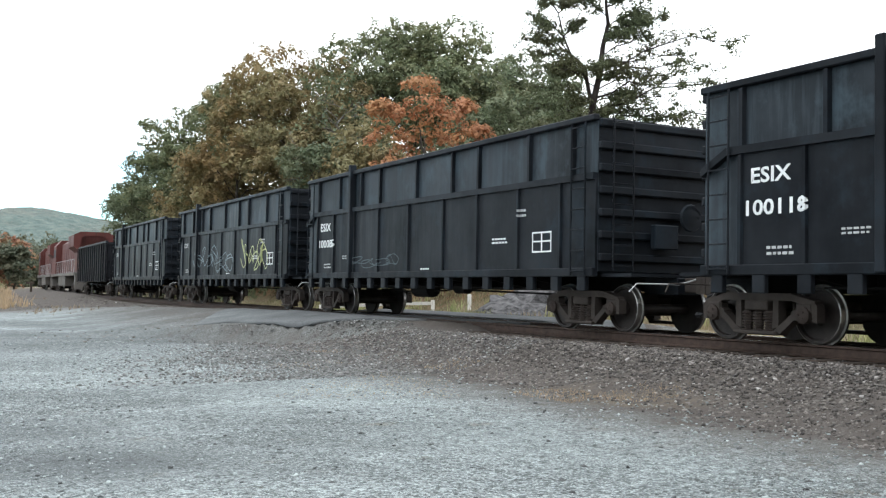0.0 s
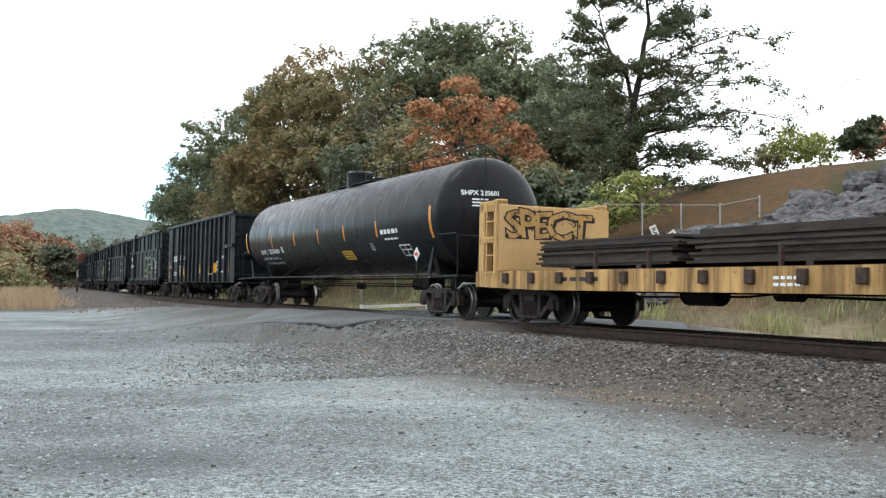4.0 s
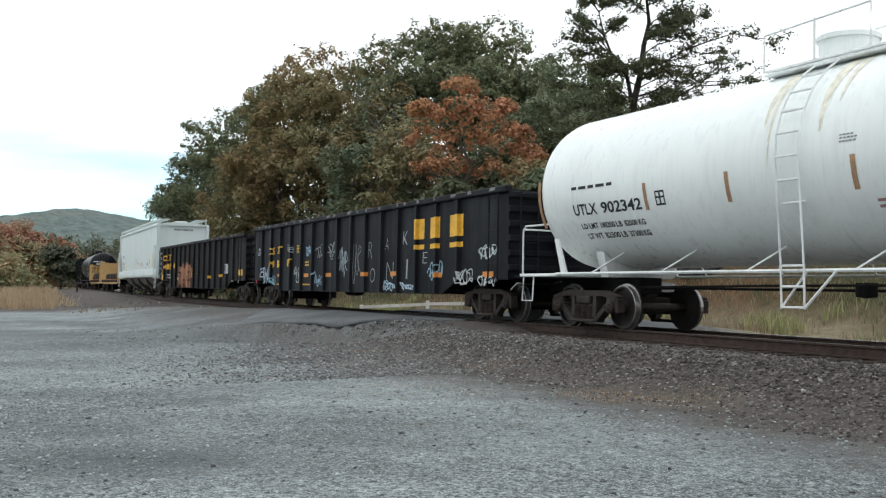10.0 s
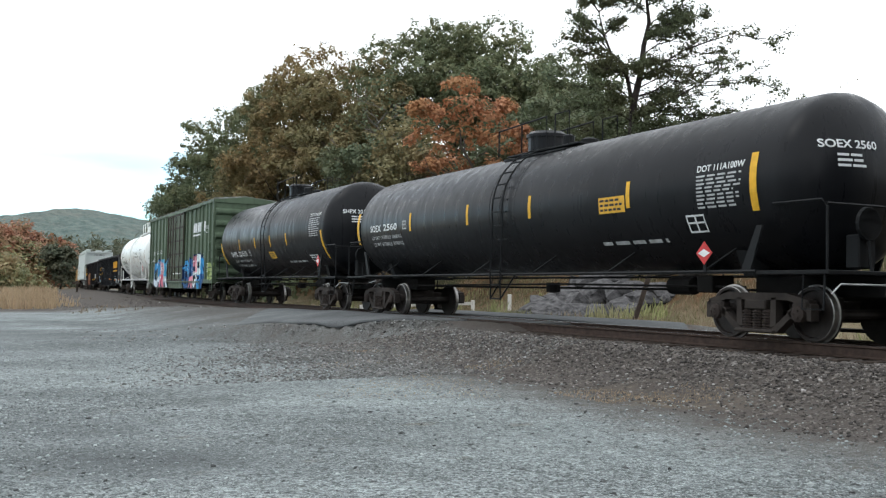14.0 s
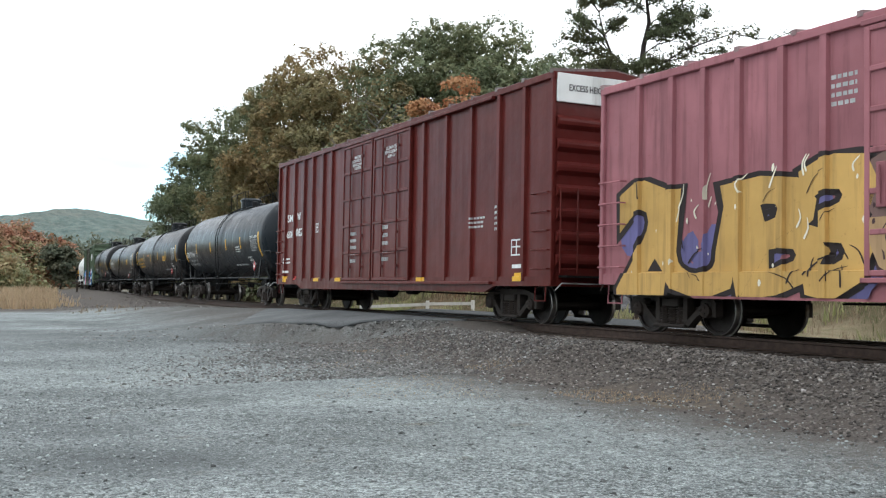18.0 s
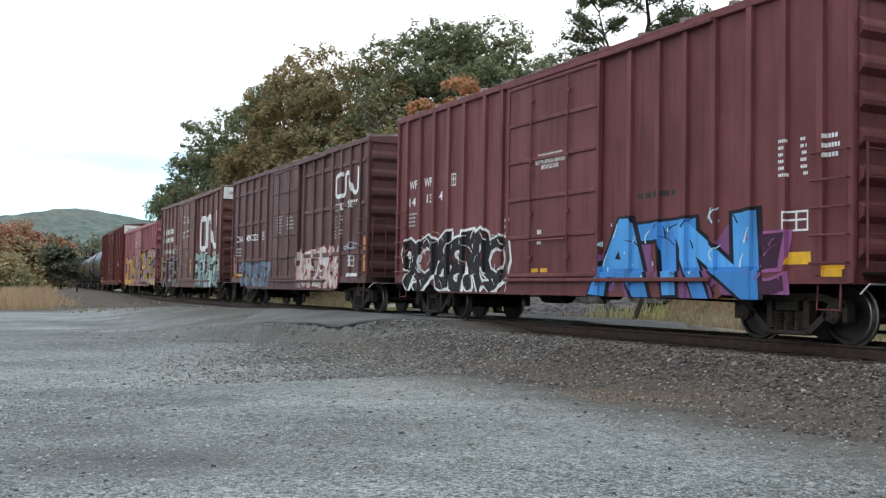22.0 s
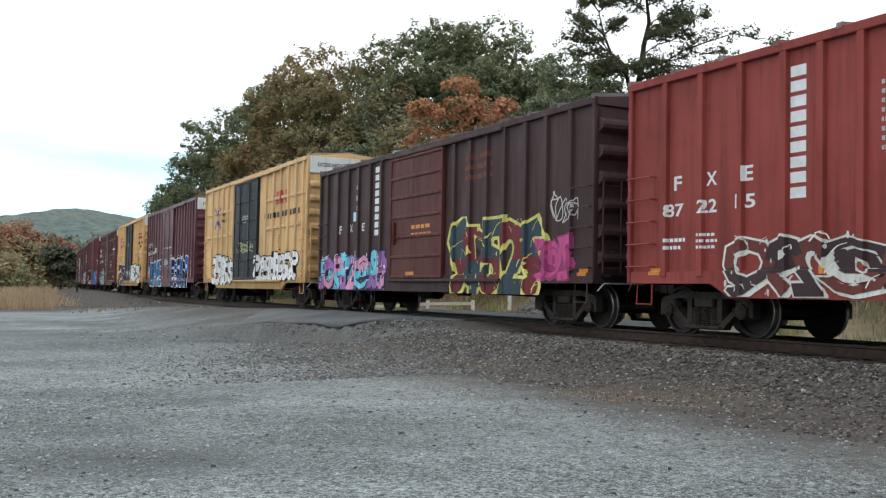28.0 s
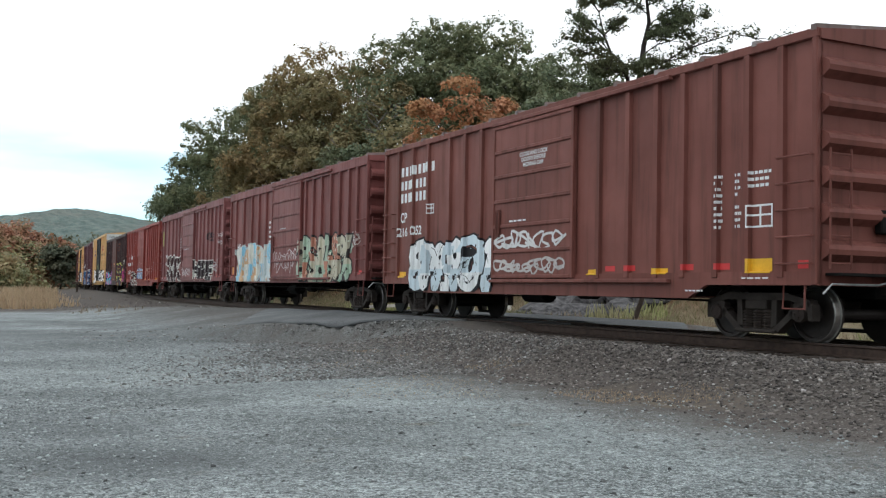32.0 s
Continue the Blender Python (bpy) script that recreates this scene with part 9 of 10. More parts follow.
tank("white pressure tank wagon with hazard placards and rust streaks", 143.85, 15.5, 1.55, 2.73, TWHITE,
     [("UTLX", 2.1, 2.16, 2.85, 2.37, INK), ("902342", 3.0, 2.16, 4.2, 2.37, INK), ("#", 2.1, 2.62, 3.5, 2.74, INK, 1), *limits(2.2, 4.15, 1.72, 0.3, INK, ("180200", "82000", "82300", "37300")), ("[]", 4.6, 2.2, 4.85, 2.45, INK), ("ETHYLENE OXIDE", 9.4, 2.72, 10.7, 2.84, INK), ("INHALATION HAZARD", 9.4, 2.5, 11.0, 2.62, INK), ("#", 8.62, 2.78, 8.92, 2.92, spray(130, 132, 130), 3), ("#", 9.1, 1.86, 9.6, 2.02, spray(165, 120, 122), 2, 2), ("stain", 7.15, 3.2, 0.10, 0, STAIN), ("stain", 7.28, 2.6, 0.05, 0, STAIN), ("stain", 8.25, 3.0, 0.12, 0, STAIN), ("stain", 8.5, 3.4, 0.07, 0, STAIN), ("#", 11.4, 1.95, 11.9, 2.25, INK, 1), ("#", 11.7, 2.3, 13.1, 2.85, DULLW, 7), ("DOT 105J300W", 11.7, 2.9, 12.8, 3.02, INK), ("end", "UTLX 902342", INK)],
     ROW([4.34, 6.39, 8.84, 11.05], 2.14, 2.61, FADED, 0.09) + ROW([0.95, 14.3], 1.98, 2.91, FADED, 0.1), (0.72, 0.74, 0.72), 1.9, True, 0.42, fade=0.08, placards=((12.6, 1.75, WHITE, DULLW), (13.25, 1.75, REDR, WHITE)))
# black tank wagons: text, strips, end strips, data panel, small label, box and placard as (along, height)
for lab, lead, L, R, zc, mark, num, ink, (ta, tb, tz0, tz1), mid, (za, zb), (ea, eb, ez0, ez1), panel, small, small_ink, box, plac in (
        ("glossy black tank wagon with yellow reflector strips", 108.5, 15.3, 1.52, 2.66, "SHPX", "201510", WHITE, (2.3, 4.7, 1.92, 2.13), (3.9, 6.2, 8.3, 10.3), (2.19, 2.61), (0.95, 14.1, 1.65, 2.55), (12.9, 14.0, 2.37, 3.0), (7.8, 8.5, 1.77, 2.01), CSXY, (12.3, 13.1, 1.6, 1.8), (13.8, 1.56)),
        ("long glossy black tank wagon with white lettering", 92.2, 18.5, 1.40, 2.46, "SOEX", "2560", WHITE, (1.75, 3.6, 2.29, 2.48), (4.45, 7.65, 10.45, 13.85), (2.22, 2.70), (0.8, 17.0, 1.98, 2.88), (15.7, 16.8, 2.07, 2.64), (12.95, 13.75, 2.16, 2.46), CSXY, (15.35, 15.8, 1.71, 2.0), (16.0, 1.35)),
        ("black tank wagon with yellow lettering", 72.7, 17.1, 1.46, 2.55, "UTLX", "649308", CSXY, (1.2, 3.4, 2.22, 2.4), (3.9, 6.7, 9.5, 12.3), (2.16, 2.62), (0.6, 15.6, 1.98, 2.88), (14.2, 15.3, 2.1, 2.6), (11.2, 12.0, 2.1, 2.37), CSXY, (13.5, 14.1, 1.6, 1.9), (14.9, 1.45)),
        ("grey-black tank wagon with white data panel", 54.6, 16.0, 1.52, 2.66, "AZXX", "21144", WHITE, (0.9, 2.7, 2.1, 2.35), (3.3, 6.3, 9.3, 11.8), (2.25, 2.72), (0.75, 14.6, 1.89, 2.82), (13.4, 14.4, 2.1, 2.55), (10.9, 11.7, 2.1, 2.37), WHITE, (12.4, 13.0, 1.6, 1.9), (14.0, 1.5))):
    w = tb - ta
    tank(lab, lead, L, R, zc, TBLACK if mark != "AZXX" else (0.012, 0.0165, 0.021),
         [(mark, ta, tz0, ta + 0.4 * w, tz1, ink), (num, ta + 0.5 * w, tz0 + 0.01, tb, tz1 + 0.01, ink), *limits(ta + 0.05, tb + 0.25, tz0 - 0.4, 0.3, DULLW if ink is WHITE else ink, ("195300", "88600", "67700", "30700") if num == "2560" else ()), ("[]", tb + 0.35, tz0, tb + 0.6, tz1 + 0.04, DULLW),
          ("plate" if small_ink is CSXY else "#", small[0], small[2], small[1], small[3], small_ink, 3), ("#", panel[0], panel[2], panel[1], panel[3], DULLW, 9, 5), ("DOT 111A100W", panel[0], panel[3] + 0.04, panel[1], panel[3] + 0.15, WHITE), ("[]", box[0], box[2], box[1], box[3], WHITE), ("#", box[0] - 2.6, 1.55, box[0] - 0.4, 1.68, DULLW, 1), ("end", mark + " " + num, WHITE)]
         + ([("#", 5.3, 2.42, 6.4, 2.6, ORANGE, 1)] if mark == "UTLX" else []),
         ROW(mid, za, zb, YELLOW) + ROW((ea, eb), ez0, ez1, YELLOW, 0.15), (0.010, 0.011, 0.012), 1.75, mark != "SHPX", 0.34, placards=((*plac, REDR, WHITE),))

# ---------------------------------------------------------------- bulkhead flat wagons
FLATY = paint("flat_yellow", (0.50, 0.315, 0.135), 0.6, 0.35, 0.8, grimecol=(0.13, 0.075, 0.04), rustcol=(0.10, 0.05, 0.028), fade=0.25, lo=0.55)
SILLY = paint("flat_sill_yellow", (0.46, 0.28, 0.11), 0.65, 0.95, 0.9, grimecol=(0.06, 0.036, 0.024), rustcol=(0.07, 0.036, 0.022), fade=0.5, lo=0.42)
PLATE = plain("steel_plate", (0.050, 0.041, 0.036), 0.7, 0.0, 0.4, 2.0, 0.1)
for lead, L, lab, seed in ((238.7, 15.4, "yellow bulkhead flat wagon loaded with steel plates", 1), (222.5, 15.95, "rusty yellow bulkhead flat wagon loaded with steel plates", 2)):
    t = wagon("bulkhead_flat", lab, lead, L)
    h = L / 2
    for sy in (1, -1):
        m = Mesh()
        ys = (1.34, 1.46) if sy > 0 else (-1.46, -1.34)
        m.prism([(-h, 0.78), (-h, 1.12), (h, 1.12), (h, 0.78), (h - 2.6, 0.72), (-h + 2.6, 0.72)], "y", *ys)
        part("side_sill", m, SILLY, t)
        for k in range(13):
            m = Mesh()
            x = h - 1.4 - k * (L - 2.8) / 12
            ys2 = (1.46, 1.54) if sy > 0 else (-1.54, -1.46)
            m.box(x - 0.09, x + 0.09, *ys2, 0.86, 1.08, 0.012)
            part("stake_pocket", m, RAILSIDE, t)
    m = Mesh()
    m.box(-h, h, -1.36, 1.36, 1.06, 1.13)
    part("deck", m, TIE, t, "worn wooden deck")
    for s in (1, -1):
        x0, x1 = (h - 1.0, h - 0.1) if s > 0 else (-h + 0.1, -h + 0.95)
        for sy in (1, -1):
            m = Mesh()
            ys = (1.22, 1.46) if sy > 0 else (-1.46, -1.22)
            m.box(x0, x0 + 0.24, *ys, 1.1, 2.72, 0.02)
            m.box(x1 - 0.24, x1, *ys, 1.1, 2.66, 0.02)
            m.box(x0, x1, *ys, 2.45, 2.7, 0.02)
            m.box(x0, x1, *ys, 1.75, 1.9, 0.015)
            part("bulkhead_frame", m, FLATY, t)
        m = Mesh()
        xf = x0 if s > 0 else x1
        m.box(xf - 0.05, xf + 0.05, -1.46, 1.46, 1.13, 2.6, 0.012)
        bh = part("bulkhead_plate", m, FLATY, t, "yellow steel bulkhead plate with rust stains")
        m = Mesh()
        for k in range(5):
            y = -1.2 + 0.6 * k
            m.box(min(xf, xf + s * 0.6), max(xf, xf + s * 0.6), y - 0.05, y + 0.05, 1.13, 2.5, 0.01)
        part("bulkhead_rib", m, RAILSIDE, bh)
        ladder(t, FLATY, x0 + 0.02, x0 + 0.42, 1.52, 1.1, 2.6, 0.36, "side", name="side_ladder")
        ladder(t, FLATY, 0.95, 1.35, s * (h + 0.02), 1.1, 2.6, 0.36, "end", name="end_ladder")
        if s > 0 and seed == 1:
            back = ([], [], lambda u, z, lift, x=xf: (x - 0.05 - lift, 1.4 - u, z))
            mural(back, t, 0.12, 2.3, 1.85, 2.5, 0, 77, (168, 132, 78), (42, 33, 28), None, None, 0.1, word="SPECT")
    # load
    rng_ = random.Random(seed)
    for lo, hi, n0 in (((-h + 1.9, h - 2.2, 8),) if seed == 2 else ((-h + 1.6, 0.6, 12), (1.0, h - 2.4, 11))):
        for k in range(n0):
            m = Mesh()
            z = 1.2 + k * 0.048
            a, b = lo + rng_.uniform(-0.15, 0.2), hi + rng_.uniform(-0.25, 0.15)
            y = rng_.uniform(-0.06, 0.06)
            m.box(a, b, -1.22 + y, 1.22 + y, z, z + 0.046)
            part("steel_plate", m, PLATE, t, "thin rusty brown steel plate")
    m = Mesh()
    for x in (-h + 3.0, -2.0, 2.0, h - 3.6):
        m.box(x - 0.07, x + 0.07, -1.25, 1.25, 1.13, 1.2)
    part("load_bearer", m, TIE, t)
    for x in (-h + 4.2, -1.6, 1.5, h - 4.6):
        m = Mesh()
        m.box(x - 0.03, x + 0.03, 1.36, 1.44, 1.1, 1.46, 0.01)
        part("stake", m, RAILSIDE, t)
    underframe(t, L, 1.02)
    ends_gear(t, L)
    truck(t, h - 1.75)
    truck(t, -h + 1.6)
    sd = ([], [], lambda u, z, lift, h=h: (h - u, 1.46 + lift, z))
    dress(t, sd, [("[]", 12.2, 0.8, 12.9, 1.08, WHITE), ("#", 3.4, 0.86, 5.2, 1.02, INK, 1), ("#", 9.2, 0.8, 9.9, 1.0, WHITE, 2), ("#", 14.3, 0.85, 14.9, 0.95, INK, 1)], [], [(11.4, 0.82, 11.8, 1.02, YELLOW), (14.0, 0.98, 14.8, 1.08, YELLOW)])

# ---------------------------------------------------------------- covered hopper
HOPW = paint("hopper_white", (0.60, 0.655, 0.635), 0.45, 0.22, 0.05, grimecol=(0.42, 0.43, 0.42), fade=0.06)
HOPG = paint("hopper_bay_grey", (0.15, 0.14, 0.13), 0.7, 0.8, 0.3, grimecol=(0.05, 0.045, 0.04), lo=0.42)
L, h = 19.45, 9.725
t = wagon("covered_hopper", "tall white covered hopper wagon with a roof walkway", 205.75, L)
for sy in (1, -1):
    m = Mesh()
    pts = [(-h + 0.15, 4.3), (h - 0.15, 4.3), (h - 0.15, 2.95), (h - 0.75, 2.95), (h - 1.65, 1.6), (-h + 1.65, 1.6), (-h + 0.75, 2.95), (-h + 0.15, 2.95)]
    a = [(x, sy * (1.46 if z > 2.5 else 1.46), z) for x, z in pts]
    b = [(x, sy * 1.40, z) for x, z in pts]
    m.hull(a, b)
    part("side_sheet", m, HOPW, t)
    m = Mesh()
    m.box(-h + 0.1, h - 0.1, *((1.38, 1.53) if sy > 0 else (-1.53, -1.38)), 4.2, 4.36, 0.03)
    part("top_chord", m, HOPW, t)
    m = Mesh()
    m.prism([(1.36, 1.18), (1.52, 1.18), (1.55, 1.3), (1.52, 1.62), (1.44, 1.66), (1.36, 1.66)] if sy > 0 else [(-1.36, 1.18), (-1.36, 1.66), (-1.44, 1.66), (-1.52, 1.62), (-1.55, 1.3), (-1.52, 1.18)], "x", -h, h)
    part("side_sill", m, HOPW, t)
    for s in (1, -1):
        m = Mesh()
        m.box(min(s * (h - 0.05), s * (h - 0.32)), max(s * (h - 0.05), s * (h - 0.32)), *((1.36, 1.52) if sy > 0 else (-1.52, -1.36)), 1.2, 4.3, 0.015)
        part("corner_post", m, HOPW, t)
m = Mesh()
arc = [(-1.5, 4.3), (-1.1, 4.38), (-0.55, 4.44), (0, 4.46), (0.55, 4.44), (1.1, 4.38), (1.5, 4.3)]
m.prism(arc + [(1.5, 4.24), (-1.5, 4.24)], "x", -h + 0.12, h - 0.12)
part("roof", m, HOPW, t)
for s in (1, -1):
    m = Mesh()
    m.prism([(-1.44, 2.95), (1.44, 2.95), (1.44, 4.3), (1.1, 4.37), (0, 4.45), (-1.1, 4.37), (-1.44, 4.3)], "x", s * (h - 0.35), s * (h - 0.25))
    part("end_sheet", m, HOPW, t)
    m = Mesh()
    m.hull([(s * (h - 0.3), -1.38, 2.98), (s * (h - 0.3), 1.38, 2.98), (s * (h - 0.38), 1.38, 2.98), (s * (h - 0.38), -1.38, 2.98)],
           [(s * (h - 2.3), -1.38, 1.1), (s * (h - 2.3), 1.38, 1.1), (s * (h - 2.38), 1.38, 1.1), (s * (h - 2.38), -1.38, 1.1)])
    part("slope_sheet", m, HOPW, t)
    m = Mesh()
    m.box(min(s * (h - 2.6), s * h), max(s * (h - 2.6), s * h), -1.4, 1.4, 1.1, 1.2)
    m.box(min(s * (h - 2.6), s * h), max(s * (h - 2.6), s * h), -0.3, 0.3, 0.7, 1.1, 0.01)
    part("end_platform", m, HOPW, t)
    ladder(t, HOPW, 0.95, 1.4, s * (h + 0.06), 1.25, 4.6, 0.4, "end", name="end_ladder")
    a, b = s * (h - 0.1), s * (h - 0.6)
    ladder(t, HOPW, min(a, b), max(a, b), 1.58, 1.25, 3.0, 0.42, "side", name="side_ladder")
    m = Mesh()
    m.tube([(a, 1.5, 1.2), (a, 1.54, 0.55), (b, 1.54, 0.55), (b, 1.5, 1.2)], 0.02, 5)
    m.tube([(a, 1.54, 0.85), (b, 1.54, 0.85)], 0.018, 5)
    part("stirrup_step", m, HOPW, t)
    m = Mesh()
    m.lathe([(-0.3, 0.03), (-0.28, 0.16), (0.28, 0.16), (0.3, 0.03)], "y", (s * (h - 1.0), 0.5, 2.0), 12)
    m.box(s * (h - 1.2) - 0.15, s * (h - 1.2) + 0.15, -0.3, 0.2, 1.2, 1.7, 0.02)
    m.lathe([(-0.02, 0.24), (0.02, 0.26), (0.02, 0.22), (-0.02, 0.22)], "x", (s * (h - 0.45), 0.35, 2.05), 16)
    part("brake_gear", m, HOPG, t)
for sy in (1, -1):
    m = Mesh()
    for k in range(7):
        y = sy * (0.78 + 0.085 * k)
        m.box(-h + 0.05, h - 0.05, min(y, y + sy * 0.04), max(y, y + sy * 0.04), 4.6, 4.63)
    for k in range(60):
        x = -h + 0.1 + k * (L - 0.2) / 59
        m.box(x - 0.015, x + 0.015, min(sy * 0.78, sy * 1.33), max(sy * 0.78, sy * 1.33), 4.585, 4.6)
    walkw = part("roof_walkway", m, HOPW, t, "pale grey open-grid walkway along the roof")
    m = Mesh()
    m.box(-h + 0.02, h - 0.02, min(sy * 1.33, sy * 1.37), max(sy * 1.33, sy * 1.37), 4.57, 4.66, 0.006)
    part("kerb_rail", m, HOPW, walkw)
    for k in range(14):
        x = -h + 0.15 + k * (L - 0.3) / 13
        m = Mesh()
        m.box(x - 0.045, x + 0.045, min(sy * 1.31, sy * 1.36), max(sy * 1.31, sy * 1.36), 4.33, 4.63, 0.005)
        part("bracket", m, HOPW, walkw)
for k in range(9):
    m = Mesh()
    x = -h + 1.6 + k * (L - 3.2) / 8
    m.box(x - 0.85, x + 0.85, -0.35, 0.35, 4.43, 4.56, 0.03)
    part("hatch_cover", m, HOPW, t)
for k in range(4):
    xc = h - 3.95 - k * 3.85
    m = Mesh()
    r = lambda hw, hy, z: [(xc - hw, -hy, z), (xc + hw, -hy, z), (xc + hw, hy, z), (xc - hw, hy, z)]
    m.rings([r(1.86, 1.38, 1.22), r(1.0, 1.05, 0.75), r(0.32, 0.55, 0.42), r(0.32, 0.55, 0.32)])
    bay = part("hopper_bay", m, HOPG, t, "grimy discharge hopper")
    m = Mesh()
    m.box(xc - 0.3, xc + 0.3, -0.66, 0.66, 0.26, 0.42, 0.03)
    m.tube([(xc - 0.35, 0.85, 0.33), (xc + 0.35, 0.85, 0.33)], 0.05, 8)
    part("outlet_gate", m, RAILSIDE, bay)
    m = Mesh()
    m.hull([(xc + 1.9, 1.37, 1.2), (xc + 1.3, 1.37, 1.2), (xc + 1.3, 1.33, 1.2), (xc + 1.9, 1.33, 1.2)], [(xc + 0.5, 0.6, 0.42), (xc + 0.3, 0.6, 0.42), (xc + 0.3, 0.56, 0.42), (xc + 0.5, 0.56, 0.42)])
    part("hopper_rib", m, HOPW, bay)
ends_gear(t, L + 0.2)
truck(t, h - 1.95)
truck(t, -h + 1.75)
sd = ([], [1.67], lambda u, z, lift: (9.725 - u, (1.461 if z >= 1.67 else 1.553) + lift, z))
dress(t, sd, [("FPAX", 1.94, 2.58, 2.7, 2.79, INK), ("980214", 2.0, 2.1, 3.1, 2.31, INK), *limits(1.9, 3.3, 1.74, 0.26, INK), ("[]", 3.7, 2.3, 4.0, 2.55, DULLW), ("#", 11.6, 1.9, 13.4, 2.15, DULLW, 2), ("#", 14.9, 1.85, 15.5, 2.15, INK, 1), ("#", 15.9, 2.0, 16.3, 2.3, INK, 4), ("#", 14.4, 1.72, 14.8, 1.8, INK, 1), ("#", 1.2, 1.3, 1.9, 1.38, INK, 1), ("~", 0, 0, 0, 0, DULLW, ribbon([(9.2, 2.3), (10.3, 2.12), (11.4, 2.05)], 0.06) + ribbon([(9.9, 2.2), (10.4, 2.4)], 0.08))], [],
      [(1.4, 1.67, 1.54, 2.58, YELLOW), (4.34, 1.67, 4.49, 2.07, YELLOW), (6.9, 1.67, 7.02, 2.07, YELLOW), (9.6, 1.67, 9.72, 2.07, YELLOW), (12.9, 1.8, 13.02, 2.2, YELLOW), (15.2, 1.8, 15.3, 2.3, YELLOW), (17.4, 1.75, 17.55, 2.6, YELLOW), (3.9, 1.35, 4.1, 1.47, YELLOW), (9.2, 1.35, 9.4, 1.47, YELLOW), (14.4, 1.35, 14.6, 1.47, YELLOW)])
decal("lettering", letters("FPAX 980214", -0.5, 3.95, 0.6, 4.08), ([], [], lambda u, z, lift: (-(9.725 - 0.25 + lift), -u, z)), INK, t)

# ---------------------------------------------------------------- engines
ENGRED = paint("engine_red", (0.095, 0.03, 0.026), 0.5, 0.5, 0.2)
ENGGREY = paint("engine_grey", (0.12, 0.11, 0.10), 0.6, 0.4, 0.2)
for lead in (383.6, 407.0):
    L, h = 22.0, 11.0
    t = wagon("diesel_engine", "grimy dark red diesel engine hauling the train", lead, L, "locomotive")
    m = Mesh()
    m.box(-h, h, -1.5, 1.5, 1.35, 1.6, 0.02)
    part("frame", m, ENGGREY, t)
    m = Mesh()
    m.prism([(-1.0, 1.6), (1.0, 1.6), (1.0, 4.2), (0.7, 4.45), (-0.7, 4.45), (-1.0, 4.2)], "x", -h + 0.7, h - 5.2)
    part("long_hood", m, ENGRED, t)
    m = Mesh()
    m.prism([(-1.0, 3.2), (1.0, 3.2), (1.5, 3.6), (1.5, 4.5), (1.0, 4.75), (-1.0, 4.75), (-1.5, 4.5), (-1.5, 3.6)], "x", -h + 0.7, -h + 5.0)
    part("radiator", m, ENGRED, t)
    m = Mesh()
    m.prism([(-1.5, 1.6), (1.5, 1.6), (1.5, 4.1), (1.0, 4.65), (-1.0, 4.65), (-1.5, 4.1)], "x", h - 5.2, h - 2.6)
    cabp = part("cab", m, ENGRED, t)
    for x in (h - 4.9, h - 3.9):
        m = Mesh()
        m.box(x, x + 0.8, 1.49, 1.52, 3.1, 3.8, 0.01)
        part("cab_window", m, INK, cabp)
    m = Mesh()
    m.prism([(-1.0, 1.6), (1.0, 1.6), (1.0, 3.0), (-1.0, 3.0)], "x", h - 2.6, h - 0.9)
    part("short_nose", m, ENGRED, t)
    m = Mesh()
    m.prism([(-1.4, 0.55), (1.4, 0.55), (1.45, 1.35), (-1.45, 1.35)], "x", -3.2, 3.2)
    part("fuel_tank", m, ENGGREY, t)
    m = Mesh()
    for k in range(9):
        x = -h + 0.4 + k * 1.9
        m.tube([(x, 1.46, 1.6), (x, 1.46, 2.6)], 0.02, 5)
    m.tube([(-h + 0.4, 1.46, 2.6), (h - 5.3, 1.46, 2.6)], 0.022, 5)
    part("handrail", m, DULLW, t)
    for k in range(6):
        m = Mesh()
        x = -h + 5.6 + k * 1.6
        m.box(x, x + 1.2, 1.0, 1.025, 1.8, 3.6, 0.01)
        part("hood_door", m, ENGRED, t)
    for s in (1, -1):
        b = truck(t, s * (h - 3.4) - 0.9)
        truck(t, s * (h - 3.4) + 0.9)
        m = Mesh()
        m.prism([(s * h, 0.3), (s * h, 1.5), (s * (h - 0.4), 1.5), (s * (h - 0.6), 0.5)], "y", -1.4, 1.4)
        part("pilot", m, ENGGREY, t)
    ends_gear(t, L, False)

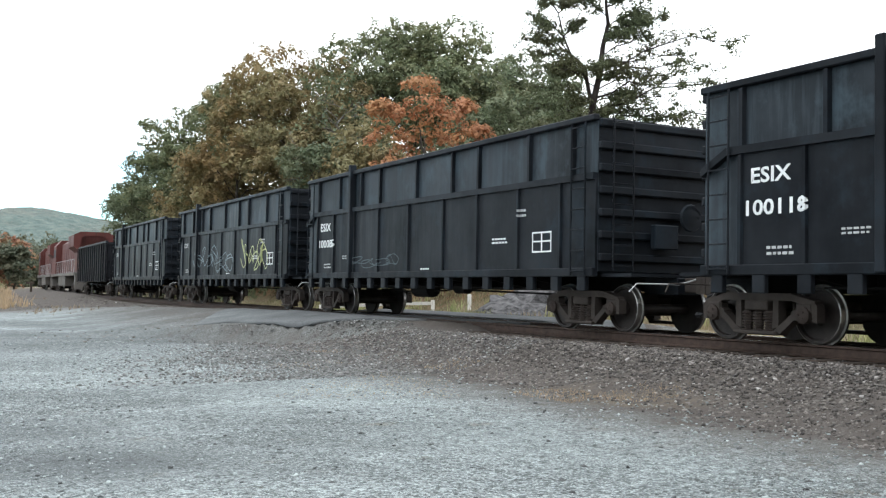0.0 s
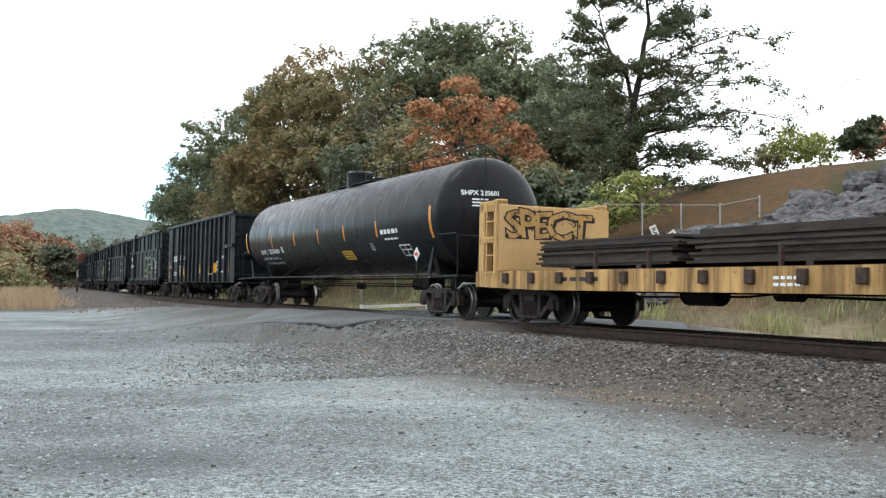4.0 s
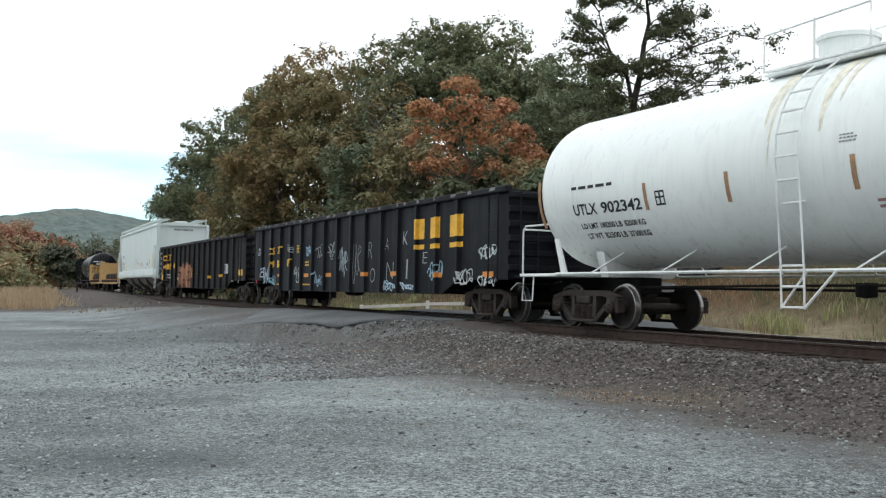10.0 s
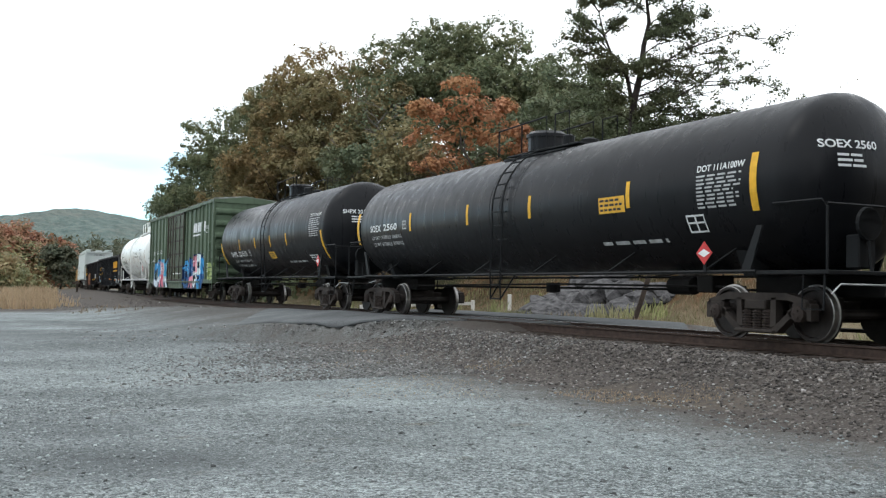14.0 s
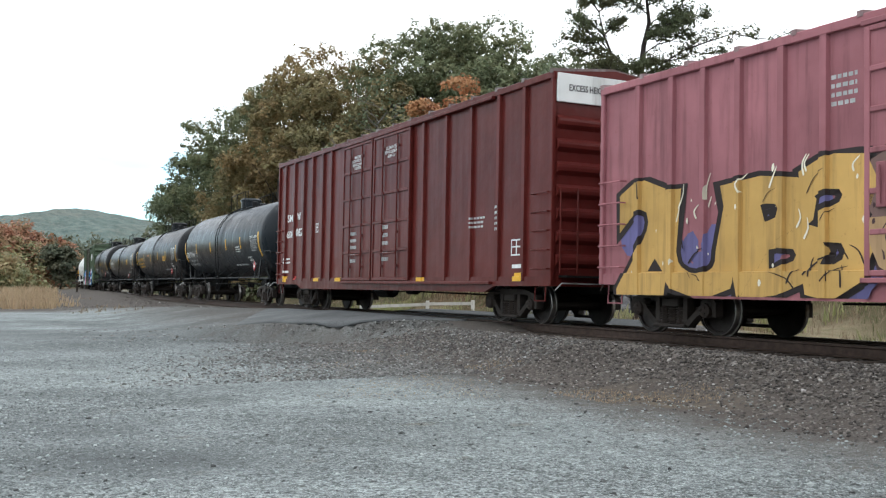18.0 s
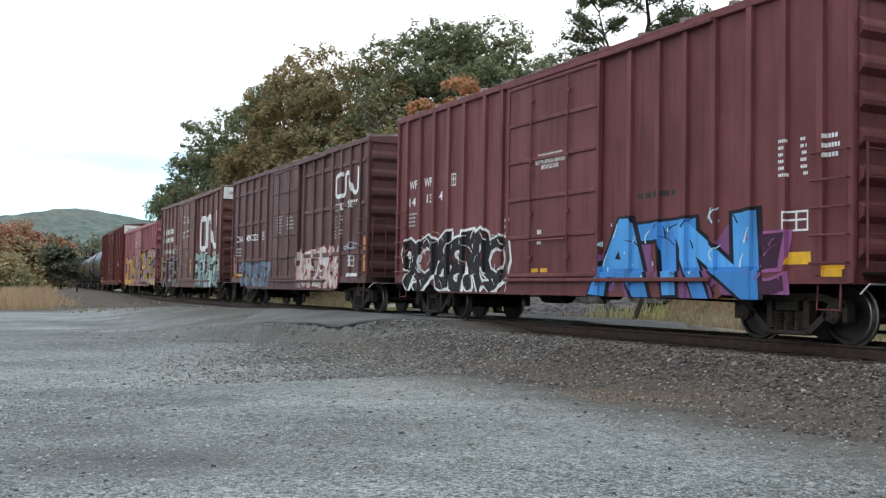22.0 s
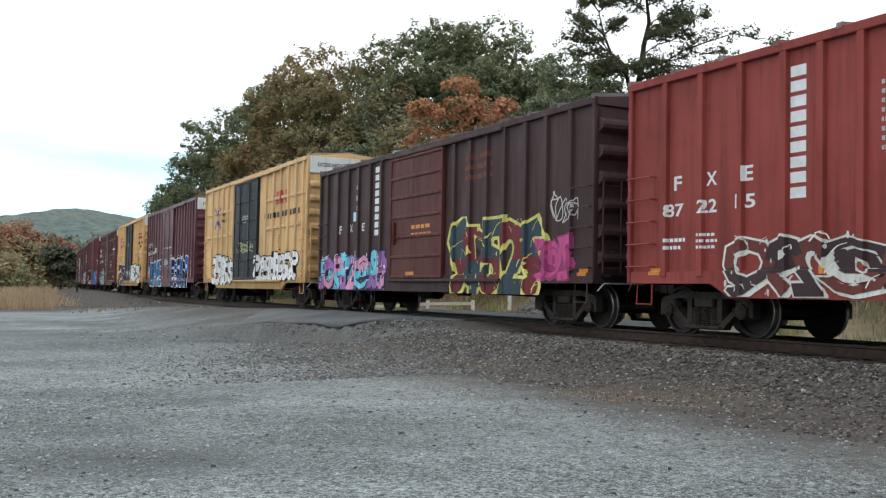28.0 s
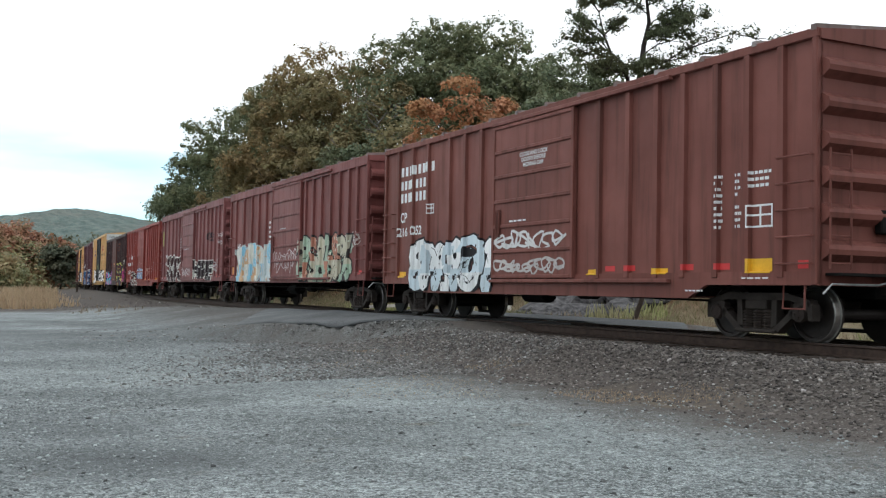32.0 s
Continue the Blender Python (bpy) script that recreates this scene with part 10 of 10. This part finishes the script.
# ---------------------------------------------------------------- crossing sign and marker
x, y = at(1121, 32)
z = float(land(np.array([x]), np.array([y]))[0][0])
sign = thing("crossbuck_sign", "leaning white crossbuck railroad sign on a dark post", "sign")
sign.matrix_basis = Matrix.Translation((x, y, z)) @ Matrix.Rotation(radians(18), 4, "Y")
m = Mesh()
m.box(-0.07, 0.07, -0.07, 0.07, -0.3, 3.05, 0.01)
part("post", m, TIE, sign, "dark weathered timber post")
for ang, text in ((55, "CROSSING"), (-48, "RAILROAD")):
    R_ = Matrix.Translation((0, -0.085 - (0.025 if ang < 0 else 0), 2.65)) @ Matrix.Rotation(radians(-ang + 0), 4, "Y")
    m = Mesh()
    m.box(-0.62, 0.62, -0.01, 0.01, -0.11, 0.11, 0.004)
    bl = part("blade", m, WPAINT, sign)
    bl.matrix_basis = R_
    decal("lettering", letters(text, -0.55, -0.06, 0.55, 0.06), ([], [], lambda u, zz, lift: (u, -0.011 - lift, zz)), INK, bl)
mk = thing("marker_post", "short dark trackside marker post", "post")
x, y = at(137, 108)
z = float(land(np.array([x]), np.array([y]))[0][0])
mk.matrix_basis = pose(x, y, z)
m = Mesh()
m.box(-0.09, 0.09, -0.09, 0.09, -0.2, 0.95, 0.012)
part("post", m, TIE, mk)
m = Mesh()
m.box(-0.5, 0.35, -0.1, 0.1, 0.9, 1.1, 0.02)
part("crosspiece", m, TIE, mk)


# ---------------------------------------------------------------- movement
def run(t):
    """Metres that the train has gone at t seconds, from its place at 19 s."""
    k = t - 19.0
    return 15.3859 * k - 0.005069 * k * k - 0.0000272 * k ** 3


def car_pose(mid, L, t):
    s = mid + run(t)
    a, b = on_track(s + L * 0.39), on_track(s - L * 0.39)
    th = math.atan2(a[1] - b[1], a[0] - b[0])
    return Matrix.Translation(((a[0] + b[0]) / 2, (a[1] + b[1]) / 2, 0)) @ Matrix.Rotation(th, 4, "Z") @ Matrix.Rotation(radians(BANK), 4, "X")


def motions():
    for ob, mid, L in TRAIN:
        walk(ob, [(k * 0.8, car_pose(mid, L, k * 0.8)) for k in range(41)])
    first = SPIN[0]
    walk(first, [(k / FPS, Matrix.Rotation((run(k / FPS) - run(0)) / WHEEL_R % (2 * math.pi), 4, "Y")) for k in range(32 * FPS + 1)])
    for w in SPIN[1:]:
        w.rotation_mode = "QUATERNION"
        w.animation_data_create()
        w.animation_data.action = first.animation_data.action
        w.animation_data.action_slot = first.animation_data.action_slot


motions()
